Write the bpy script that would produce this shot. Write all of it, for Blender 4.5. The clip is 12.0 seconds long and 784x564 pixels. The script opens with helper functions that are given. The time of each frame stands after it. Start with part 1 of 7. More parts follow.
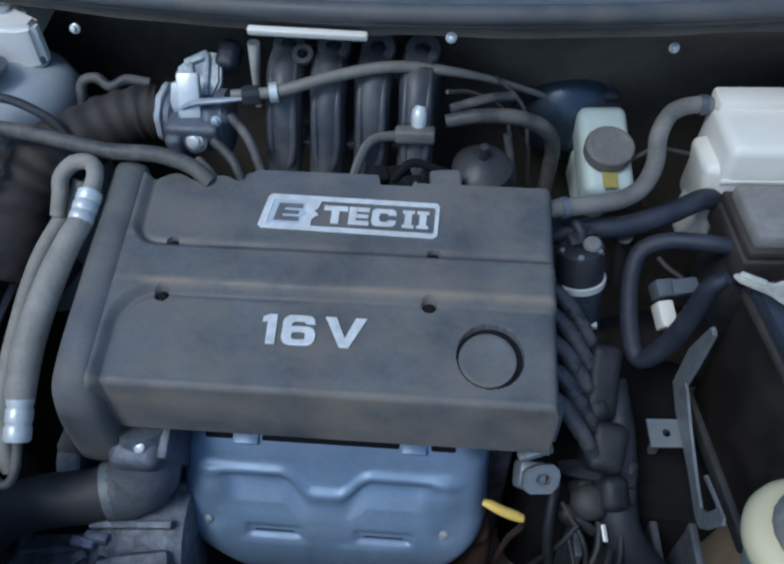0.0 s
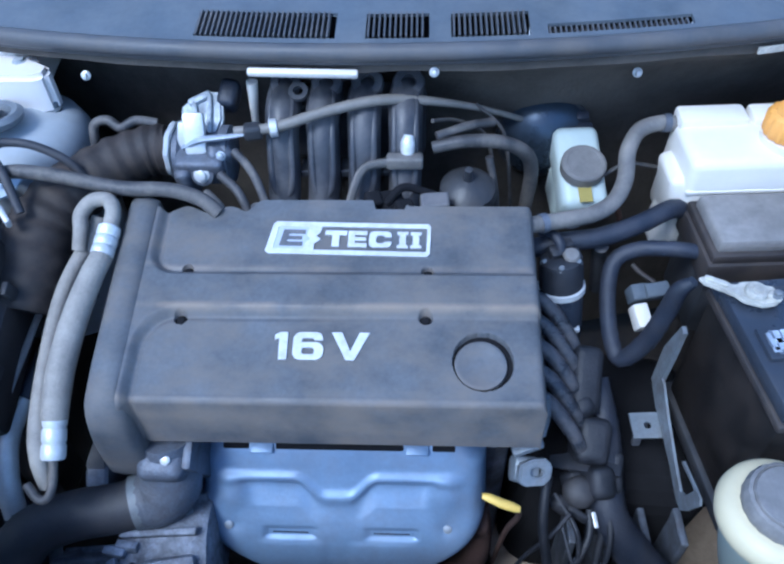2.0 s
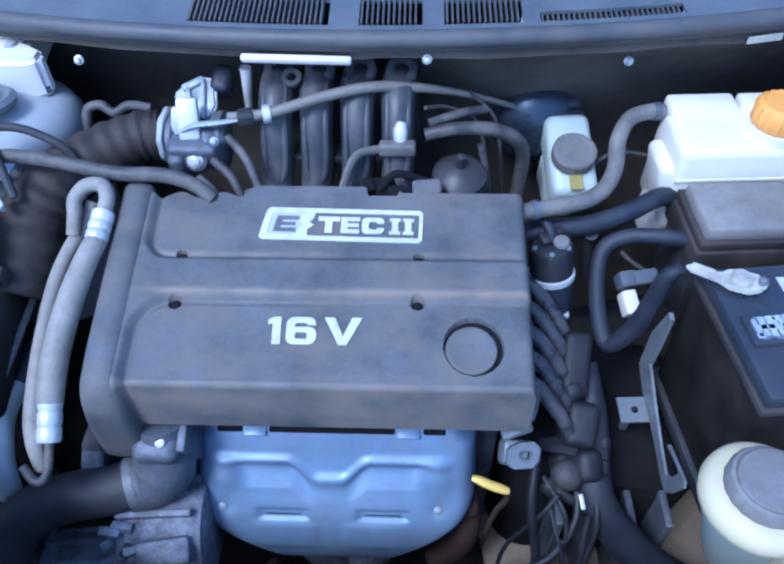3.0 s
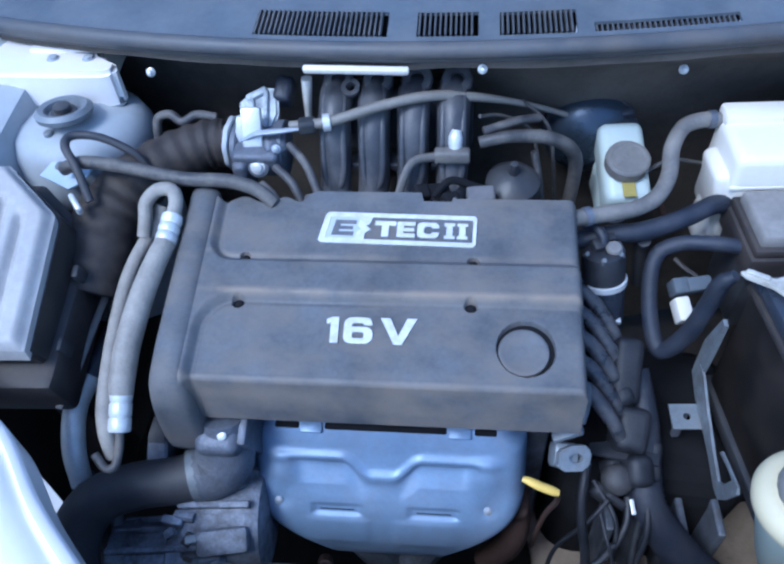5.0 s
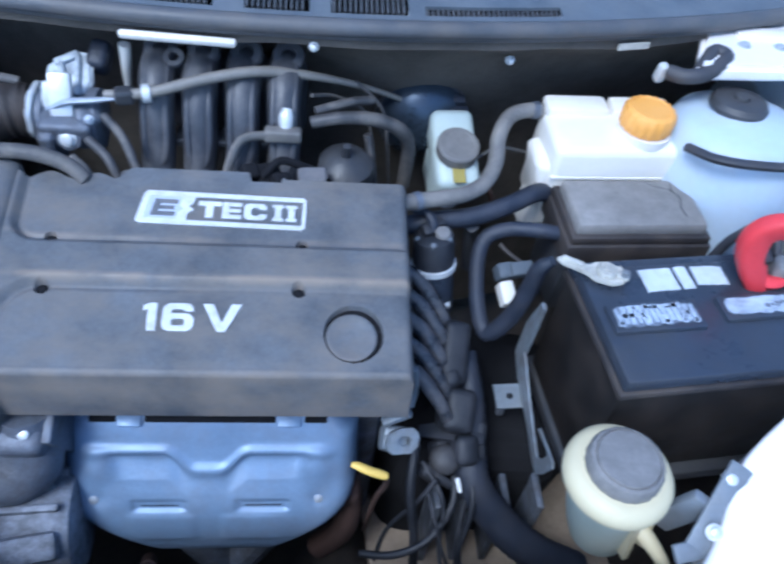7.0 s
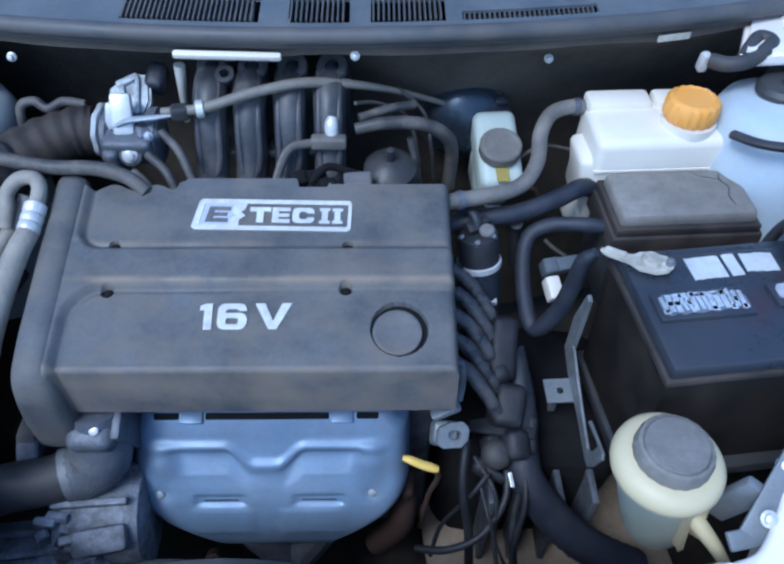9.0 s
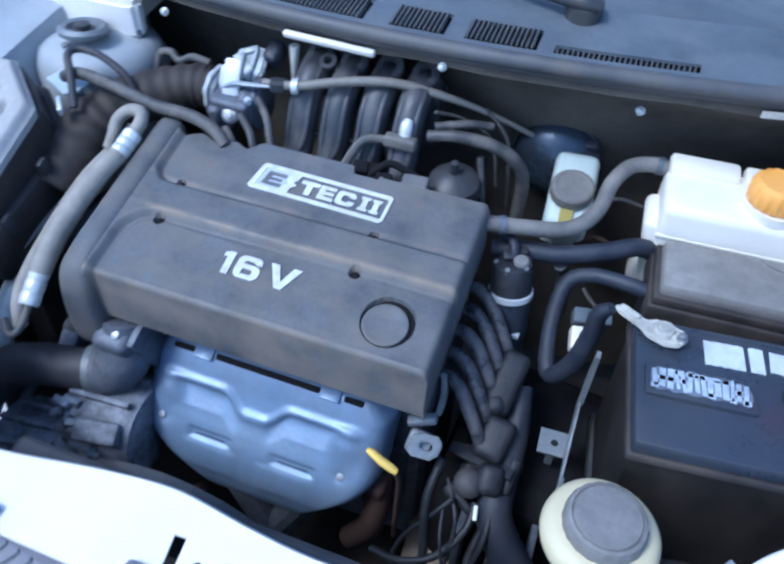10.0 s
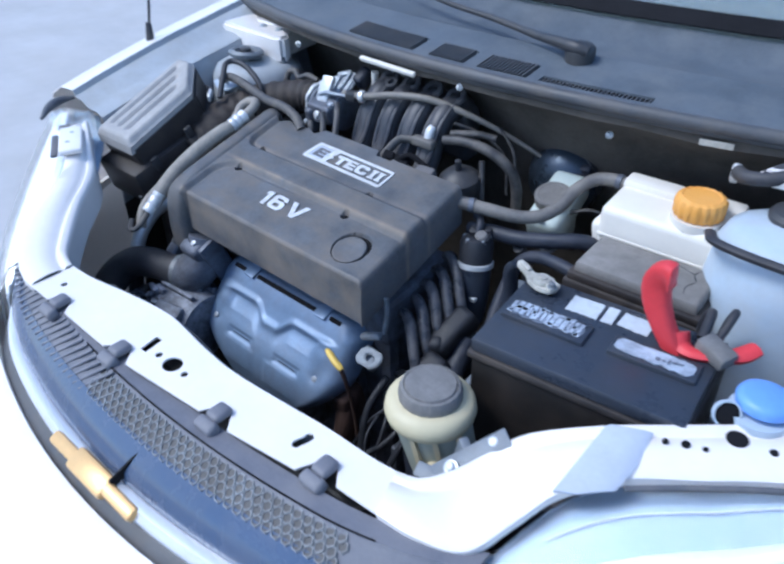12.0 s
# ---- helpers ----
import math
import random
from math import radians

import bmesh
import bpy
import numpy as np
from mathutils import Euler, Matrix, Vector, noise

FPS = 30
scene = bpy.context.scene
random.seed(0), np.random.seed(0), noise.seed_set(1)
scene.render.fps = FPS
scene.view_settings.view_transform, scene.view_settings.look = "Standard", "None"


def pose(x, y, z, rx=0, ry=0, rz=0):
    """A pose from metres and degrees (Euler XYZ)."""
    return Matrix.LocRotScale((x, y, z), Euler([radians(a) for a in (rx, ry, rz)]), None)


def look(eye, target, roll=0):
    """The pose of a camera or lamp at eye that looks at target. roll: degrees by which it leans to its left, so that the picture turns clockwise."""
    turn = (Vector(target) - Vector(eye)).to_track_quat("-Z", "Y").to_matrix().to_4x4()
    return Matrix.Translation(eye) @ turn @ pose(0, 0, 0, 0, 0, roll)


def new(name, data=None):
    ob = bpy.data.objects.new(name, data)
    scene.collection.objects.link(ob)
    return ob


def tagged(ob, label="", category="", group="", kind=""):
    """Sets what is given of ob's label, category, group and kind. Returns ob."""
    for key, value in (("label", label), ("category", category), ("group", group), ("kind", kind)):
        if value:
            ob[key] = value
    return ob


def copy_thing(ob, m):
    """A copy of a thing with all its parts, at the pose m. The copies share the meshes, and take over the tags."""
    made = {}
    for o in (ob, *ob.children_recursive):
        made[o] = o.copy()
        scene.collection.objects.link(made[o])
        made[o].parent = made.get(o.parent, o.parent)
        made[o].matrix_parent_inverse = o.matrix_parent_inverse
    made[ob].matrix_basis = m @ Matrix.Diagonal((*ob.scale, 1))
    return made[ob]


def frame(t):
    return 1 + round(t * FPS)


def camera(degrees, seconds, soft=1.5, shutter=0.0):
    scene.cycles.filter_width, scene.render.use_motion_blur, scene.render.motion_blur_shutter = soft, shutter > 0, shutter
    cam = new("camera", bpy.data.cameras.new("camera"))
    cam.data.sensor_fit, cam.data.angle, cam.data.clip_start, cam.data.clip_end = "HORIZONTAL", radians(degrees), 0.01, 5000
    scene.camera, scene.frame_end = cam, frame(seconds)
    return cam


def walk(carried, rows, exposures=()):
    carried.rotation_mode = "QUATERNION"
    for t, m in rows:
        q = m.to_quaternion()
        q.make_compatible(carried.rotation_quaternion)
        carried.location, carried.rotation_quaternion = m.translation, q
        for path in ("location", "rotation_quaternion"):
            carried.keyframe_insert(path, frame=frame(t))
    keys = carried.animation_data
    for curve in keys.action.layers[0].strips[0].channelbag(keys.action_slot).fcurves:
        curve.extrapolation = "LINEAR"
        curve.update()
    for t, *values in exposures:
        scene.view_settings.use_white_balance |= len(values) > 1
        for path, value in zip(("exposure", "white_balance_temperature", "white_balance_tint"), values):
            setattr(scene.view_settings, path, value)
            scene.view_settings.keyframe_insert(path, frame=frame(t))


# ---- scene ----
cam = camera(57.6, 12.0, 2.5, 0.5)
PATH = [
    (0, (0.091, -0.344, 1.302), (-0.026, 1.001, -0.174), -0.7),
    (0.5, (0.09, -0.349, 1.329), (-0.005, 0.992, -0.151), -1.4),
    (1, (0.087, -0.376, 1.344), (0.014, 0.957, -0.145), -2.1),
    (1.5, (0.085, -0.385, 1.35), (0.006, 0.971, -0.119), -1.9),
    (2, (0.085, -0.385, 1.355), (-0.002, 0.983, -0.101), -2.2),
    (2.5, (0.087, -0.387, 1.358), (0.014, 0.953, -0.125), -1.8),
    (3, (0.085, -0.391, 1.362), (0.021, 0.948, -0.122), -1.3),
    (3.5, (0.078, -0.395, 1.36), (-0.093, 0.93, -0.128), -4.1),
    (3.7, (0.076, -0.398, 1.364), (-0.148, 0.932, -0.113), -5.6),
    (5.3, (0.079, -0.414, 1.374), (-0.09, 0.941, -0.088), -3.8),
    (5.5, (0.083, -0.412, 1.372), (-0.04, 0.94, -0.097), -2.8),
    (6, (0.086, -0.406, 1.367), (0.062, 0.93, -0.121), 0.3),
    (6.5, (0.088, -0.397, 1.364), (0.157, 0.933, -0.128), 4.0),
    (7, (0.102, -0.398, 1.361), (0.323, 0.925, -0.123), 8.6),
    (7.2, (0.104, -0.399, 1.362), (0.392, 0.92, -0.113), 10.6),
    (8.8, (0.101, -0.427, 1.36), (0.202, 0.923, -0.112), 3.5),
    (9, (0.122, -0.429, 1.364), (0.163, 0.934, -0.1), 1.1),
    (9.5, (0.174, -0.432, 1.364), (0.1, 0.963, -0.067), 2.4),
    (10, (0.312, -0.445, 1.354), (-0.143, 0.905, -0.049), 2.6),
    (10.5, (0.385, -0.463, 1.354), (-0.237, 0.879, 0.009), 1.5),
    (11, (0.496, -0.483, 1.341), (-0.294, 0.827, 0.053), 1.1),
    (11.5, (0.617, -0.515, 1.346), (-0.318, 0.722, 0.084), -0.6),
    (12, (0.773, -0.553, 1.346), (-0.327, 0.639, 0.176), -1.4),
]
# the camera's own brightness and white balance: time, stops, kelvin, tint
EXPOSURES = [(0, -0.1, 5350, 1), (0.5, 0.2, 5250, 4), (1, 0.43, 5150, 5), (1.5, 0.63, 4900, 6), (2, 0.8, 4750, 7), (3, 0.84, 4600, 12), (3.5, 0.88, 4550, 10), (5.5, 0.74, 4810, 8),
             (6, 0.8, 4830, 7), (7, 0.83, 4920, 7), (9, 0.48, 4930, 5), (9.5, 0.61, 4910, 5), (10, 0.73, 4930, 7), (11, 0.63, 5120, 11), (12, 0.57, 5350, 8)]
walk(cam, [(t, look(eye, target, roll)) for t, eye, target, roll in PATH], EXPOSURES)

# ---- light ----
SUN_UP, SUN_TURN = 55.0, 222.0  # elevation, and compass angle of the sun
world = bpy.data.worlds.new("world")
scene.world = world
world.use_nodes = True
wn, wl = world.node_tree.nodes, world.node_tree.links
wn.clear()
sky = wn.new("ShaderNodeTexSky")
sky.sky_type, sky.sun_disc = "NISHITA", False
sky.sun_elevation, sky.sun_rotation = radians(SUN_UP), radians(SUN_TURN)
sky.air_density, sky.dust_density, sky.ozone_density = 1.0, 1.5, 1.2
back = wn.new("ShaderNodeBackground")
back.inputs["Strength"].default_value = 0.15
wout = wn.new("ShaderNodeOutputWorld")
wl.new(sky.outputs[0], back.inputs["Color"])
wl.new(back.outputs[0], wout.inputs["Surface"])
sun_data = bpy.data.lights.new("sun", "SUN")
sun_data.energy, sun_data.angle, sun_data.color = 1.7, radians(20), (1.0, 0.93, 0.83)
sun = new("sun", sun_data)
az = radians(SUN_TURN)
sun_way = Vector((math.sin(az) * math.cos(radians(SUN_UP)), math.cos(az) * math.cos(radians(SUN_UP)), math.sin(radians(SUN_UP))))
sun.matrix_world = look(sun_way * 20, (0, 0, 0))


# ---- materials ----
def material(name, colour, rough=0.5, metal=0.0, vary=0.25, grain=60.0, bump=0.15, dirt=None, dirt_amount=0.5, dirt_scale=14.0,
             coat=0.0, per_piece=0.0, streak=None, transmission=0.0, spec=0.5, bump_dist=0.002):
    """A surface with colour variation at two scales, fine relief, and an optional layer of dust or stains."""
    m = bpy.data.materials.new(name)
    m.use_nodes = True
    n, l = m.node_tree.nodes, m.node_tree.links
    b = n["Principled BSDF"]
    b.inputs["Metallic"].default_value = metal
    b.inputs["Coat Weight"].default_value = coat
    b.inputs["Coat Roughness"].default_value = 0.12
    b.inputs["Transmission Weight"].default_value = transmission
    b.inputs["Specular IOR Level"].default_value = spec
    co = n.new("ShaderNodeTexCoord")
    fine, wide = n.new("ShaderNodeTexNoise"), n.new("ShaderNodeTexNoise")
    fine.inputs["Scale"].default_value, fine.inputs["Detail"].default_value = grain * 6, 6
    wide.inputs["Scale"].default_value, wide.inputs["Detail"].default_value = grain * 0.35, 5
    wide.inputs["Roughness"].default_value = 0.65
    l.new(co.outputs["Object"], fine.inputs["Vector"])
    l.new(co.outputs["Object"], wide.inputs["Vector"])
    ramp = n.new("ShaderNodeMapRange")
    ramp.inputs["From Min"].default_value, ramp.inputs["From Max"].default_value = 0.3, 0.7
    ramp.inputs["To Min"].default_value, ramp.inputs["To Max"].default_value = 1 - vary, 1 + vary
    l.new(wide.outputs["Fac"], ramp.inputs["Value"])
    speck = n.new("ShaderNodeMapRange")
    speck.inputs["To Min"].default_value, speck.inputs["To Max"].default_value = 1 - vary * 0.6, 1 + vary * 0.6
    l.new(fine.outputs["Fac"], speck.inputs["Value"])
    both = n.new("ShaderNodeMath")
    both.operation = "MULTIPLY"
    l.new(ramp.outputs[0], both.inputs[0])
    l.new(speck.outputs[0], both.inputs[1])
    shade = both.outputs[0]
    if per_piece:
        info = n.new("ShaderNodeObjectInfo")
        pr = n.new("ShaderNodeMapRange")
        pr.inputs["To Min"].default_value, pr.inputs["To Max"].default_value = 1 - per_piece, 1 + per_piece
        l.new(info.outputs["Random"], pr.inputs["Value"])
        mm = n.new("ShaderNodeMath")
        mm.operation = "MULTIPLY"
        l.new(shade, mm.inputs[0])
        l.new(pr.outputs[0], mm.inputs[1])
        shade = mm.outputs[0]
    tint = n.new("ShaderNodeVectorMath")
    tint.operation = "SCALE"
    tint.inputs[0].default_value = colour
    l.new(shade, tint.inputs["Scale"])
    colour_out = tint.outputs[0]
    rough_node = n.new("ShaderNodeMapRange")
    rough_node.inputs["To Min"].default_value, rough_node.inputs["To Max"].default_value = max(rough - 0.1, 0.03), min(rough + 0.12, 1)
    l.new(wide.outputs["Fac"], rough_node.inputs["Value"])
    rough_out = rough_node.outputs[0]
    if dirt:
        spot = n.new("ShaderNodeTexNoise")
        stretch = n.new("ShaderNodeVectorMath")
        stretch.operation = "MULTIPLY"
        stretch.inputs[1].default_value = streak or (1, 1, 1)
        l.new(co.outputs["Object"], stretch.inputs[0])
        spot.inputs["Scale"].default_value, spot.inputs["Detail"].default_value, spot.inputs["Roughness"].default_value = dirt_scale, 8, 0.7
        l.new(stretch.outputs[0], spot.inputs["Vector"])
        pick = n.new("ShaderNodeMapRange")
        pick.inputs["From Min"].default_value, pick.inputs["From Max"].default_value = 0.42, 0.68
        pick.inputs["To Max"].default_value = dirt_amount
        l.new(spot.outputs["Fac"], pick.inputs["Value"])
        mix = n.new("ShaderNodeMix")
        mix.data_type = "RGBA"
        mix.inputs["B"].default_value = (*dirt, 1)
        l.new(pick.outputs[0], mix.inputs["Factor"])
        l.new(colour_out, mix.inputs["A"])
        colour_out = mix.outputs["Result"]
        rmix = n.new("ShaderNodeMix")
        rmix.inputs["B"].default_value = 0.85
        l.new(pick.outputs[0], rmix.inputs["Factor"])
        l.new(rough_out, rmix.inputs["A"])
        rough_out = rmix.outputs["Result"]
    l.new(colour_out, b.inputs["Base Color"])
    l.new(rough_out, b.inputs["Roughness"])
    if bump:
        bp = n.new("ShaderNodeBump")
        bp.inputs["Strength"].default_value, bp.inputs["Distance"].default_value = bump, bump_dist
        l.new(fine.outputs["Fac"], bp.inputs["Height"])
        l.new(bp.outputs[0], b.inputs["Normal"])
    return m


DUST = (0.30, 0.25, 0.20)
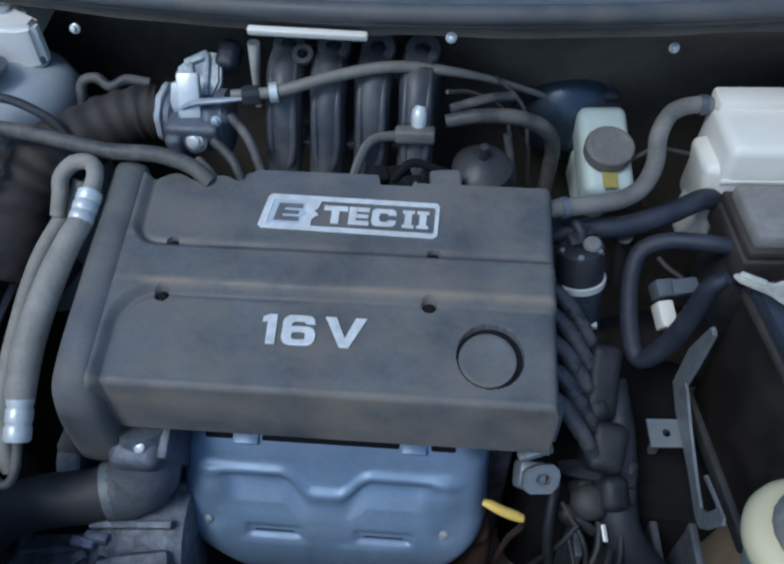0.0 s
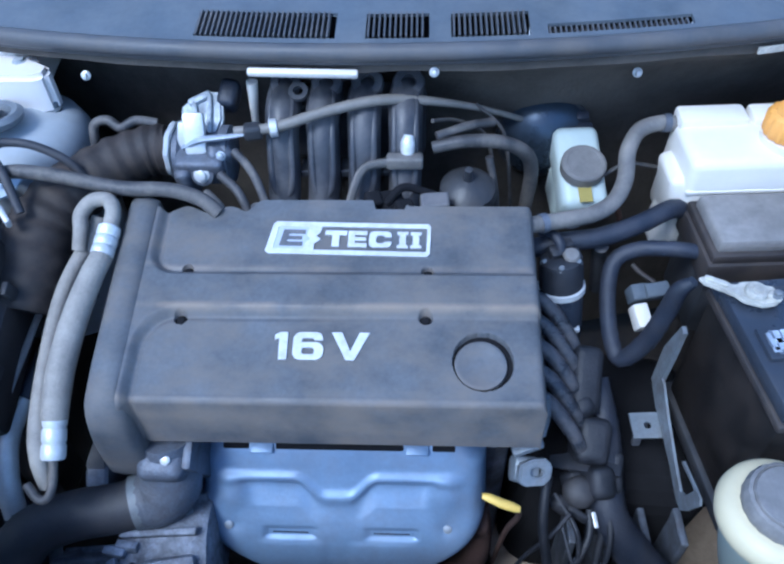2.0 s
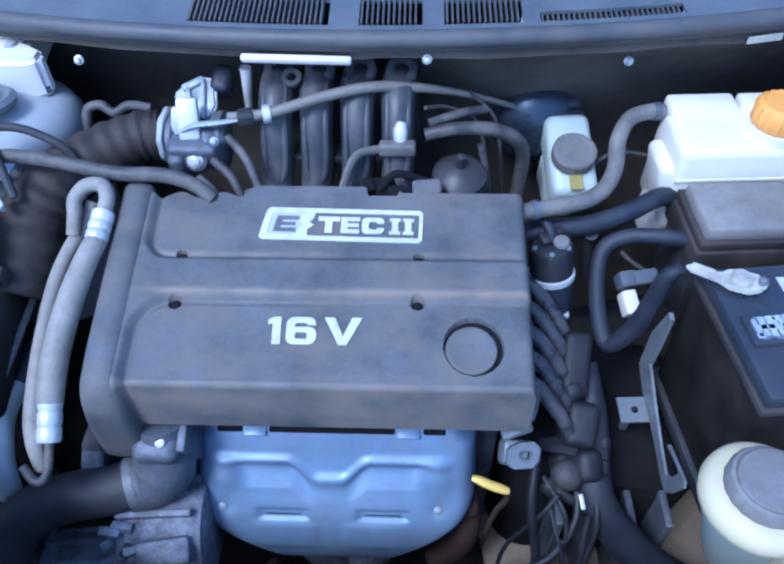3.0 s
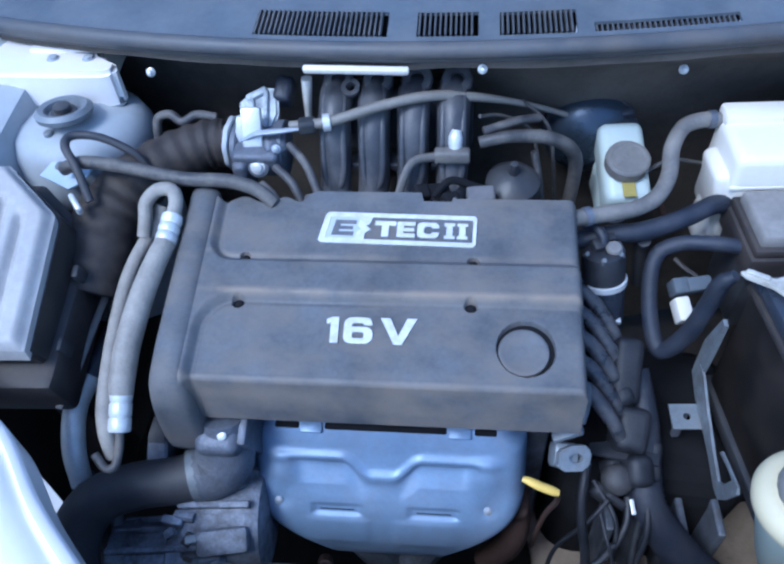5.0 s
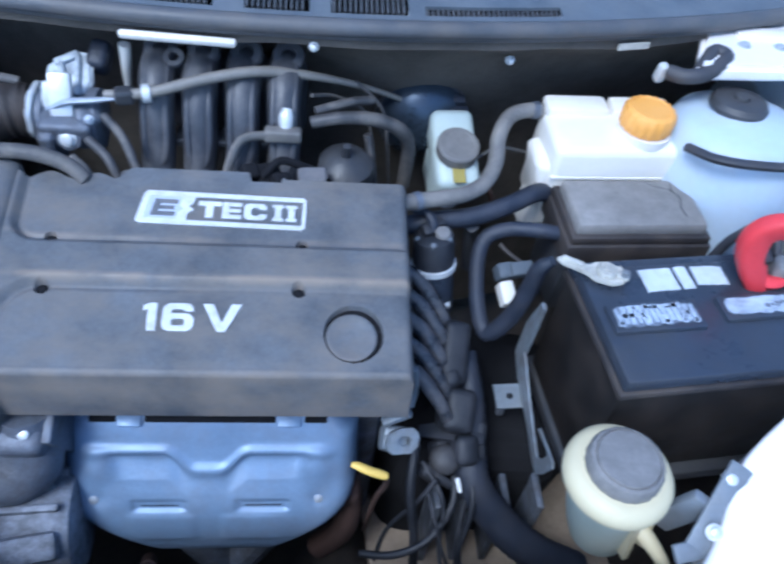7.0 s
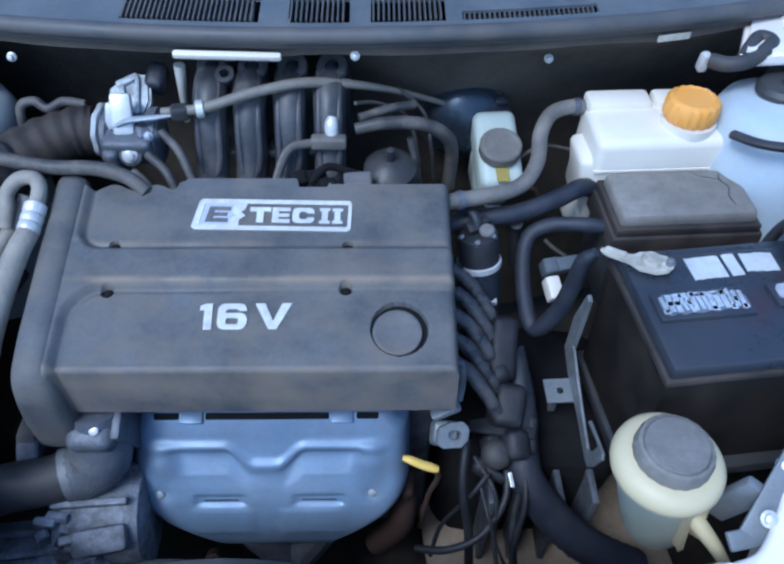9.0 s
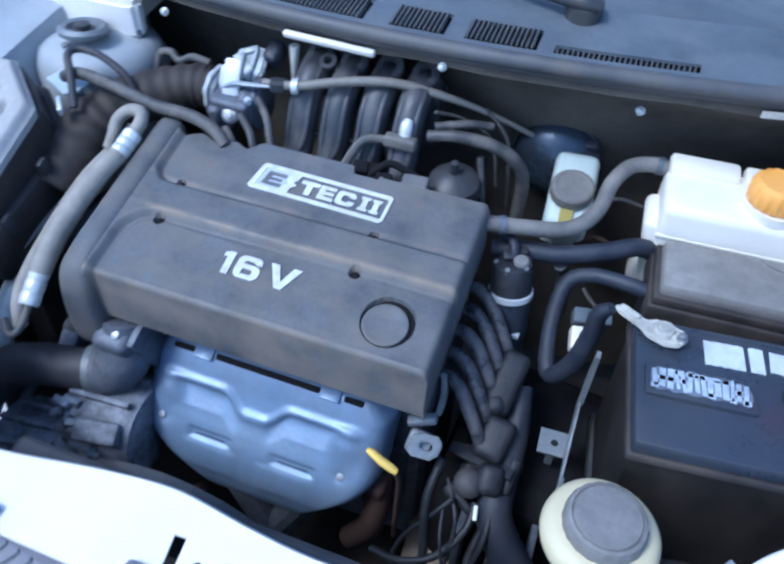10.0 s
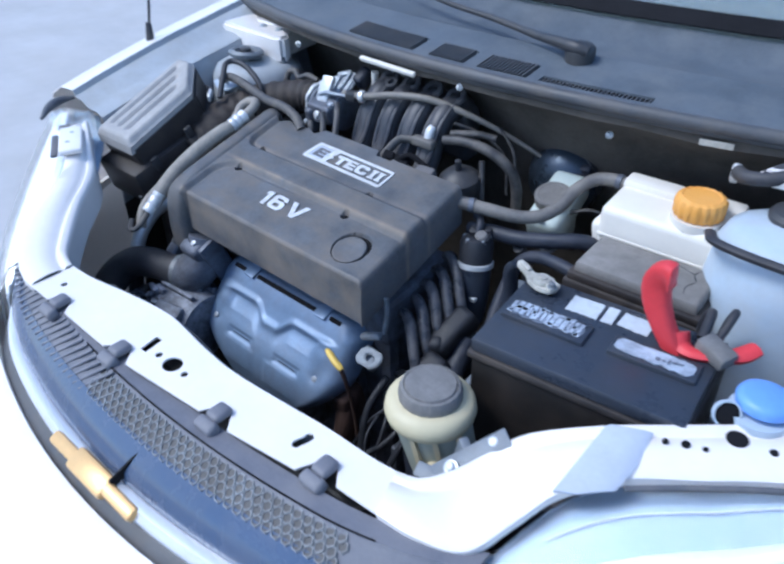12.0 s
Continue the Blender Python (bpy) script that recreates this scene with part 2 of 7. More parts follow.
M = {
    "cover": material("dusty_cover_plastic", (0.100, 0.104, 0.112), 0.45, vary=0.34, grain=34, bump=0.12, dirt=(0.158, 0.140, 0.124), dirt_amount=0.85, dirt_scale=22, streak=(0.6, 1, 1), spec=0.38),
    "plastic": material("black_plastic", (0.036, 0.038, 0.044), 0.45, vary=0.25, grain=45, dirt=(0.09, 0.08, 0.07), dirt_amount=0.4),
    "airlid": material("pale_dusty_lid", (0.38, 0.37, 0.36), 0.5, vary=0.2, grain=25, dirt=(0.29, 0.265, 0.24), dirt_amount=0.5),
    "lid": material("dusty_lid_plastic", (0.225, 0.212, 0.198), 0.6, vary=0.2, grain=30, dirt=(0.105, 0.098, 0.09), dirt_amount=0.55, dirt_scale=17),
    "runner": material("runner_plastic", (0.050, 0.052, 0.062), 0.42, vary=0.3, grain=40, dirt=(0.15, 0.14, 0.13), dirt_amount=0.45),
    # white body paint with dirt, its base greyed to hold the bay's shade
    "apron": material("dirty_shaded_white_paint", (0.38, 0.41, 0.44), 0.5, vary=0.12, grain=14, bump=0.05, dirt=(0.30, 0.29, 0.27), dirt_amount=0.5, dirt_scale=9),
    # the same white paint, with bluish shade mixed into the base colour
    "tower": material("pale_bluish_shade_paint", (0.45, 0.535, 0.63), 0.45, vary=0.10, grain=14, bump=0.05, dirt=(0.42, 0.42, 0.42), dirt_amount=0.5, dirt_scale=10),
    "grey_plastic": material("grey_plastic", (0.10, 0.105, 0.12), 0.5, vary=0.2, grain=40, dirt=DUST, dirt_amount=0.3),
    "rubber": material("black_rubber", (0.036, 0.037, 0.045), 0.55, vary=0.3, grain=50, dirt=(0.10, 0.09, 0.08), dirt_amount=0.5),
    "hose": material("grey_rubber_hose", (0.058, 0.056, 0.058), 0.5, vary=0.35, grain=40, bump=0.3, dirt=(0.19, 0.17, 0.145), dirt_amount=0.65, dirt_scale=28),
    "sleeve": material("grey_hose_sleeve", (0.135, 0.128, 0.122), 0.55, vary=0.3, grain=40, bump=0.3, dirt=(0.27, 0.245, 0.21), dirt_amount=0.6, dirt_scale=26),
    "shield": material("heat_shield_steel", (0.205, 0.292, 0.44), 0.40, metal=0.2, vary=0.15, grain=30, bump=0.15, coat=0.05, dirt=(0.2, 0.19, 0.2), dirt_amount=0.35),
    "alu": material("cast_aluminium", (0.42, 0.46, 0.52), 0.45, metal=0.35, vary=0.3, grain=40, bump=0.4, dirt=(0.12, 0.11, 0.1), dirt_amount=0.5),
    "bright": material("bright_aluminium", (0.66, 0.67, 0.67), 0.36, metal=0.3, vary=0.15, grain=50, dirt=(0.3, 0.28, 0.25), dirt_amount=0.25),
    "cast": material("dirty_cast_iron", (0.15, 0.168, 0.21), 0.48, metal=0.3, vary=0.45, grain=45, bump=0.5, dirt=(0.07, 0.06, 0.05), dirt_amount=0.6, dirt_scale=30),
    "steel": material("zinc_steel", (0.20, 0.225, 0.25), 0.5, metal=0.3, vary=0.25, grain=50, dirt=(0.2, 0.15, 0.1), dirt_amount=0.35),
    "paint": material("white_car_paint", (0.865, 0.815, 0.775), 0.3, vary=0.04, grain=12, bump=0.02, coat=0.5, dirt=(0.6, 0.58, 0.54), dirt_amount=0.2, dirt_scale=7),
    "tank": material("milky_plastic", (0.735, 0.695, 0.625), 0.42, vary=0.05, grain=25, bump=0.05, dirt=(0.7, 0.67, 0.6), dirt_amount=0.3),
    "yellowed": material("yellowed_plastic", (0.58, 0.51, 0.33), 0.45, vary=0.08, grain=25, bump=0.05, dirt=(0.55, 0.49, 0.32), dirt_amount=0.4),
    "orange": material("orange_cap", (0.78, 0.36, 0.06), 0.45, vary=0.1, grain=40, dirt=(0.6, 0.4, 0.2), dirt_amount=0.3),
    "red": material("red_rubber", (0.62, 0.045, 0.055), 0.45, vary=0.12, grain=40),
    "blue": material("blue_cap", (0.17, 0.34, 0.78), 0.4, vary=0.1, grain=40),
    "yellow": material("yellow_plastic", (0.78, 0.55, 0.12), 0.45, vary=0.12, grain=50),
    "cap": material("grey_cap", (0.20, 0.192, 0.185), 0.6, vary=0.25, grain=40, dirt=(0.105, 0.10, 0.095), dirt_amount=0.55, dirt_scale=32),
    "insulation": material("dirty_felt_insulation", (0.080, 0.069, 0.057), 0.9, vary=0.35, grain=30, bump=0.5, dirt=(0.125, 0.107, 0.089), dirt_amount=0.6),
    "seal": material("rubber_seal", (0.075, 0.078, 0.085), 0.5, vary=0.2, grain=30, dirt=(0.15, 0.13, 0.11), dirt_amount=0.45),
    "cowl": material("weathered_cowl_plastic", (0.086, 0.102, 0.122), 0.6, spec=0.35, vary=0.2, grain=25, dirt=(0.165, 0.175, 0.185), dirt_amount=0.5),
    # near-black for black parts, and for shade painted into gaps and recesses
    "dark": material("black_parts_and_recess_shade", (0.012, 0.012, 0.014), 0.85, spec=0.15, vary=0.3, grain=40),
    "white": material("white_print", (0.60, 0.61, 0.62), 0.55, vary=0.12, grain=60, dirt=(0.33, 0.31, 0.29), dirt_amount=0.55, dirt_scale=70),
    "label": material("foil_label", (0.56, 0.60, 0.64), 0.4, metal=0.0, vary=0.1, grain=60, dirt=(0.2, 0.2, 0.2), dirt_amount=0.3, dirt_scale=50),
    "label_blue": material("worn_bluish_label", (0.42, 0.48, 0.57), 0.45, vary=0.25, grain=60, dirt=(0.15, 0.17, 0.21), dirt_amount=0.7, dirt_scale=75),
    "ink": material("dark_print", (0.13, 0.15, 0.19), 0.5, vary=0.2, grain=60),
    # black plastic, base lifted towards blue for the sky's sheen on top
    "battery": material("black_plastic_sky_sheen", (0.033, 0.041, 0.059), 0.26, spec=0.5, vary=0.2, grain=30, dirt=(0.045, 0.043, 0.042), dirt_amount=0.4),
    "brown": material("dusty_brown_plastic", (0.026, 0.021, 0.019), 0.65, vary=0.45, grain=30, dirt=(0.078, 0.058, 0.045), dirt_amount=0.65, dirt_scale=24),
    "chrome": material("chrome", (0.82, 0.84, 0.87), 0.42, metal=0.55, vary=0.05, grain=30, bump=0.02),
    "gold": material("gold_emblem", (0.74, 0.47, 0.20), 0.35, metal=0.3, vary=0.1, grain=40),
    "grille": material("grille_plastic", (0.165, 0.168, 0.195), 0.5, vary=0.2, grain=40, dirt=(0.2, 0.19, 0.18), dirt_amount=0.4),
    "ground": material("pale_concrete", (0.45, 0.45, 0.455), 0.9, vary=0.12, grain=4, bump=0.3, dirt=(0.38, 0.36, 0.34), dirt_amount=0.5, dirt_scale=1.5),
    "milky_green": material("milky_green_plastic", (0.48, 0.55, 0.53), 0.42, vary=0.06, grain=25, bump=0.05, dirt=(0.6, 0.6, 0.5), dirt_amount=0.3),
    "gloss": material("glossy_grille_band", (0.050, 0.082, 0.155), 0.16, coat=0.5, vary=0.15, grain=20, bump=0.02, dirt=(0.10, 0.10, 0.11), dirt_amount=0.3),
    "cream_sleeve": material("pale_cable_sheath", (0.205, 0.19, 0.168), 0.5, vary=0.2, grain=40, dirt=(0.14, 0.13, 0.12), dirt_amount=0.5, dirt_scale=40),
    # dusty black plastic, darkened further for the unlit battery sides
    "case": material("dusty_shaded_battery_side", (0.012, 0.0105, 0.010), 0.5, vary=0.3, grain=30, dirt=(0.045, 0.033, 0.026), dirt_amount=0.5, dirt_scale=18, spec=0.35),
    "airside": material("dusty_filter_box_plastic", (0.030, 0.026, 0.026), 0.55, vary=0.3, grain=30, dirt=(0.085, 0.066, 0.052), dirt_amount=0.5, dirt_scale=20),
    "lead": material("ignition_lead_rubber", (0.045, 0.049, 0.060), 0.22, vary=0.5, grain=60, bump=0.3, dirt=(0.155, 0.145, 0.145), dirt_amount=0.75, dirt_scale=55),
    "conduit": material("dusty_blue_black_conduit", (0.020, 0.025, 0.040), 0.5, vary=0.4, grain=40, bump=0.35, dirt=(0.052, 0.051, 0.060), dirt_amount=0.5, dirt_scale=30),
    "throttle_alu": material("dirty_bracket_aluminium", (0.52, 0.57, 0.62), 0.38, metal=0.3, vary=0.3, grain=45, bump=0.3, dirt=(0.10, 0.105, 0.12), dirt_amount=0.7, dirt_scale=45),
    "olive": material("faded_yellow_print", (0.34, 0.28, 0.07), 0.5, vary=0.2, grain=50),
    "rust": material("rusty_iron", (0.058, 0.031, 0.024), 0.8, vary=0.4, grain=50, bump=0.5, dirt=(0.07, 0.04, 0.03), dirt_amount=0.6, dirt_scale=30),
    "ac_sleeve": material("pale_hose_sleeve", (0.255, 0.235, 0.208), 0.6, vary=0.3, grain=50, bump=0.3, dirt=(0.38, 0.35, 0.30), dirt_amount=0.6, dirt_scale=30),
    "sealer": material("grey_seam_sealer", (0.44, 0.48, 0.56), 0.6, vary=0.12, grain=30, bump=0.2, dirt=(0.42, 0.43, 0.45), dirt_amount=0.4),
    "lamp": material("pale_lamp_reflector", (0.22, 0.31, 0.44), 0.4, vary=0.12, grain=14, bump=0.04, dirt=(0.36, 0.44, 0.55), dirt_amount=0.6, dirt_scale=8, streak=(1, 1, 4)),
    "booster": material("blue_black_gloss_paint", (0.055, 0.075, 0.105), 0.25, metal=0.55, vary=0.3, grain=30, dirt=(0.05, 0.05, 0.055), dirt_amount=0.35),
    "clamp": material("dull_lead", (0.50, 0.485, 0.43), 0.55, vary=0.3, grain=50, bump=0.5, dirt=(0.17, 0.155, 0.13), dirt_amount=0.6, dirt_scale=60),
    "bracket": material("dusty_grey_steel", (0.17, 0.19, 0.215), 0.5, metal=0.2, vary=0.25, grain=50, dirt=(0.22, 0.2, 0.18), dirt_amount=0.4),
    "casting": material("grey_cast_aluminium", (0.24, 0.26, 0.31), 0.5, metal=0.25, vary=0.5, grain=50, bump=0.5, dirt=(0.06, 0.055, 0.055), dirt_amount=0.8, dirt_scale=45),
    "stained": material("stained_milky_plastic", (0.37, 0.42, 0.37), 0.42, vary=0.10, grain=25, bump=0.05, dirt=(0.52, 0.50, 0.40), dirt_amount=0.4, streak=(1, 1, 0.3)),
    "zinc": material("worn_zinc_plate", (0.235, 0.265, 0.295), 0.45, metal=0.3, vary=0.3, grain=50, bump=0.2, dirt=(0.14, 0.11, 0.09), dirt_amount=0.5, dirt_scale=40),
    "soot": material("sooty_black_plastic", (0.016, 0.018, 0.024), 0.5, vary=0.4, grain=45, bump=0.3, dirt=(0.048, 0.046, 0.052), dirt_amount=0.5, dirt_scale=30),
    "tan": material("dusty_tray", (0.44, 0.35, 0.26), 0.9, vary=0.3, grain=20, bump=0.4, dirt=(0.1, 0.08, 0.06), dirt_amount=0.6),
}
M["cover_end"] = M["cover"].copy()
M["cover_end"].name = "dusty_timing_cover_plastic"
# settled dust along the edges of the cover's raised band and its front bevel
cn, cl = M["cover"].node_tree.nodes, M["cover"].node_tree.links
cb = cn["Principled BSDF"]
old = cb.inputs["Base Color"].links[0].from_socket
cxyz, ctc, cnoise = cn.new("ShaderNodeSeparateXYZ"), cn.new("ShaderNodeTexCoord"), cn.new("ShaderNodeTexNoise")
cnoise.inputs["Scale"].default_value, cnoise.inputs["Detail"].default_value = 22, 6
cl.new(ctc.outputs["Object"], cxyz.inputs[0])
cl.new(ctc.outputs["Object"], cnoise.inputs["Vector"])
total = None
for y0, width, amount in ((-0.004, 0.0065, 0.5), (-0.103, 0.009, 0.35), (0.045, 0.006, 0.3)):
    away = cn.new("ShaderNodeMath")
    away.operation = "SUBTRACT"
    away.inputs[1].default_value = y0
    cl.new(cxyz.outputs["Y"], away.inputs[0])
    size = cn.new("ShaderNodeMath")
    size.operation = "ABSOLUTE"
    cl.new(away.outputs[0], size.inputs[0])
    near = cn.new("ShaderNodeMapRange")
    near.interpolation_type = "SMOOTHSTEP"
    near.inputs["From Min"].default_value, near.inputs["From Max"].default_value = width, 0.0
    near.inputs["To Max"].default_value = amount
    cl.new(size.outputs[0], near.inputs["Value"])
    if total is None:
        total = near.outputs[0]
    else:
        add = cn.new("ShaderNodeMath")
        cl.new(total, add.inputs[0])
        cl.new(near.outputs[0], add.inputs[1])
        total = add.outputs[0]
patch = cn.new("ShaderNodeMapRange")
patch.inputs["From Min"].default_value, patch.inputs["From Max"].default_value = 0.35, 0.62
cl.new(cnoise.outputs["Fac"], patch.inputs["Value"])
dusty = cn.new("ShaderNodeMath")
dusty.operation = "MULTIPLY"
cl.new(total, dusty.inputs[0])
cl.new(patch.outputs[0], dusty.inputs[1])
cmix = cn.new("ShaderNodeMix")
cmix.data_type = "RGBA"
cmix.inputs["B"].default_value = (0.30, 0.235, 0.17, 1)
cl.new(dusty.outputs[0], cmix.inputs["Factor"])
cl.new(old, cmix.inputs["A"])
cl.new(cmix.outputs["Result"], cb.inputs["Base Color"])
glass = bpy.data.materials.new("windscreen_glass")
glass.use_nodes = True
gb = glass.node_tree.nodes["Principled BSDF"]
gb.inputs["Base Color"].default_value = (0.75, 0.85, 0.85, 1)
gb.inputs["Roughness"].default_value, gb.inputs["Transmission Weight"].default_value, gb.inputs["IOR"].default_value = 0.02, 0.9, 1.45
M["glass"] = glass
lens = glass.copy()
lens.name = "clear_lamp_lens"
lens.node_tree.nodes["Principled BSDF"].inputs["Base Color"].default_value = (0.93, 0.96, 1, 1)
M["lens"] = lens


# ---- building helpers ----
ORIGIN = {}


def thing(name, base, label, category, group="", kind=""):
    ob = new(name)
    ob.location = base
    ob.empty_display_size = 0.02
    ORIGIN[ob] = Vector(base)
    return tagged(ob, label, category, group, kind)


def part(name, bm, mat, parent=None, label="", smooth=None):
    """Links a bmesh, built in the world's metres, as one mesh under a thing or a part."""
    o = ORIGIN.get(parent, Vector((0, 0, 0)))
    bm.transform(Matrix.Translation(-o))
    bmesh.ops.recalc_face_normals(bm, faces=bm.faces)
    me = bpy.data.meshes.new(name)
    bm.to_mesh(me)
    bm.free()
    me.materials.append(mat)
    if smooth is not None:
        me.shade_smooth()
        me.set_sharp_from_angle(angle=radians(smooth))
    ob = new(name, me)
    if parent is not None:
        ob.parent = parent
    ORIGIN[ob] = o
    return tagged(ob, label)


def structure(name, bm, mat, label, category, smooth=None):
    return tagged(part(name, bm, mat, None, "", smooth), label, category, "", "structure")


def box(bm, centre, size, bevel=0.003, rot=(0, 0, 0), segments=2, taper=1.0):
    """Adds a bevelled box; taper scales its top."""
    b = bmesh.new()
    bmesh.ops.create_cube(b, size=1)
    for v in b.verts:
        k = taper if v.co.z > 0 else 1.0
        v.co = Vector((v.co.x * size[0] * k, v.co.y * size[1] * k, v.co.z * size[2]))
    if bevel:
        bmesh.ops.bevel(b, geom=b.edges[:], offset=bevel, segments=segments, profile=0.5, affect="EDGES")
    b.transform(pose(*centre, *rot))
    join(bm, b)
    return bm


def join(bm, b):
    me = bpy.data.meshes.new("tmp")
    b.to_mesh(me)
    b.free()
    bm.from_mesh(me)
    bpy.data.meshes.remove(me)


def spline(points, steps=8):
    """A smooth line through the points (Catmull-Rom)."""
    p = [Vector(q) for q in points]
    p = [2 * p[0] - p[1]] + p + [2 * p[-1] - p[-2]]
    out = []
    for i in range(1, len(p) - 2):
        a, b, c, d = p[i - 1:i + 3]
        for k in range(steps):
            t = k / steps
            out.append(0.5 * (2 * b + (c - a) * t + (2 * a - 5 * b + 4 * c - d) * t * t + (3 * b - a - 3 * c + d) * t ** 3))
    out.append(p[-2])
    return out


def tube(bm, points, radius, sides=12, steps=8, ribs=0.0, rib_every=2, flat=1.0, caps=True, smooth_line=True):
    """Sweeps a round section along a smooth line; radius is a number or one for each point."""
    line = spline(points, steps) if smooth_line else [Vector(p) for p in points]
    count = len(line)
    if not isinstance(radius, (int, float)):
        rs = [Vector((r, 0, 0)) for r in radius]
        rs = [v.x for v in (spline(rs, steps) if smooth_line else rs)]
    else:
        rs = [radius] * count
    up = Vector((0.13, 0.21, 0.97))
    rings = []
    for i, p in enumerate(line):
        way = (line[min(i + 1, count - 1)] - line[max(i - 1, 0)]).normalized()
        side = way.cross(up)
        if side.length < 1e-3:
            side = way.cross(Vector((1, 0, 0)))
        side.normalize()
        up2 = side.cross(way).normalized()
        up = up2
        r = rs[i] * (1 + (ribs if (i // rib_every) % 2 else 0))
        rings.append([bm.verts.new(p + side * math.cos(a) * r + up2 * math.sin(a) * r * flat) for a in (2 * math.pi * k / sides for k in range(sides))])
    for a, b in zip(rings, rings[1:]):
        for k in range(sides):
            bm.faces.new((a[k], a[(k + 1) % sides], b[(k + 1) % sides], b[k]))
    if caps:
        bm.faces.new(rings[0][::-1])
        bm.faces.new(rings[-1])
    return bm


def lathe(bm, profile, m, sides=32, lumps=0, lump=0.0, ring=False):
    """Turns a profile of (radius, height) round the z axis of the pose m; lumps give the rim a grip."""
    rings = []
    for r, h in profile:
        loop = []
        for k in range(sides):
            a = 2 * math.pi * k / sides
            rr = r * (1 - (lump if lumps and (k * lumps * 2 // sides) % 2 else 0)) if r > 1e-6 else 0
            loop.append(bm.verts.new(m @ Vector((math.cos(a) * rr, math.sin(a) * rr, h))))
        rings.append(loop)
    for a, b in zip(rings, rings[1:] + ([rings[0]] if ring else [])):
        for k in range(sides):
            bm.faces.new((a[k], a[(k + 1) % sides], b[(k + 1) % sides], b[k]))
    if not ring:
        bm.faces.new(rings[0][::-1])
        bm.faces.new(rings[-1])
    return bm


def sheet(bm, rows, thick=0.0):
    """A surface through rows of points; thick gives it depth along -z or its normals."""
    g = [[bm.verts.new(p) for p in row] for row in rows]
    faces = []
    for a, b in zip(g, g[1:]):
        for k in range(len(a) - 1):
            faces.append(bm.faces.new((a[k], a[k + 1], b[k + 1], b[k])))
    if thick:
        bmesh.ops.recalc_face_normals(bm, faces=faces)
        bmesh.ops.solidify(bm, geom=faces, thickness=thick)
    return bm


def plate(bm, outer, holes, z, thick):
    """A flat plate with holes cut through it; outer and holes are loops of (x, y)."""
    b = bmesh.new()
    edges = []
    for loop in [outer] + list(holes):
        vs = [b.verts.new((x, y, z)) for x, y in loop]
        edges += [b.edges.new((vs[i], vs[(i + 1) % len(vs)])) for i in range(len(vs))]
    bmesh.ops.triangle_fill(b, use_beauty=True, use_dissolve=False, edges=edges)
    got = bmesh.ops.extrude_face_region(b, geom=b.faces[:])
    bmesh.ops.translate(b, verts=[v for v in got["geom"] if isinstance(v, bmesh.types.BMVert)], vec=(0, 0, -thick))
    join(bm, b)
    return bm


def ring_loop(x, y, rx, ry, turn=0.0, n=14):
    c, s = math.cos(radians(turn)), math.sin(radians(turn))
    return [(x + rx * math.cos(a) * c - ry * math.sin(a) * s, y + rx * math.cos(a) * s + ry * math.sin(a) * c) for a in (2 * math.pi * k / n for k in range(n))]


def bolt(parent, p, r=0.006, h=0.006, rot=(0, 0, 0), mat=None, name="bolt"):
    bm = bmesh.new()
    m = pose(*p, *rot)
    lathe(bm, [(r * 1.5, 0), (r * 1.5, h * 0.25), (r, h * 0.3), (r, h * 0.9), (r * 0.8, h)], m, 12)
    return part(name, bm, mat or M["steel"], parent, "", 40)


def sstep(a, b, x):
    t = min(max((x - a) / (b - a), 0.0), 1.0)
    return t * t * (3 - 2 * t)


# ---- ground and body shell ----
bm = bmesh.new()
sheet(bm, [[(x, y, 0) for x in (-60, -3, 3, 60)] for y in (-60, -3, 3, 60)])
structure("ground", bm, M["ground"], "pale grey sunlit concrete yard under the car", "ground")

CX = 0.125  # the car's middle line


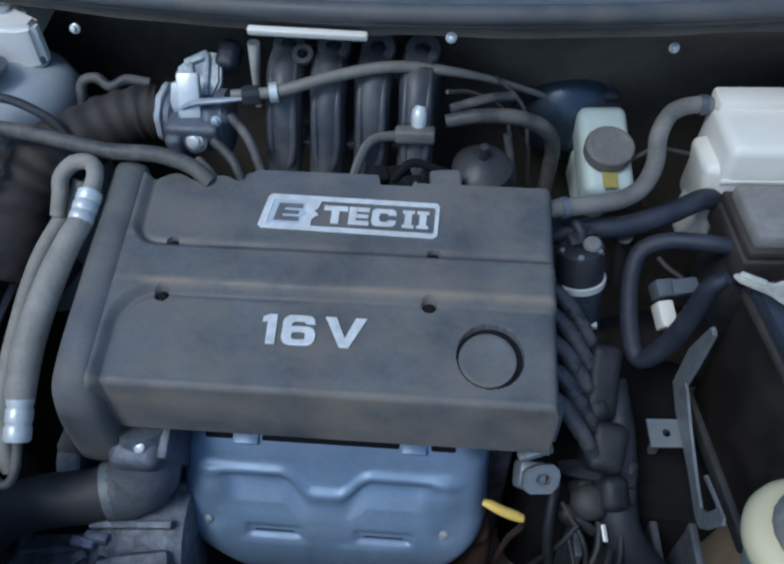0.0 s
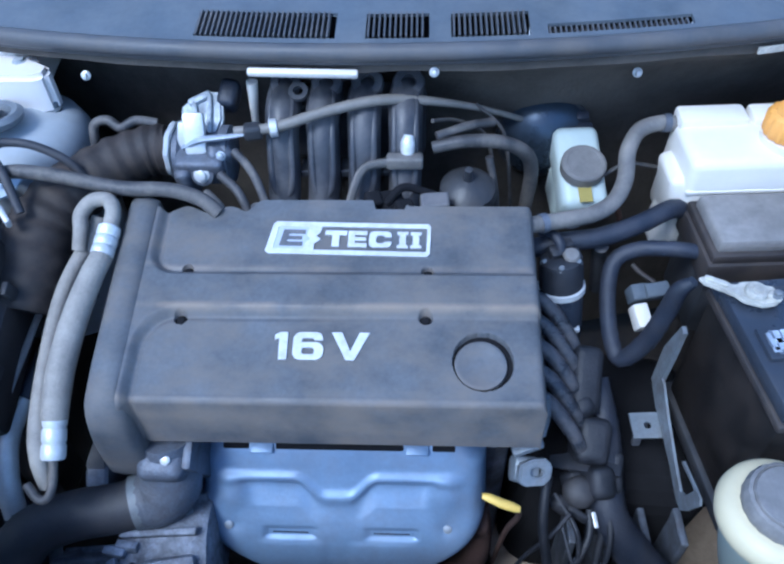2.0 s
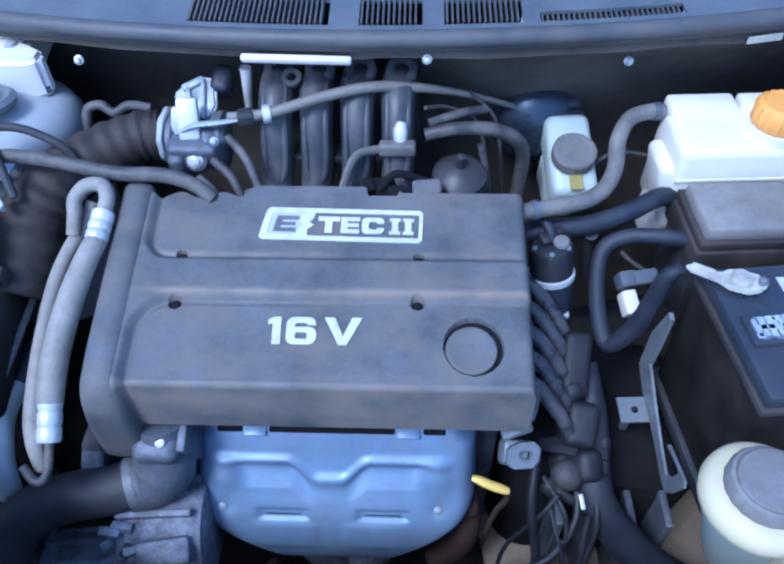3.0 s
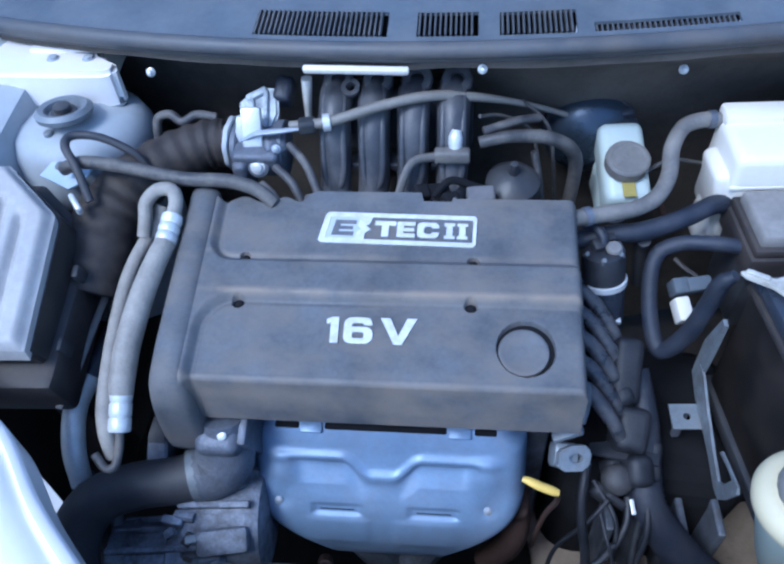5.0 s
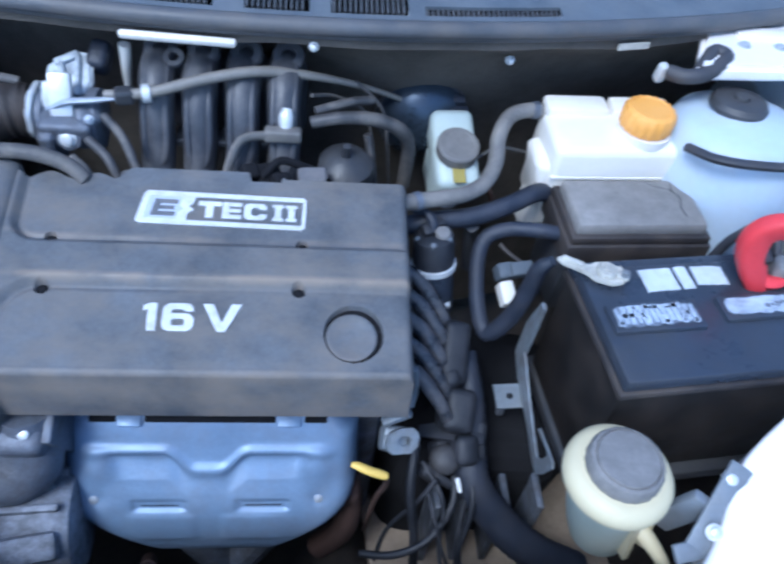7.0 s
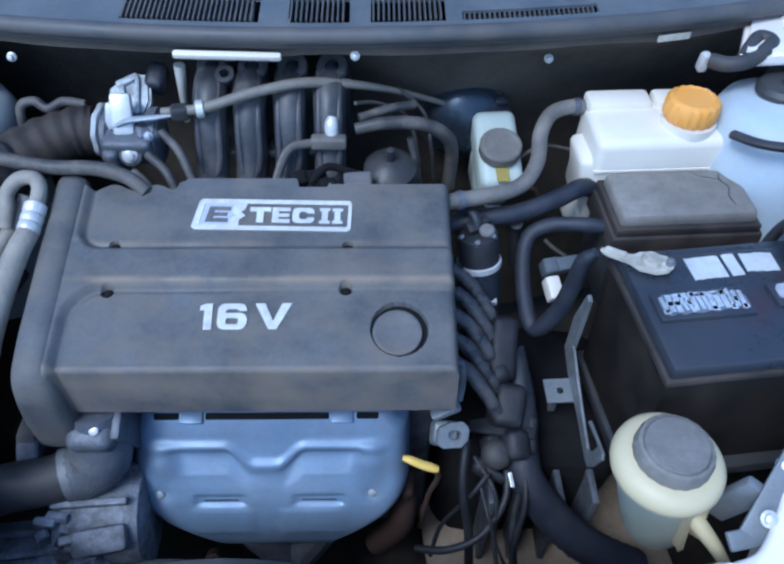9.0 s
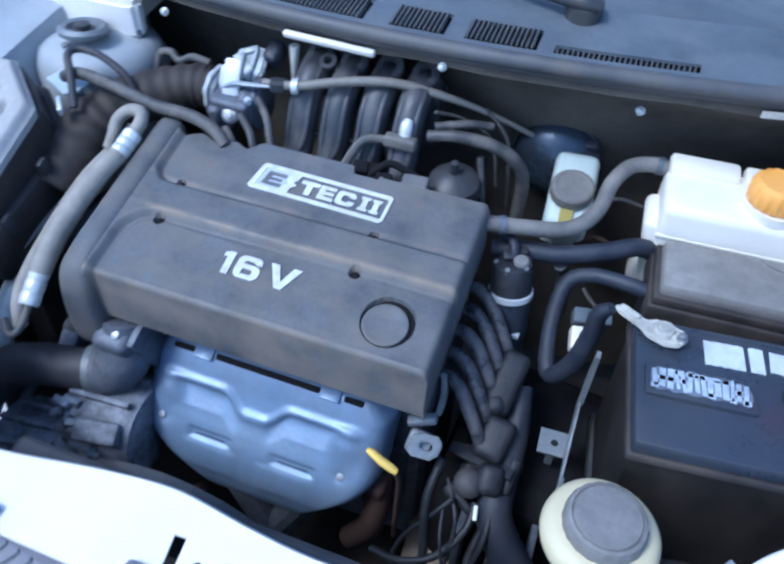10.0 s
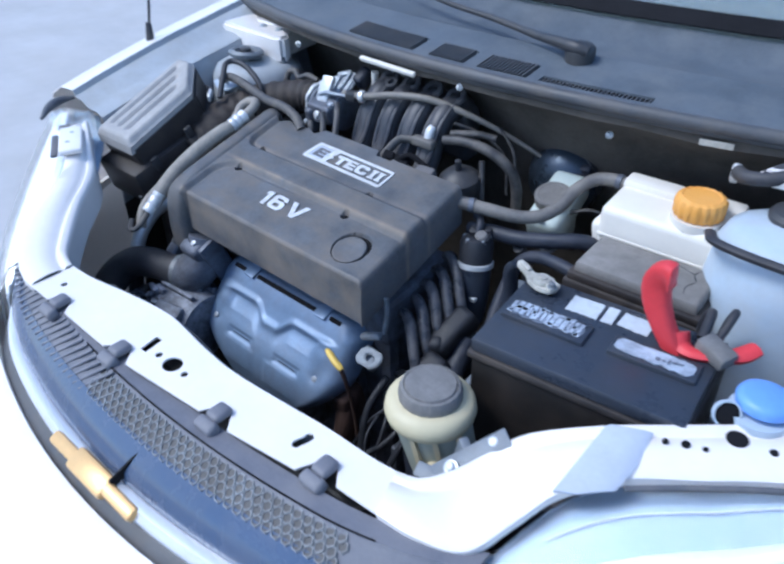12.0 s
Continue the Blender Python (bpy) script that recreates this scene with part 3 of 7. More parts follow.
def front_panel():
    """White upper radiator support with its holes and side arms."""
    bm = bmesh.new()
    inner = [(-0.20, -0.217), (-0.15, -0.214), (-0.06, -0.198), (0.02, -0.190), (0.10, -0.199), (0.17, -0.204), (0.25, -0.199), (0.33, -0.192), (0.40, -0.190), (0.435, -0.186)]
    outer = [(0.455, -0.240), (0.40, -0.243), (0.385, -0.225), (0.365, -0.225), (0.35, -0.256), (0.25, -0.270), (0.235, -0.252), (0.212, -0.252), (0.20, -0.272),
             (0.06, -0.285), (0.045, -0.268), (0.022, -0.268), (0.005, -0.285), (-0.10, -0.284), (-0.115, -0.268), (-0.135, -0.268), (-0.15, -0.284), (-0.20, -0.284)]
    holes = [[(0.044, -0.228), (0.049, -0.256), (0.060, -0.255), (0.056, -0.227)], ring_loop(0.078, -0.247, 0.005, 0.005), ring_loop(0.107, -0.246, 0.014, 0.013), ring_loop(0.134, -0.247, 0.005, 0.005),
             [(0.334, -0.213), (0.329, -0.209), (0.323, -0.212), (0.3235, -0.219), (0.321, -0.224), (0.319, -0.231), (0.323, -0.237), (0.329, -0.235), (0.331, -0.228), (0.3335, -0.221)], ring_loop(-0.165, -0.25, 0.005, 0.005)]
    smooth_inner = [(p.x, p.y) for p in spline([(x, y, 0) for x, y in inner], 4)]
    plate(bm, smooth_inner + outer, holes, 0.737, 0.0025)
    # rolled flange along the engine side
    edge = [Vector((x, y, 0.737)) for x, y in smooth_inner]
    sheet(bm, [[p for p in edge], [p + Vector((0, 0.004, -0.006)) for p in edge], [p + Vector((0, 0.005, -0.04)) for p in edge]], 0.002)
    panel = structure("front_panel", bm, M["paint"], "white painted upper radiator support panel with punched holes", "car panel", 40)
    # side arms that run back to the wings
    for name, side in (("left_panel_arm", -1), ("right_panel_arm", 1)):
        bm = bmesh.new()
        if side > 0:
            a = [(0.435, -0.186, 0.737), (0.462, -0.176, 0.739), (0.486, -0.147, 0.748), (0.505, -0.112, 0.760), (0.529, -0.082, 0.777), (0.585, -0.042, 0.795), (0.643, 0.004, 0.800), (0.726, 0.073, 0.801), (0.80, 0.12, 0.802)]
            b = [(0.455, -0.240, 0.737), (0.500, -0.235, 0.736), (0.547, -0.215, 0.735), (0.571, -0.168, 0.755), (0.593, -0.127, 0.778), (0.633, -0.087, 0.793), (0.691, -0.044, 0.797), (0.751, 0.002, 0.799), (0.86, 0.07, 0.80)]
        else:
            a = [(-0.20, -0.217, 0.737), (-0.232, -0.208, 0.741), (-0.262, -0.185, 0.748), (-0.315, -0.135, 0.765), (-0.365, -0.075, 0.785), (-0.42, -0.045, 0.803), (-0.51, 0.002, 0.815)]
            b = [(-0.20, -0.284, 0.737), (-0.240, -0.280, 0.741), (-0.290, -0.256, 0.752), (-0.330, -0.213, 0.768), (-0.362, -0.160, 0.785), (-0.397, -0.110, 0.802), (-0.50, -0.055, 0.815)]
        A, B = spline(a, 5), spline(b, 5)
        rows = [[p + Vector((0, 0.0, -0.055)) for p in A], [p + Vector((0, 0, -0.008)) for p in A], A]
        for k, up in ((0.05, 0.004), (0.16, 0.0045), (0.21, 0.001), (0.27, 0.001), (0.32, 0.0045), (0.6, 0.006), (0.90, 0.004)):
            rows.append([p.lerp(q, k) + Vector((0, 0, up)) for p, q in zip(A, B)])
        rows += [B, [q + Vector((0, 0, -0.012)) for q in B]]
        sheet(bm, rows, 0.002)
        part(name, bm, M["paint"], panel, "white panel arm beside the headlight", 50)
    return panel


panel = front_panel()
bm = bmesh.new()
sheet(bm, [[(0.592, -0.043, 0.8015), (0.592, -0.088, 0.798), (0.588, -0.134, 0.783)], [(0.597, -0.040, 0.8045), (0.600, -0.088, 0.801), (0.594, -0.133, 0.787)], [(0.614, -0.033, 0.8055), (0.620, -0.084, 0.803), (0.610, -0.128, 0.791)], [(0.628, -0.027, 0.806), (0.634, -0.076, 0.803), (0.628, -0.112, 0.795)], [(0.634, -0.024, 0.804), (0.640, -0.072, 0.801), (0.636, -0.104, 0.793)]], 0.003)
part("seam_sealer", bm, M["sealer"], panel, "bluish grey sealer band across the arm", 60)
for x, y, r in ((0.647, -0.027, 0.0030), (0.664, -0.018, 0.0045), (0.681, -0.012, 0.0030), (0.699, 0.021, 0.0110), (0.732, 0.026, 0.0045)):
    bm = bmesh.new()
    lathe(bm, [(r * 0.9, -0.004), (r, 0.0), (r * 0.9, 0.0012), (0, 0.0006)], pose(x, y, 0.8055), 14)
    part("grommet", bm, M["dark"], panel, "dark plug in a punched hole", 40)

latch = thing("latch_bracket", (-0.46, -0.06, 0.81), "white painted bracket bolted to the panel arm", "bracket")
bm = bmesh.new()
box(bm, (-0.450, -0.064, 0.8180), (0.108, 0.040, 0.010), 0.004, (0, 0, -28.5), 3)
part("plate", bm, M["paint"], latch, "", 40)
# solid dark bars that paint the shaded gap beside the plate
bm = bmesh.new()
box(bm, (-0.458, -0.092, 0.8135), (0.090, 0.012, 0.006), 0.002, (0, 0, -28.5))
box(bm, (-0.514, -0.036, 0.8150), (0.020, 0.034, 0.006), 0.002, (0, 0, -28.5))
part("recess", bm, M["grey_plastic"], latch, "dark bars for the shade in the gap round the bracket", 40)
for x, y in ((-0.437, -0.076), (-0.470, -0.050)):
    bolt(latch, (x, y, 0.822), 0.0035, 0.002, (0, 0, 0), M["apron"])

# small grey clips in the front edge of the panel
clip = thing("plastic_clip", (0.224, -0.26, 0.737), "grey plastic clip on the front panel edge", "clip", "clips along the front panel")
bm = bmesh.new()
box(bm, (0.224, -0.260, 0.7405), (0.023, 0.026, 0.012), 0.0055, (0, 0, 0), 3)
box(bm, (0.224, -0.279, 0.733), (0.032, 0.018, 0.018), 0.006, (18, 0, 0), 3)
part("clip_body", bm, M["grille"], clip, "", 40)
for x, y in ((0.033, -0.275), (-0.125, -0.276), (0.375, -0.234)):
    copy_thing(clip, pose(x, y, 0.737))

# grille behind the bumper
grille = thing("radiator_grille", (CX, -0.33, 0.64), "dark grey plastic grille with a honeycomb pattern and chrome bar", "grille")


def bow(x, y0, k=0.42):
    """The nose curves back towards both sides."""
    return y0 + k * (x - CX) ** 2 + 0.9 * max(abs(x - CX) - 0.28, 0) ** 2


bm = bmesh.new()
xs = [CX + 0.44 * (k / 24 - 1) for k in range(49)]
sheet(bm, [[(x, bow(x, -0.272, 0.27), 0.7300) for x in xs], [(x, bow(x, -0.300, 0.28), 0.7325) for x in xs], [(x, bow(x, -0.306, 0.3), 0.727) for x in xs],
           [(x, bow(x, -0.332, 0.32), 0.714) for x in xs], [(x, bow(x, -0.338, 0.32), 0.704) for x in xs],
           [(x, bow(x, -0.360, 0.34), 0.684) for x in xs], [(x, bow(x, -0.366, 0.36), 0.655) for x in xs], [(x, bow(x, -0.35, 0.36), 0.60) for x in xs]], 0.003)
part("grille_panel", bm, M["grille"], grille, "", 35)
# hexagon rims, each filled with a dark disc as the opening's shade
bm, inside = bmesh.new(), bmesh.new()
for row in range(4):
    for k in range(31):
        x = CX - 0.085 + k * 0.0134 + (row % 2) * 0.0067
        y, z = bow(x, -0.3085 - row * 0.0080, 0.31), 0.7262 - row * 0.0041
        lathe(bm, [(0.0072, -0.001), (0.0068, 0.0018), (0.0054, 0.0018), (0.0050, -0.001)], pose(x, y, z, 27, 0, 0), 6, ring=True)
        lathe(inside, [(0.0052, -0.001), (0.0052, 0.0003)], pose(x, y, z, 27, 0, 0), 6)
part("honeycomb", bm, M["bracket"], grille, "raised hexagon pattern", None)
tagged(grille.children[-1], kind="stuff")
part("dark_mesh", inside, M["plastic"], grille, "dark discs for the shade in the mesh openings", None)
tagged(grille.children[-1], kind="stuff")
for k in range(24):
    x = CX - 0.43 + k * 0.0150
    bm = bmesh.new()
    box(bm, (x, bow(x, -0.322, 0.32), 0.7205), (0.0042, 0.058, 0.003), 0.001, (27, 0, -46), 1)
    part("slat", bm, M["grille"], grille)
bm = bmesh.new()
sheet(bm, [[(x, bow(x, -0.366), 0.664) for x in xs], [(x, bow(x, -0.372), 0.669) for x in xs], [(x, bow(x, -0.383), 0.668) for x in xs], [(x, bow(x, -0.389), 0.658) for x in xs], [(x, bow(x, -0.386), 0.640) for x in xs]], 0.003)
part("chrome_bar", bm, M["chrome"], grille, "bright chrome bar", 50)
bm = bmesh.new()
sheet(bm, [[(x, bow(x, -0.334, 0.325), 0.7145) for x in xs], [(x, bow(x, -0.350, 0.333), 0.7010) for x in xs], [(x, bow(x, -0.364, 0.345), 0.6850) for x in xs], [(x, bow(x, -0.369, 0.38), 0.668) for x in xs]], 0.002)
part("gloss_band", bm, M["gloss"], grille, "glossy dark band above the chrome bar", 60)
bm = bmesh.new()
sheet(bm, [[(x, bow(x, y, 0.285), z) for x in xs[16:44]] for y, z in ((-0.2990, 0.7332), (-0.3012, 0.7336))], 0.001)
part("joint", bm, M["dark"], grille, "dark joint above the mesh")
# dark sheet that gives the gap between chrome bar and bumper its shadow
bm = bmesh.new()
sheet(bm, [[(x, bow(x, -0.382, 0.42), 0.646) for x in xs], [(x, bow(x, -0.396, 0.42), 0.640) for x in xs], [(x, bow(x, -0.406, 0.42), 0.628) for x in xs]], 0.002)
part("lower_lip", bm, M["seal"], grille, "dark strip for the shadow gap below the chrome bar", 50)
emblem = thing("emblem", (0.118, -0.385, 0.66), "gold plain cross-shaped emblem on the chrome grille bar", "emblem")
bm = bmesh.new()
box(bm, (0.120, -0.3850, 0.664), (0.185, 0.018, 0.014), 0.005, (22, 0, 0))
box(bm, (0.118, -0.385, 0.664), (0.078, 0.030, 0.015), 0.005, (22, 0, 0))
part("badge", bm, M["gold"], emblem, "", 40)
bm = bmesh.new()
box(bm, (0.165, -0.36, 0.686), (0.004, 0.05, 0.012), 0.001, (35, 0, -20))
part("bracket", bm, M["dark"], emblem)

# bumper: a white shell that rolls forward and down
bm = bmesh.new()
wide = [CX + 0.86 * (k / 30 - 1) for k in range(61)]


def nose(x, y0):
    d = abs(x - CX)
    return y0 + 0.42 * d * d + 2.2 * max(d - 0.45, 0) ** 2


prof = [(-0.402, 0.624), (-0.406, 0.638), (-0.425, 0.638), (-0.47, 0.615), (-0.515, 0.57), (-0.535, 0.50), (-0.53, 0.40), (-0.50, 0.30), (-0.46, 0.24)]
sheet(bm, [[(x, nose(x, y), z - 0.05 * max(abs(x - CX) - 0.5, 0)) for x in wide] for y, z in prof], 0.003)
bumper = structure("bumper", bm, M["paint"], "white painted front bumper of the car", "bumper", 50)


def wing(name, side):
    """Front wing with its gutter and inner apron."""
    bm = bmesh.new()
    rows = []
    ys = [0.03 + 0.05 * k for k in range(20)]
    for y in ys:
        k = (y + 0.20) / 1.15
        h = 0.755 + 0.235 * min(k, 1.0) ** 0.62   # height of the crown
        xo = 0.77 + 0.02 * sstep(-0.2, 0.3, y)    # distance of the crown from the middle line
        g = 0.12 + 0.03 * k
        pts = [(xo - g - 0.035, h - 0.10), (xo - g - 0.02, h - 0.028), (xo - g, h - 0.022), (xo - g + 0.03, h - 0.022), (xo - g + 0.045, h - 0.012), (xo - 0.055, h - 0.008),
               (xo - 0.05, h + 0.004), (xo, h), (xo + 0.05, h - 0.025), (xo + 0.085, h - 0.08), (xo + 0.10, h - 0.2), (xo + 0.105, h - 0.33)]
        rows.append([(CX + side * x, y, z) for x, z in pts])
    sheet(bm, [r[6:] for r in rows], 0.002)
    w = structure(name, bm, M["paint"], "white painted front wing with a folded gutter beside the engine bay", "wing", 45)
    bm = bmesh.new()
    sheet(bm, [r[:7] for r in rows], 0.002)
    part("gutter", bm, M["apron"] if side < 0 else M["tower"], w, "dirty white inner gutter, greyed for shade" if side < 0 else "white inner gutter, tinted pale blue for shade", 45)
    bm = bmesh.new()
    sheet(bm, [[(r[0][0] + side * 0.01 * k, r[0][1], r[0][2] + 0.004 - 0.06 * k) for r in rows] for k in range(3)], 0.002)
    part("inner_wall", bm, M["apron"], w, "dirty inner wing wall, greyed for shade")
    # added dark sheet that keeps the lower inner wing in shade
    bm = bmesh.new()
    sheet(bm, [[(r[0][0] + side * 0.02, r[0][1], r[0][2] - 0.112 - 0.12 * k) for r in rows] for k in range(6)], 0.002)
    part("splash_liner", bm, M["brown"], w, "dark liner added to shade the lower wing")
    return w


wing("wing_left", -1)
wing("wing_right", 1)


def headlight(name, side):
    bm = bmesh.new()
    h = thing(name, (CX + side * 0.55, -0.12, 0.66), "clear plastic headlight with a pale reflector between bumper and wing", "headlight")
    a, b = [], []
    rim = spline([(0.560, -0.222, 0.716), (0.576, -0.155, 0.734), (0.598, -0.113, 0.756), (0.635, -0.076, 0.774), (0.693, -0.034, 0.780), (0.752, 0.009, 0.785), (0.87, 0.066, 0.785)], 4)
    for k in range(13):
        t = k / 12
        edge = rim[k * 2]
        a.append(Vector((CX + side * (edge.x - CX), edge.y, edge.z)))
        b.append(Vector((CX + side * (0.445 + 0.34 * t), -0.30 + 0.30 * t ** 1.3, 0.675 + 0.120 * t ** 1.2)))
    low = [p + Vector((side * 0.012, -0.012, -0.09)) for p in b]
    mid = [p.lerp(q, 0.5) + Vector((side * 0.008, -0.012, 0.012)) for p, q in zip(a, b)]
    sheet(bm, [a, mid, b, low], 0.003)
    part("lens", bm, M["lens"], h, "clear lens", 60).visible_shadow = False
    bm = bmesh.new()
    s = Vector((-side * 0.004, 0.008, -0.010))
    rows = []
    for j in range(25):
        f = j / 24 * 2
        line = [(p.lerp(q, f) if f < 1 else q.lerp(r, f - 1)) for p, q, r in zip(a, mid, b)]
        lift = 0.005 * math.exp(-((j % 8 - 4) / 1.4) ** 2)
        rows.append([p + s + Vector((0, 0, lift)) for p in line])
    sheet(bm, rows[:11], 0.003)
    part("lamp_housing", bm, M["lamp"], h, "pale bluish ribbed upper housing", 60)
    bm = bmesh.new()
    sheet(bm, rows[10:] + [[p + s for p in low]], 0.003)
    part("reflector", bm, M["chrome"], h, "bright reflector bowl", 60)
    bm = bmesh.new()
    tube(bm, [p + Vector((0, 0, 0.003)) for p in rows[5][3:12]], 0.0013, 6)
    part("seam", bm, M["sealer"], h, "grey seam of the housing", 60)
    # dark tube added along the rim to draw the shaded gap beside the arm
    bm = bmesh.new()
    if side > 0:
        tube(bm, [(0.640, -0.093, 0.790), (0.693, -0.052, 0.795), (0.754, -0.006, 0.797), (0.86, 0.062, 0.798)], 0.0032, 8)
    else:
        tube(bm, [(-0.575, -0.055, 0.822), (-0.612, -0.022, 0.824), (-0.628, 0.010, 0.825), (-0.620, 0.037, 0.825)], [0.003, 0.008, 0.008, 0.003], 8)
    part("gasket", bm, M["grey_plastic"], h, "dark strip for the shade in the gap along the lamp", 60)
    return h


headlight("headlight_left", -1)
headlight("headlight_right", 1)

# ---- cowl, firewall and windscreen ----


def cowl_y(x):
    """The cowl's front edge bows forward in the middle."""
    return 0.355 + 0.28 * (x - 0.045) ** 2


xs = [CX + 0.72 * (k / 36 - 1) for k in range(73)]


def cowl_z(x):
    return 0.948 - 0.03 * (x - CX) ** 2


bm = bmesh.new()
tube(bm, [(x, cowl_y(x) - 0.004, cowl_z(x)) for x in xs], 0.0105, 10, smooth_line=False)
tube(bm, [(x, cowl_y(x) - 0.003, cowl_z(x) - 0.011) for x in xs], 0.0045, 8, smooth_line=False)
structure("cowl_seal", bm, M["seal"], "weathered grey rubber bonnet seal along the cowl edge", "seal", 60)
bm = bmesh.new()
low = [(0.002, 0.002, -0.010), (0.000, -0.003, -0.026), (0.050, 0.008, -0.032), (0.085, 0.036, -0.058), (0.105, 0.062, -0.10), (0.13, 0.11, -0.19), (0.14, 0.125, -0.35), (0.14, 0.125, -0.65)]
deep = [1 - sstep(0.0, 0.24, x) for x in xs]
sheet(bm, [[(x, cowl_y(x) + d0 * w + d1 * (1 - w), cowl_z(x) + dz + 0.006 * noise.noise((x * 9, dz * 14, 3))) for x, w in zip(xs, deep)] for d0, d1, dz in low], 0.004)
structure("firewall", bm, M["insulation"], "dirty brown felt insulation on the firewall", "firewall", 60)
GRILLES = ((-0.185, -0.018, 0.048), (0.017, 0.090, 0.046), (0.115, 0.205, 0.044), (0.225, 0.395, 0.018))  # x from, x to, depth
bm = bmesh.new()
front = [(x, cowl_y(x) + 0.006) for x in xs]
rear = [(x, cowl_y(x) + 0.125) for x in reversed(xs)]
holes = []
for x0, x1, depth in GRILLES:
    n = 10
    up = [(x0 + (x1 - x0) * k / n, cowl_y(x0 + (x1 - x0) * k / n) + 0.014) for k in range(n + 1)]
    holes.append(up + [(x, y + depth) for x, y in reversed(up)])
plate(bm, front + rear, holes, 0.0, 0.004)
for v in bm.verts:
    v.co.z += cowl_z(v.co.x) + 0.006 + 0.14 * max(v.co.y - cowl_y(v.co.x), 0)
cowl = structure("cowl_panel", bm, M["cowl"], "weathered grey plastic cowl panel with air inlet grilles", "cowl", 40)
for x0, x1, depth in GRILLES:
    g = thing("cowl_grille", ((x0 + x1) / 2, cowl_y((x0 + x1) / 2) + 0.02, 0.95), "dark slatted air inlet in the grey cowl panel", "air inlet", "air inlets in the cowl")
    # well lined near-black, so the shade below the slats is in its colour
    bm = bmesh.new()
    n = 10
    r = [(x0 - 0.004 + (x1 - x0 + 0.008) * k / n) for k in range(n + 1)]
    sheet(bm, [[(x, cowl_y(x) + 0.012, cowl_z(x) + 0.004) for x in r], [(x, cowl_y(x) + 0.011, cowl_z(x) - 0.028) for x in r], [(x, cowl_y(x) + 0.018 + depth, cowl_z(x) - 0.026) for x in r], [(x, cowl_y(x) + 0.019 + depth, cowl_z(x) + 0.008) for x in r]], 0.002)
    part("well", bm, M["dark"], g, "near-black lining for the shade behind the slats")
    step = 0.0062
    for k in range(int((x1 - x0) / step)):
        x = x0 + step * (k + 0.5)
        bm = bmesh.new()
        box(bm, (x, cowl_y(x) + 0.014 + depth / 2, cowl_z(x) + (0.004 if depth > 0.02 else -0.002) + 0.14 * (0.014 + depth / 2)), (0.0022, depth, 0.010), 0.0, (8, 0, 0))
        part("slat", bm, M["seal"], g)
bm = bmesh.new()
sheet(bm, [[(x, cowl_y(x) + 0.122, cowl_z(x) + 0.020) for x in xs], [(x, cowl_y(x) + 0.14, cowl_z(x) + 0.010) for x in xs], [(x, cowl_y(x) + 0.23, cowl_z(x) + 0.014) for x in xs], [(x, cowl_y(x) + 0.30, cowl_z(x) + 0.052) for x in xs]], 0.003)
structure("cowl_well", bm, M["cowl"], "grey plastic trough below the windscreen", "cowl", 40)
bm = bmesh.new()
sheet(bm, [[(x, cowl_y(x) + 0.275 + d, cowl_z(x) + 0.045 + d * 0.62) for x in xs] for d in (0, 0.012, 0.2, 0.4, 0.6, 0.8)], 0.005)
windscreen = structure("windscreen", bm, M["glass"], "tinted windscreen with sky reflected in it", "windscreen", 60)
windscreen.visible_shadow = False
bm = bmesh.new()
sheet(bm, [[(x, cowl_y(x) + 0.34 + d, cowl_z(x) - 0.03 + z) for x in xs] for d, z in ((0, 0), (0.2, 0.02), (0.5, 0.05), (0.9, 0.03), (1.0, -0.4))], 0.004)
structure("dashboard", bm, M["plastic"], "dark dashboard top behind the windscreen", "dashboard", 60)
bm = bmesh.new()
sheet(bm, [[(x, cowl_y(x) + 0.272 + d, cowl_z(x) + 0.046 + d * 0.62 + 0.003) for x in xs] for d in (0, 0.015, 0.030)], 0.002)
structure("windscreen_trim", bm, M["dark"], "black edge band along the windscreen foot", "trim", 60)

wiper = thing("windscreen_wiper", (0.243, 0.465, 0.96), "black wiper arm with a round grey pivot cap on the cowl", "wiper")
bm = bmesh.new()
lathe(bm, [(0.022, -0.020), (0.024, 0.0), (0.023, 0.008), (0.016, 0.014), (0.0, 0.016)], pose(0.243, 0.468, 0.980), 28)
part("pivot_cap", bm, M["plastic"], wiper, "round black pivot cap", 50)
bm = bmesh.new()
tube(bm, [(0.262, 0.458, 0.986), (0.240, 0.454, 0.990), (0.205, 0.462, 0.990), (0.15, 0.478, 0.988), (0.05, 0.506, 0.990), (-0.10, 0.535, 0.995), (-0.30, 0.60, 1.01)], [0.009, 0.011, 0.009, 0.0065, 0.0055, 0.005, 0.004], 8)
part("arm", bm, M["plastic"], wiper, "black wiper arm", 60)

# ---- engine cover ----
cover = thing("engine_cover", (0, 0.1, 0.69), "dusty dark grey plastic engine cover with white lettering", "engine cover")


def cover_top(y):
    return 0.775 + 0.255 * y


def cover_back(x):
    e = 0.219 + 0.013 * sstep(-0.115, -0.095, x) - 0.008 * sstep(0.062, 0.07, x) - 0.012 * (sstep(0.028, 0.032, x) - sstep(0.063, 0.067, x))
    return e + 0.004 * math.sin(x * 130) * (1 - sstep(-0.12, -0.1, x))


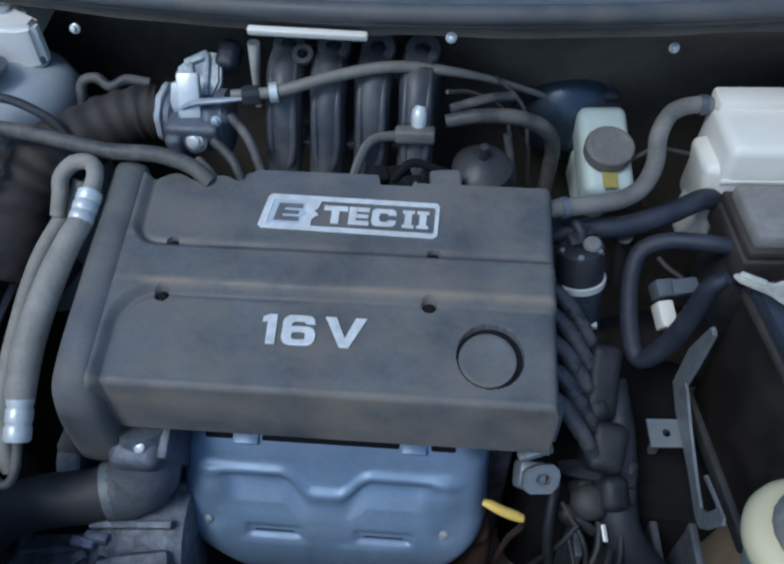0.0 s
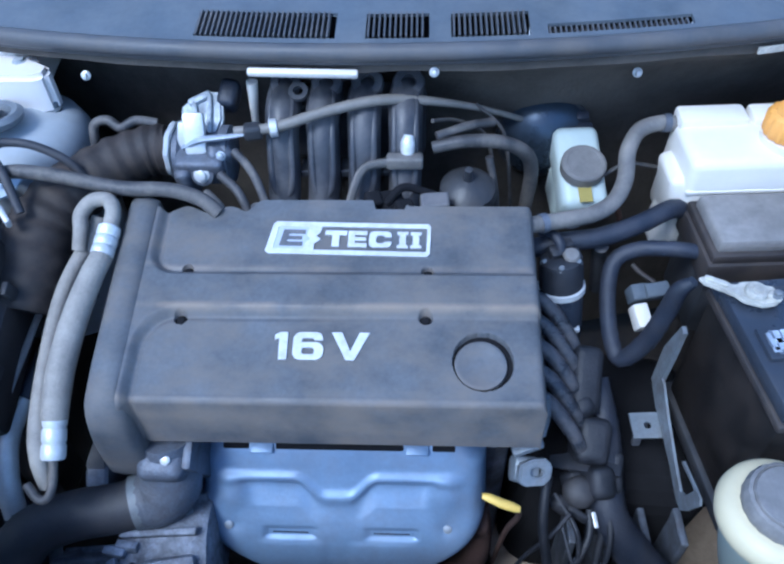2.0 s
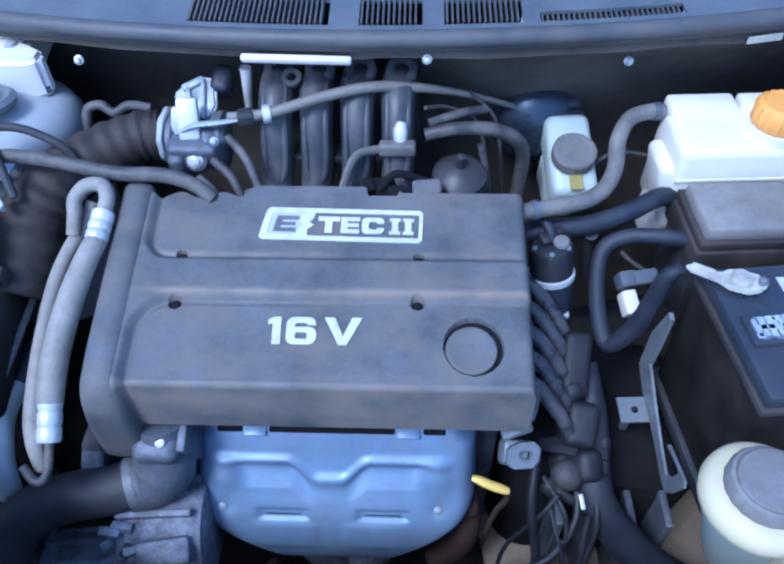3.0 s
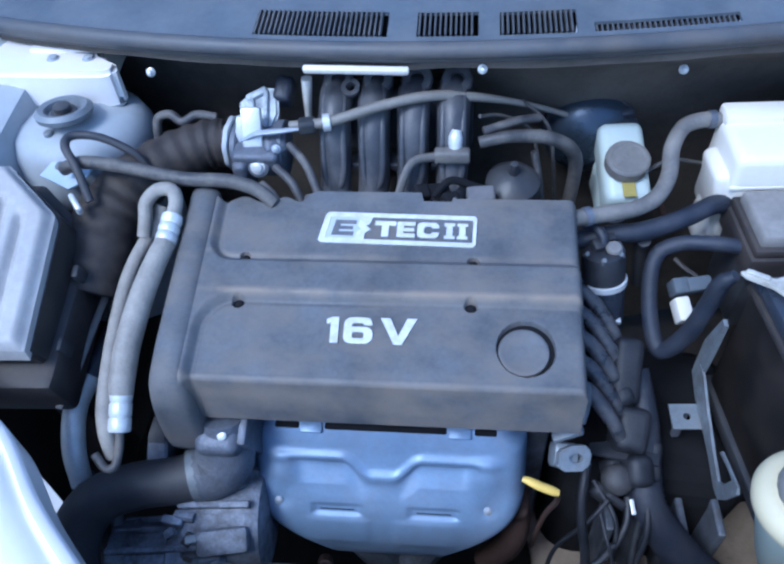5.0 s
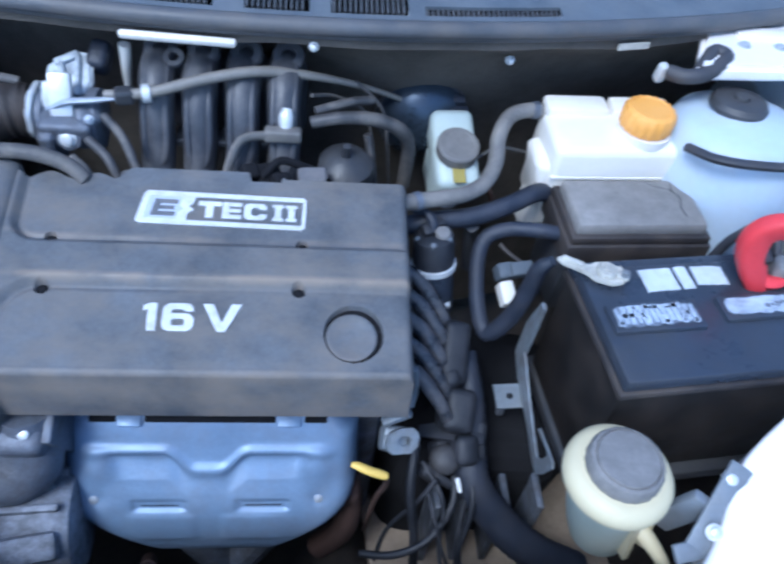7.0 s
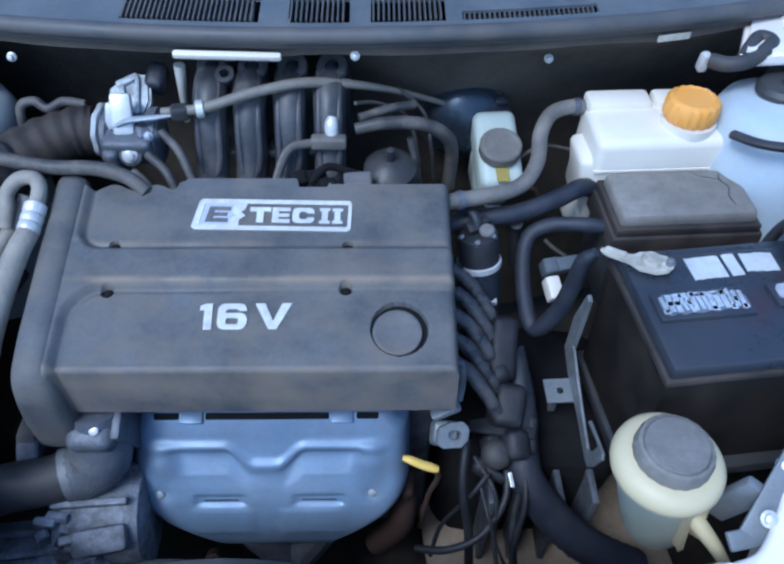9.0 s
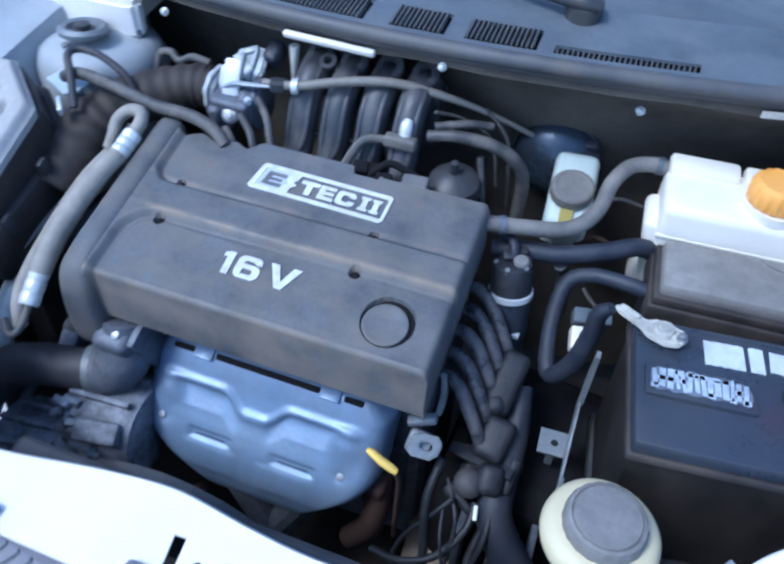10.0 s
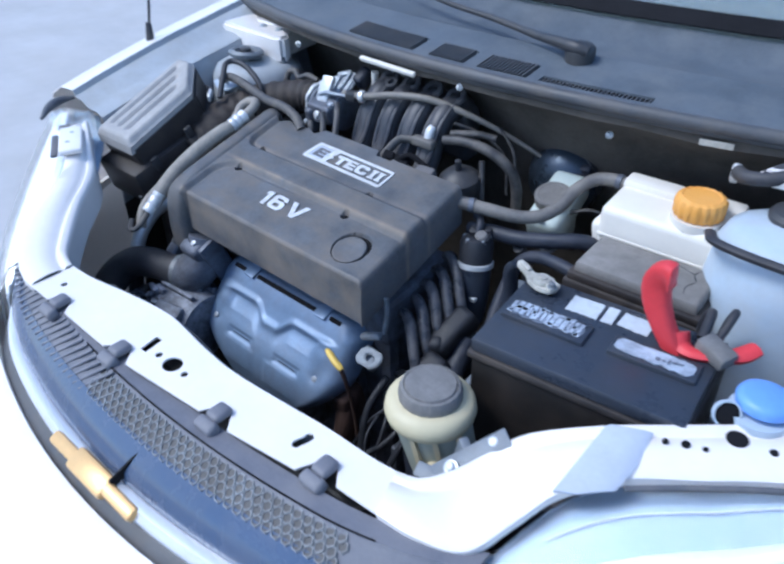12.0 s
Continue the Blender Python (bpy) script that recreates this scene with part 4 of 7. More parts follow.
def rounded(x, y, x0, x1, y0, y1, r):
    """Signed distance to a rounded rectangle, negative inside."""
    qx, qy = abs(x - (x0 + x1) / 2) - (x1 - x0) / 2 + r, abs(y - (y0 + y1) / 2) - (y1 - y0) / 2 + r
    return math.hypot(max(qx, 0), max(qy, 0)) + min(max(qx, qy), 0) - r


def relief(x, y):
    d = min(rounded(x, y, -0.205, 0.6, -0.3, 0.090, 0.040), rounded(x, y, -0.205, 0.6, 0.138, 0.5, 0.024))
    h = 0.007 * sstep(-0.003, 0.007, d) - 0.0016 * math.exp(-((d + 0.003) / 0.0028) ** 2) * (1 - 0.8 * sstep(-0.12, 0.05, x))
    for hx, hy, r in ((-0.166, 0.086, 0.0065), (0.088, 0.088, 0.0065), (-0.168, 0.142, 0.0055), (0.090, 0.140, 0.0065)):
        h -= 0.013 * (1 - sstep(r * 0.8, r * 1.1, math.hypot(x - hx, y - hy)))
    o = math.hypot(x - 0.145, y - 0.043)
    h -= 0.016 * (1 - sstep(0.0290, 0.0303, o))
    return h


NX, NY = 320, 190
X0, X1 = -0.2135, 0.204
bm = bmesh.new()
rows = []
for j in range(NY + 26):
    row = []
    for i in range(NX + 1):
        x = X0 + (X1 - X0) * i / NX
        edge = sstep(0.0, 0.012, X1 - x)
        drop = 0.006 * (1 - math.sqrt(max(1 - (1 - min((X1 - x) / 0.008, 1)) ** 2, 0)))
        if j <= NY:
            y = cover_back(x) + (0.005 - cover_back(x)) * j / NY
            p = Vector((x, y, cover_top(y) + relief(x, y) - drop))
            if j == 0:
                p.z -= 0.004
        else:
            k = (j - NY) / 26
            r = relief(x, 0.008)
            if k < 0.4:
                a = k / 0.4 * math.pi / 2
                p = Vector((x, 0.005 - (0.007 + r) * math.sin(a), 0.7693 + (0.007 + r) * math.cos(a) - drop))
            else:
                q = (k - 0.4) / 0.6
                p = Vector((x, -0.002 - r - 0.003 * q, 0.7693 - 0.069 * q))
        row.append(p)
    rows.append(row)
sheet(bm, rows)
# the outer end wall and the back wall, with thickness inside
end = [r[-1] for r in rows]
sheet(bm, [end, [p + Vector((0.002, 0, -0.004)) for p in end], [Vector((p.x + 0.003, p.y, min(p.z - 0.006, 0.70 + 0.3 * max(p.y, 0)))) for p in end]])
sheet(bm, [rows[0], [p + Vector((0, 0.002, -0.03)) for p in rows[0]]])
bmesh.ops.remove_doubles(bm, verts=bm.verts[:], dist=0.0002)
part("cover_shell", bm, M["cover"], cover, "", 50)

bm = bmesh.new()
path = spline([(0, 0.236, 0.80), (0, 0.230, 0.834), (0, 0.214, 0.8385), (0, 0.15, 0.8225), (0, 0.08, 0.804), (0, 0.02, 0.787), (0, -0.008, 0.770), (0, -0.018, 0.735), (0, -0.018, 0.69), (0, -0.012, 0.65), (0, 0.008, 0.632)], 6)
rows = []
for i, p in enumerate(path):
    way = (path[min(i + 1, len(path) - 1)] - path[max(i - 1, 0)]).normalized()
    out = Vector((0, way.z, -way.y))
    k = i / (len(path) - 1)
    xo = -0.247 - 0.012 * sstep(0.5, 1, k)
    xi = -0.213 + 0.008 * sstep(0.2, 0.8, k)
    rows.append([Vector((xo - 0.003, p.y, p.z)) - out * 0.045, Vector((xo - 0.002, p.y, p.z)) - out * 0.010, Vector((xo + 0.001, p.y, p.z)) - out * 0.004, Vector((xo + 0.006, p.y, p.z)) + out * 0.0005,
                 Vector((xo + 0.014, p.y, p.z)) + out * 0.002, Vector(((xo + xi) / 2, p.y, p.z)) + out * 0.0025, Vector((xi - 0.010, p.y, p.z)) + out * 0.001,
                 Vector((xi - 0.002, p.y, p.z)) - out * 0.002, Vector((xi + 0.001, p.y, p.z)) - out * 0.012, Vector((xi + 0.001, p.y, p.z)) - out * 0.04])
sheet(bm, rows)
part("timing_cover", bm, M["cover_end"], cover, "dusty rounded end section over the timing belt", 60)

tilt = math.degrees(math.atan(0.255))
slope = pose(0, 0, 0.7752, tilt, 0, 0)  # the plane of the cover's sunken faces


def on_cover(x, s, h=0.0, turn=0.0):
    """x, and s metres up the slope from the front edge."""
    return slope @ pose(x, s, h, 0, 0, turn)


cap = bmesh.new()
lathe(cap, [(0.0266, -0.016), (0.0266, -0.003), (0.0256, -0.0004), (0.0225, 0.0003), (0.021, -0.0004), (0.0, 0.0)], on_cover(0.1427, 0.0408, -0.0015), 48)
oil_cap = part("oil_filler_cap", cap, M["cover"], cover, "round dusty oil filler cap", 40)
# near-black ring added at the bottom of the gap as its shade
bm = bmesh.new()
lathe(bm, [(0.024, -0.014), (0.031, -0.014), (0.031, -0.007), (0.024, -0.007)], on_cover(0.145, 0.043, 0), 36, ring=True)
part("cap_seal", bm, M["dark"], oil_cap, "dark ring for the shade in the gap round the cap", 40)


def arc(cx, cy, rx, ry, a0, a1, n=6):
    return [(cx + rx * math.cos(radians(a0 + (a1 - a0) * k / n)), cy + ry * math.sin(radians(a0 + (a1 - a0) * k / n))) for k in range(n + 1)]


def glyph(outer, holes, m, mat, parent, name="lettering"):
    """One raised character from its outline in metres, in the xy plane of the pose m."""
    bm = bmesh.new()
    plate(bm, outer, holes, 0.0016, 0.0014)
    bm.transform(m)
    return part(name, bm, mat, parent)


def soft_box(x0, y0, x1, y1, r):
    return arc(x1 - r, y1 - r, r, r, 0, 90) + arc(x0 + r, y1 - r, r, r, 90, 180) + arc(x0 + r, y0 + r, r, r, 180, 270) + arc(x1 - r, y0 + r, r, r, 270, 360)


# white frame and wide lettering of the model badge, set a little askew
S0, S1 = 0.1650, 0.2065
BADGE = slope @ pose(0.003, (S0 + S1) / 2, 0, 0, 0, -1.2) @ pose(-0.003, -(S0 + S1) / 2, 0)
bm = bmesh.new()
outer = [(-0.0830, S0), (0.0890, S0), (0.0925, S0 + 0.0035), (0.0930, S1 - 0.0035), (0.0900, S1), (-0.0775, S1), (-0.0810, S1 - 0.0035), (-0.0865, S0 + 0.0035)]
inner = [(-0.034, S0 + 0.0058), (0.0875, S0 + 0.0058), (0.0885, S0 + 0.007), (0.0890, S1 - 0.0068), (0.088, S1 - 0.0056), (-0.026, S1 - 0.0056), (-0.0285, S0 + 0.027), (-0.0325, S0 + 0.024), (-0.0270, S0 + 0.0195), (-0.0335, S0 + 0.014)]
inner2 = [(-0.0785, S0 + 0.0068), (-0.0455, S0 + 0.0068), (-0.0435, S0 + 0.0150), (-0.0380, S0 + 0.0195), (-0.0425, S0 + 0.0245), (-0.0400, S1 - 0.0066), (-0.0745, S1 - 0.0066)]
plate(bm, outer, [inner, inner2], 0.0016, 0.0014)
bm.transform(BADGE)
badge = part("badge_frame", bm, M["white"], cover, "white worn frame round the lettering")
bm = bmesh.new()
plate(bm, inner2, [], 0.0008, 0.0007)
bm.transform(BADGE)
part("badge_field", bm, M["sealer"], badge, "grey field behind the first letter")
L0, L1 = S0 + 0.0105, S0 + 0.0310
mid = (L0 + L1) / 2
glyph([(-0.0720, L0), (-0.0470, L0), (-0.0465, L0 + 0.0050), (-0.0640, L0 + 0.0050), (-0.0635, mid - 0.0022), (-0.0480, mid - 0.0022), (-0.0475, mid + 0.0022), (-0.0628, mid + 0.0022),
       (-0.0622, L1 - 0.0050), (-0.0448, L1 - 0.0050), (-0.0442, L1), (-0.0685, L1)], [], BADGE, M["grey_plastic"], badge)
glyph([(-0.0145, L0), (-0.0065, L0), (-0.0065, L1 - 0.0056), (0.0015, L1 - 0.0056), (0.0015, L1), (-0.0225, L1), (-0.0225, L1 - 0.0056), (-0.0145, L1 - 0.0056)], [], BADGE, M["white"], badge)
glyph([(0.0030, L0), (0.0235, L0), (0.0235, L0 + 0.0050), (0.0105, L0 + 0.0050), (0.0105, mid - 0.0022), (0.0225, mid - 0.0022), (0.0225, mid + 0.0022), (0.0105, mid + 0.0022), (0.0105, L1 - 0.0050),
       (0.0235, L1 - 0.0050), (0.0235, L1), (0.0030, L1)], [], BADGE, M["white"], badge)
glyph([(0.0505, L0 + 0.0075), (0.0430, L0 + 0.0075), (0.0415, L0 + 0.0052), (0.0355, L0 + 0.0052), (0.0335, L0 + 0.0075), (0.0335, L1 - 0.0075), (0.0355, L1 - 0.0052), (0.0415, L1 - 0.0052), (0.0430, L1 - 0.0072), (0.0505, L1 - 0.0072)]
      + arc(0.0450, L1 - 0.0055, 0.0055, 0.0055, 0, 90) + arc(0.0315, L1 - 0.0055, 0.0055, 0.0055, 90, 180) + arc(0.0315, L0 + 0.0055, 0.0055, 0.0055, 180, 270) + arc(0.0450, L0 + 0.0055, 0.0055, 0.0055, 270, 350), [], BADGE, M["white"], badge)
for x0 in (0.0590, 0.0735):
    glyph([(x0 - 0.0025, L0), (x0 + 0.0095, L0), (x0 + 0.0095, L0 + 0.0036), (x0 + 0.0070, L0 + 0.0036), (x0 + 0.0070, L1 - 0.0036), (x0 + 0.0095, L1 - 0.0036), (x0 + 0.0095, L1), (x0 - 0.0025, L1),
           (x0 - 0.0025, L1 - 0.0036), (x0, L1 - 0.0036), (x0, L0 + 0.0036), (x0 - 0.0025, L0 + 0.0036)], [], BADGE, M["white"], badge)
V0, V1 = 0.0432, 0.0732
glyph([(-0.0592, V0), (-0.0507, V0), (-0.0515, V1), (-0.0585, V1), (-0.0645, V1 - 0.0030), (-0.0645, V1 - 0.0082), (-0.0600, V1 - 0.0070)], [], slope, M["white"], cover)
glyph(arc(-0.0225, V0 + 0.0080, 0.0080, 0.0080, 270, 360) + arc(-0.0225, V0 + 0.0110, 0.0080, 0.0080, 0, 90) + [(-0.0370, V0 + 0.0190), (-0.0370, V1 - 0.0085), (-0.0350, V1 - 0.0064), (-0.0255, V1 - 0.0064), (-0.0240, V1 - 0.0086), (-0.0152, V1 - 0.0086)]
      + arc(-0.0228, V1 - 0.0070, 0.0072, 0.0070, 20, 90) + arc(-0.0375, V1 - 0.0080, 0.0080, 0.0080, 90, 180) + arc(-0.0375, V0 + 0.0080, 0.0080, 0.0080, 180, 270),
      [soft_box(-0.0365, V0 + 0.0058, -0.0238, V0 + 0.0132, 0.0026)], slope, M["white"], cover)
glyph([(0.0085, V0), (0.0170, V0), (0.0318, V1), (0.0215, V1), (0.0128, V0 + 0.0095), (0.0035, V1), (-0.0068, V1)], [], slope, M["white"], cover)
for p in ((-0.166, 0.086), (0.088, 0.088), (-0.168, 0.142), (0.090, 0.140)):
    bolt(cover, (p[0], p[1], cover_top(p[1]) - 0.006), 0.0042, 0.003, (tilt, 0, 0), M["dark"])

# ---- engine block below ----
block = thing("engine_block", (0, 0.12, 0.2), "dirty dark cast engine block below the cover", "engine")
bm = bmesh.new()
box(bm, (-0.02, 0.138, 0.660), (0.44, 0.165, 0.09), 0.012, (4, 0, 0))
part("cylinder_head", bm, M["cast"], block)
bm = bmesh.new()
box(bm, (-0.02, 0.165, 0.45), (0.43, 0.20, 0.36), 0.02)
part("block_casting", bm, M["cast"], block)
for k in range(4):
    bm = bmesh.new()
    box(bm, (-0.2 + 0.11 * k, 0.06, 0.46), (0.02, 0.03, 0.25), 0.004)
    part("rib", bm, M["cast"], block)
# gearbox in near-black: the shade deep in the bay is put into its colour
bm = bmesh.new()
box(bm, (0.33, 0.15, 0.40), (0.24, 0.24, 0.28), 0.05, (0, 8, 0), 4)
part("gearbox", bm, M["dark"], block, "ribbed gearbox casting, near-black for shade")
for k in range(4):
    bm = bmesh.new()
    box(bm, (0.27 + 0.045 * k, 0.01, 0.40), (0.010, 0.05, 0.2), 0.003)
    part("rib", bm, M["cast"], block)
bm = bmesh.new()
tube(bm, [(-0.10, 0.04, 0.58), (-0.10, 0.0, 0.53), (-0.05, -0.01, 0.43), (0, -0.02, 0.33)], 0.024, 12)
tube(bm, [(0.09, 0.04, 0.58), (0.09, 0.0, 0.53), (0.05, -0.01, 0.43), (0, -0.02, 0.33)], 0.024, 12)
part("exhaust_pipe", bm, M["cast"], block)
sub = thing("undertray", (CX, 0.0, 0.2), "dusty brown tray and crossmember under the engine", "tray")
bm = bmesh.new()
box(bm, (CX, 0.32, 0.20), (1.45, 1.26, 0.03), 0.01)
part("tray", bm, M["brown"], sub)
bm = bmesh.new()
box(bm, (CX, -0.145, 0.335), (0.95, 0.10, 0.05), 0.012)
box(bm, (0.37, 0.03, 0.31), (0.36, 0.16, 0.022), 0.006, (0, 0, 6))
part("crossmember", bm, M["tan"], sub, "dusty brown crossmember")
radiator = thing("radiator", (CX, -0.21, 0.3), "dark radiator and fan shroud behind the front panel", "radiator")
bm = bmesh.new()
box(bm, (CX - 0.02, -0.215, 0.48), (0.62, 0.03, 0.42), 0.006)
box(bm, (CX - 0.02, -0.185, 0.66), (0.60, 0.035, 0.05), 0.008)
part("core", bm, M["plastic"], radiator)
bm = bmesh.new()
lathe(bm, [(0.16, 0), (0.17, 0.0), (0.17, 0.05), (0.16, 0.05)], pose(-0.03, -0.20, 0.5, -90, 0, 0), 32, ring=True)
part("fan_shroud", bm, M["plastic"], radiator)

# ---- exhaust heat shield ----
shield = thing("exhaust_heat_shield", (0, -0.03, 0.5), "blue-grey pressed steel exhaust heat shield with wavy rib", "heat shield")
NU, NV = 130, 150
XC, WAVE = -0.0085, -0.012
prof = spline([(0, 0.052, 0.638), (0, 0.040, 0.6395), (0, 0.031, 0.636), (0, 0.021, 0.625), (0, 0.010, 0.609), (0, -0.002, 0.592), (0, -0.014, 0.577), (0, -0.026, 0.564), (0, -0.036, 0.550), (0, -0.044, 0.528), (0, -0.048, 0.498), (0, -0.046, 0.465), (0, -0.036, 0.440)], 12)


def shield_point(s, f):
    """The pressed shell: s runs from end to end (-1 to 1), f down the section (0 to 1)."""
    f *= len(prof) - 1
    k = min(int(f), len(prof) - 2)
    base = prof[k].lerp(prof[k + 1], f - k)
    z0 = base.z
    hw = 0.169 - 0.010 * sstep(0.620, 0.640, z0) - 0.104 * sstep(0.570, 0.430, z0)
    way = (prof[min(k + 2, len(prof) - 1)] - prof[max(k - 1, 0)]).normalized()
    n = Vector((0, way.z, -way.y))
    u = s * hw
    d = abs(u + XC - WAVE)
    fold = 0.6065 - 0.019 * (1 - sstep(0.014, 0.048, d))
    out = 0.0046 * math.exp(-(((z0 - fold) / 0.0058) ** 2)) * sstep(0.150, 0.125, abs(u))
    # two facets below the bead, shallow lower panels, a boss and a hollow round each bolt
    sunk = min(max((z0 - fold + 0.028) / 0.022, 0), 1) * sstep(fold + 0.001, fold - 0.005, z0)
    out -= 0.0056 * sunk * sstep(0.010, 0.038, d) * sstep(0.120, 0.104, d + (fold - z0) * 0.4)
    for hx in (-0.067, 0.051):
        out -= 0.0045 * sstep(0.035, 0.025, abs(u + XC - hx)) * sstep(0.0085, 0.0035, abs(z0 - 0.5535))
    out += 0.002 * sstep(0.546, 0.540, z0) * sstep(0.010, 0.022, d) * sstep(0.10, 0.08, d) * sstep(0.49, 0.505, z0)
    for hx in (-0.136, 0.114):
        out += 0.006 * math.exp(-(((u + XC - hx) / 0.017) ** 2 + ((z0 - 0.590) / 0.016) ** 2)) - 0.004 * math.exp(-(((u + XC - hx) / 0.010) ** 2 + ((z0 - 0.561) / 0.009) ** 2))
    e = max(abs(s) - 0.84, 0) / 0.16
    back = 0.048 * (1 - math.sqrt(max(1 - e ** 2.6, 0)))
    return base + Vector((XC + u, back, -0.010 * e ** 2)) + n * out, n


def shield_f(z):
    """Where the section reaches the height z."""
    k = min(i for i in range(len(prof) - 1) if prof[i + 1].z <= z and i > 14)
    return (k + (prof[k].z - z) / (prof[k].z - prof[k + 1].z)) / (len(prof) - 1)


def shield_at(x, z):
    f = shield_f(z)
    hw = 0.169 - 0.010 * sstep(0.620, 0.640, z) - 0.104 * sstep(0.570, 0.430, z)
    return shield_point((x - XC) / hw, f)


bm = bmesh.new()
rows = []
for j in range(NV + 1):
    row = []
    for i in range(NU + 1):
        s = 2 * i / NU - 1
        row.append(shield_point(math.copysign(1 - (1 - abs(s)) ** 1.6, s), j / NV)[0])
    rows.append(row)
sheet(bm, rows, 0.0015)
part("shell", bm, M["shield"], shield, "", 80)
for x in (-0.097, 0.080):
    bm = bmesh.new()
    box(bm, (x, 0.036, 0.6415), (0.026, 0.030, 0.004), 0.0015, (18, 0, 0))
    box(bm, (x, 0.050, 0.650), (0.022, 0.005, 0.020), 0.002)
    part("tab", bm, M["shield"], shield, "", 40)
for x in (-0.139, 0.1155):
    p, n = shield_at(x, 0.5605)
    bolt(shield, tuple(p - n * 0.001), 0.0050, 0.006, (52, 0, 0), M["alu"])
# near-black bars laid in the pressed hollows as their shade
for x in (-0.067, 0.051):
    p, n = shield_at(x, 0.5535)
    bm = bmesh.new()
    box(bm, tuple(p), (0.044, 0.0042, 0.0030), 0.0012, (45, 0, 0))
    part("slot", bm, M["dark"], shield, "dark bar for the shade in the pressed slot")
# near-black bars for the dark line of shade below the engine cover
for x, w in ((-0.0085, 0.146), (-0.127, 0.030), (0.110, 0.026)):
    bm = bmesh.new()
    box(bm, (x, 0.0315, 0.6375), (w, 0.0080, 0.0050), 0.0020, (35, 0, 0))
    part("slot", bm, M["dark"], shield, "dark bar for the shade along the shield's upper edge")

dip = thing("dipstick", (0.17, -0.03, 0.6), "yellow oil dipstick handle beside the heat shield", "dipstick")
bm = bmesh.new()
tube(bm, [(0.150, -0.026, 0.640), (0.158, -0.028, 0.639), (0.170, -0.032, 0.636), (0.182, -0.034, 0.632), (0.190, -0.035, 0.629)], [0.0035, 0.0055, 0.0060, 0.0060, 0.0045], 10, flat=0.7)
part("handle", bm, M["yellow"], dip, "yellow plastic handle", 60)
bm = bmesh.new()
tube(bm, [(0.186, -0.034, 0.630), (0.192, -0.030, 0.60), (0.186, -0.012, 0.52), (0.18, 0.0, 0.4)], 0.0035, 8)
part("guide_tube", bm, M["rust"], dip)

# ---- intake side ----
intake = thing("intake_manifold", (-0.01, 0.36, 0.74), "dark grey plastic intake manifold with four curved runners", "intake manifold")
bm = bmesh.new()
box(bm, (-0.012, 0.415, 0.815), (0.20, 0.05, 0.10), 0.015, (6, 0, 0), 3)
part("plenum", bm, M["runner"], intake, "", 50)
for k in range(4):
    x = -0.089 + 0.0503 * k
    bm = bmesh.new()
    tube(bm, [(x, 0.425, 0.83), (x, 0.415, 0.858), (x, 0.392, 0.868), (x, 0.362, 0.862), (x, 0.338, 0.838), (x, 0.320, 0.80), (x - 0.002, 0.296, 0.765), (x - 0.004, 0.265, 0.745)], [0.019, 0.021, 0.022, 0.0215, 0.0205, 0.0205, 0.020, 0.02], 14, 6)
    run = part("runner", bm, M["runner"], intake, "", 60)
    bm = bmesh.new()
    line = [(-0.0125, 0.40, 0.884), (-0.0125, 0.366, 0.878), (-0.0125, 0.330, 0.851), (-0.0125, 0.308, 0.812), (-0.009, 0.298, 0.792), (0, 0.294, 0.784), (0.009, 0.298, 0.792), (0.0125, 0.308, 0.812), (0.0125, 0.330, 0.851), (0.0125, 0.366, 0.878), (0.0125, 0.40, 0.884)]
    tube(bm, [(x + d, y, z) for d, y, z in line], 0.0048, 8, 5)
    part("rib", bm, M["runner"], run, "", 60)
    bm = bmesh.new()
    lathe(bm, [(0.009, 0), (0.018, 0), (0.020, 0.003), (0.018, 0.007), (0.009, 0.007)], pose(x + 0.004, 0.388, 0.886, 35, 0, 0), 20, ring=True)
    part("mount_ring", bm, M["runner"], run, "", 50)
for x in (-0.074, -0.024, 0.028):
    bm = bmesh.new()
    box(bm, (x + 0.011, 0.335, 0.80), (0.012, 0.03, 0.01), 0.002)
    part("web", bm, M["plastic"], intake)
bm = bmesh.new()
lathe(bm, [(0.006, 0), (0.012, 0), (0.012, 0.006), (0.006, 0.006)], pose(-0.068, 0.372, 0.884, 30, 0, 0), 18, ring=True)
part("boss", bm, M["runner"], intake, "", 40)
bm = bmesh.new()
tube(bm, [(-0.006, 0.262, 0.79), (0.003, 0.285, 0.812), (0.014, 0.298, 0.826), (0.034, 0.303, 0.830), (0.076, 0.305, 0.832)], 0.0055, 8, 6, flat=1.6)
box(bm, (0.062, 0.305, 0.832), (0.044, 0.016, 0.016), 0.003)
part("bracket", bm, M["sleeve"], intake, "dusty brown bracket", 50)
bm = bmesh.new()
tube(bm, [(0.0655, 0.312, 0.835), (0.0655, 0.318, 0.848), (0.067, 0.324, 0.856)], [0.008, 0.009, 0.006], 10)
part("sensor", bm, M["bright"], intake, "white sensor plug", 60)
bm = bmesh.new()
for p, s in (((0.046, 0.262, 0.80), (0.03, 0.03, 0.025)), ((0.026, 0.255, 0.812), (0.02, 0.02, 0.018)), ((0.062, 0.245, 0.808), (0.022, 0.02, 0.02))):
    box(bm, p, s, 0.004, (20, 10, 25))
tube(bm, [(0.04, 0.25, 0.81), (0.06, 0.27, 0.82), (0.085, 0.275, 0.81), (0.10, 0.28, 0.80)], 0.005, 8)
part("injector_plug", bm, M["dark"], intake, "black wiring plugs")
bm = bmesh.new()
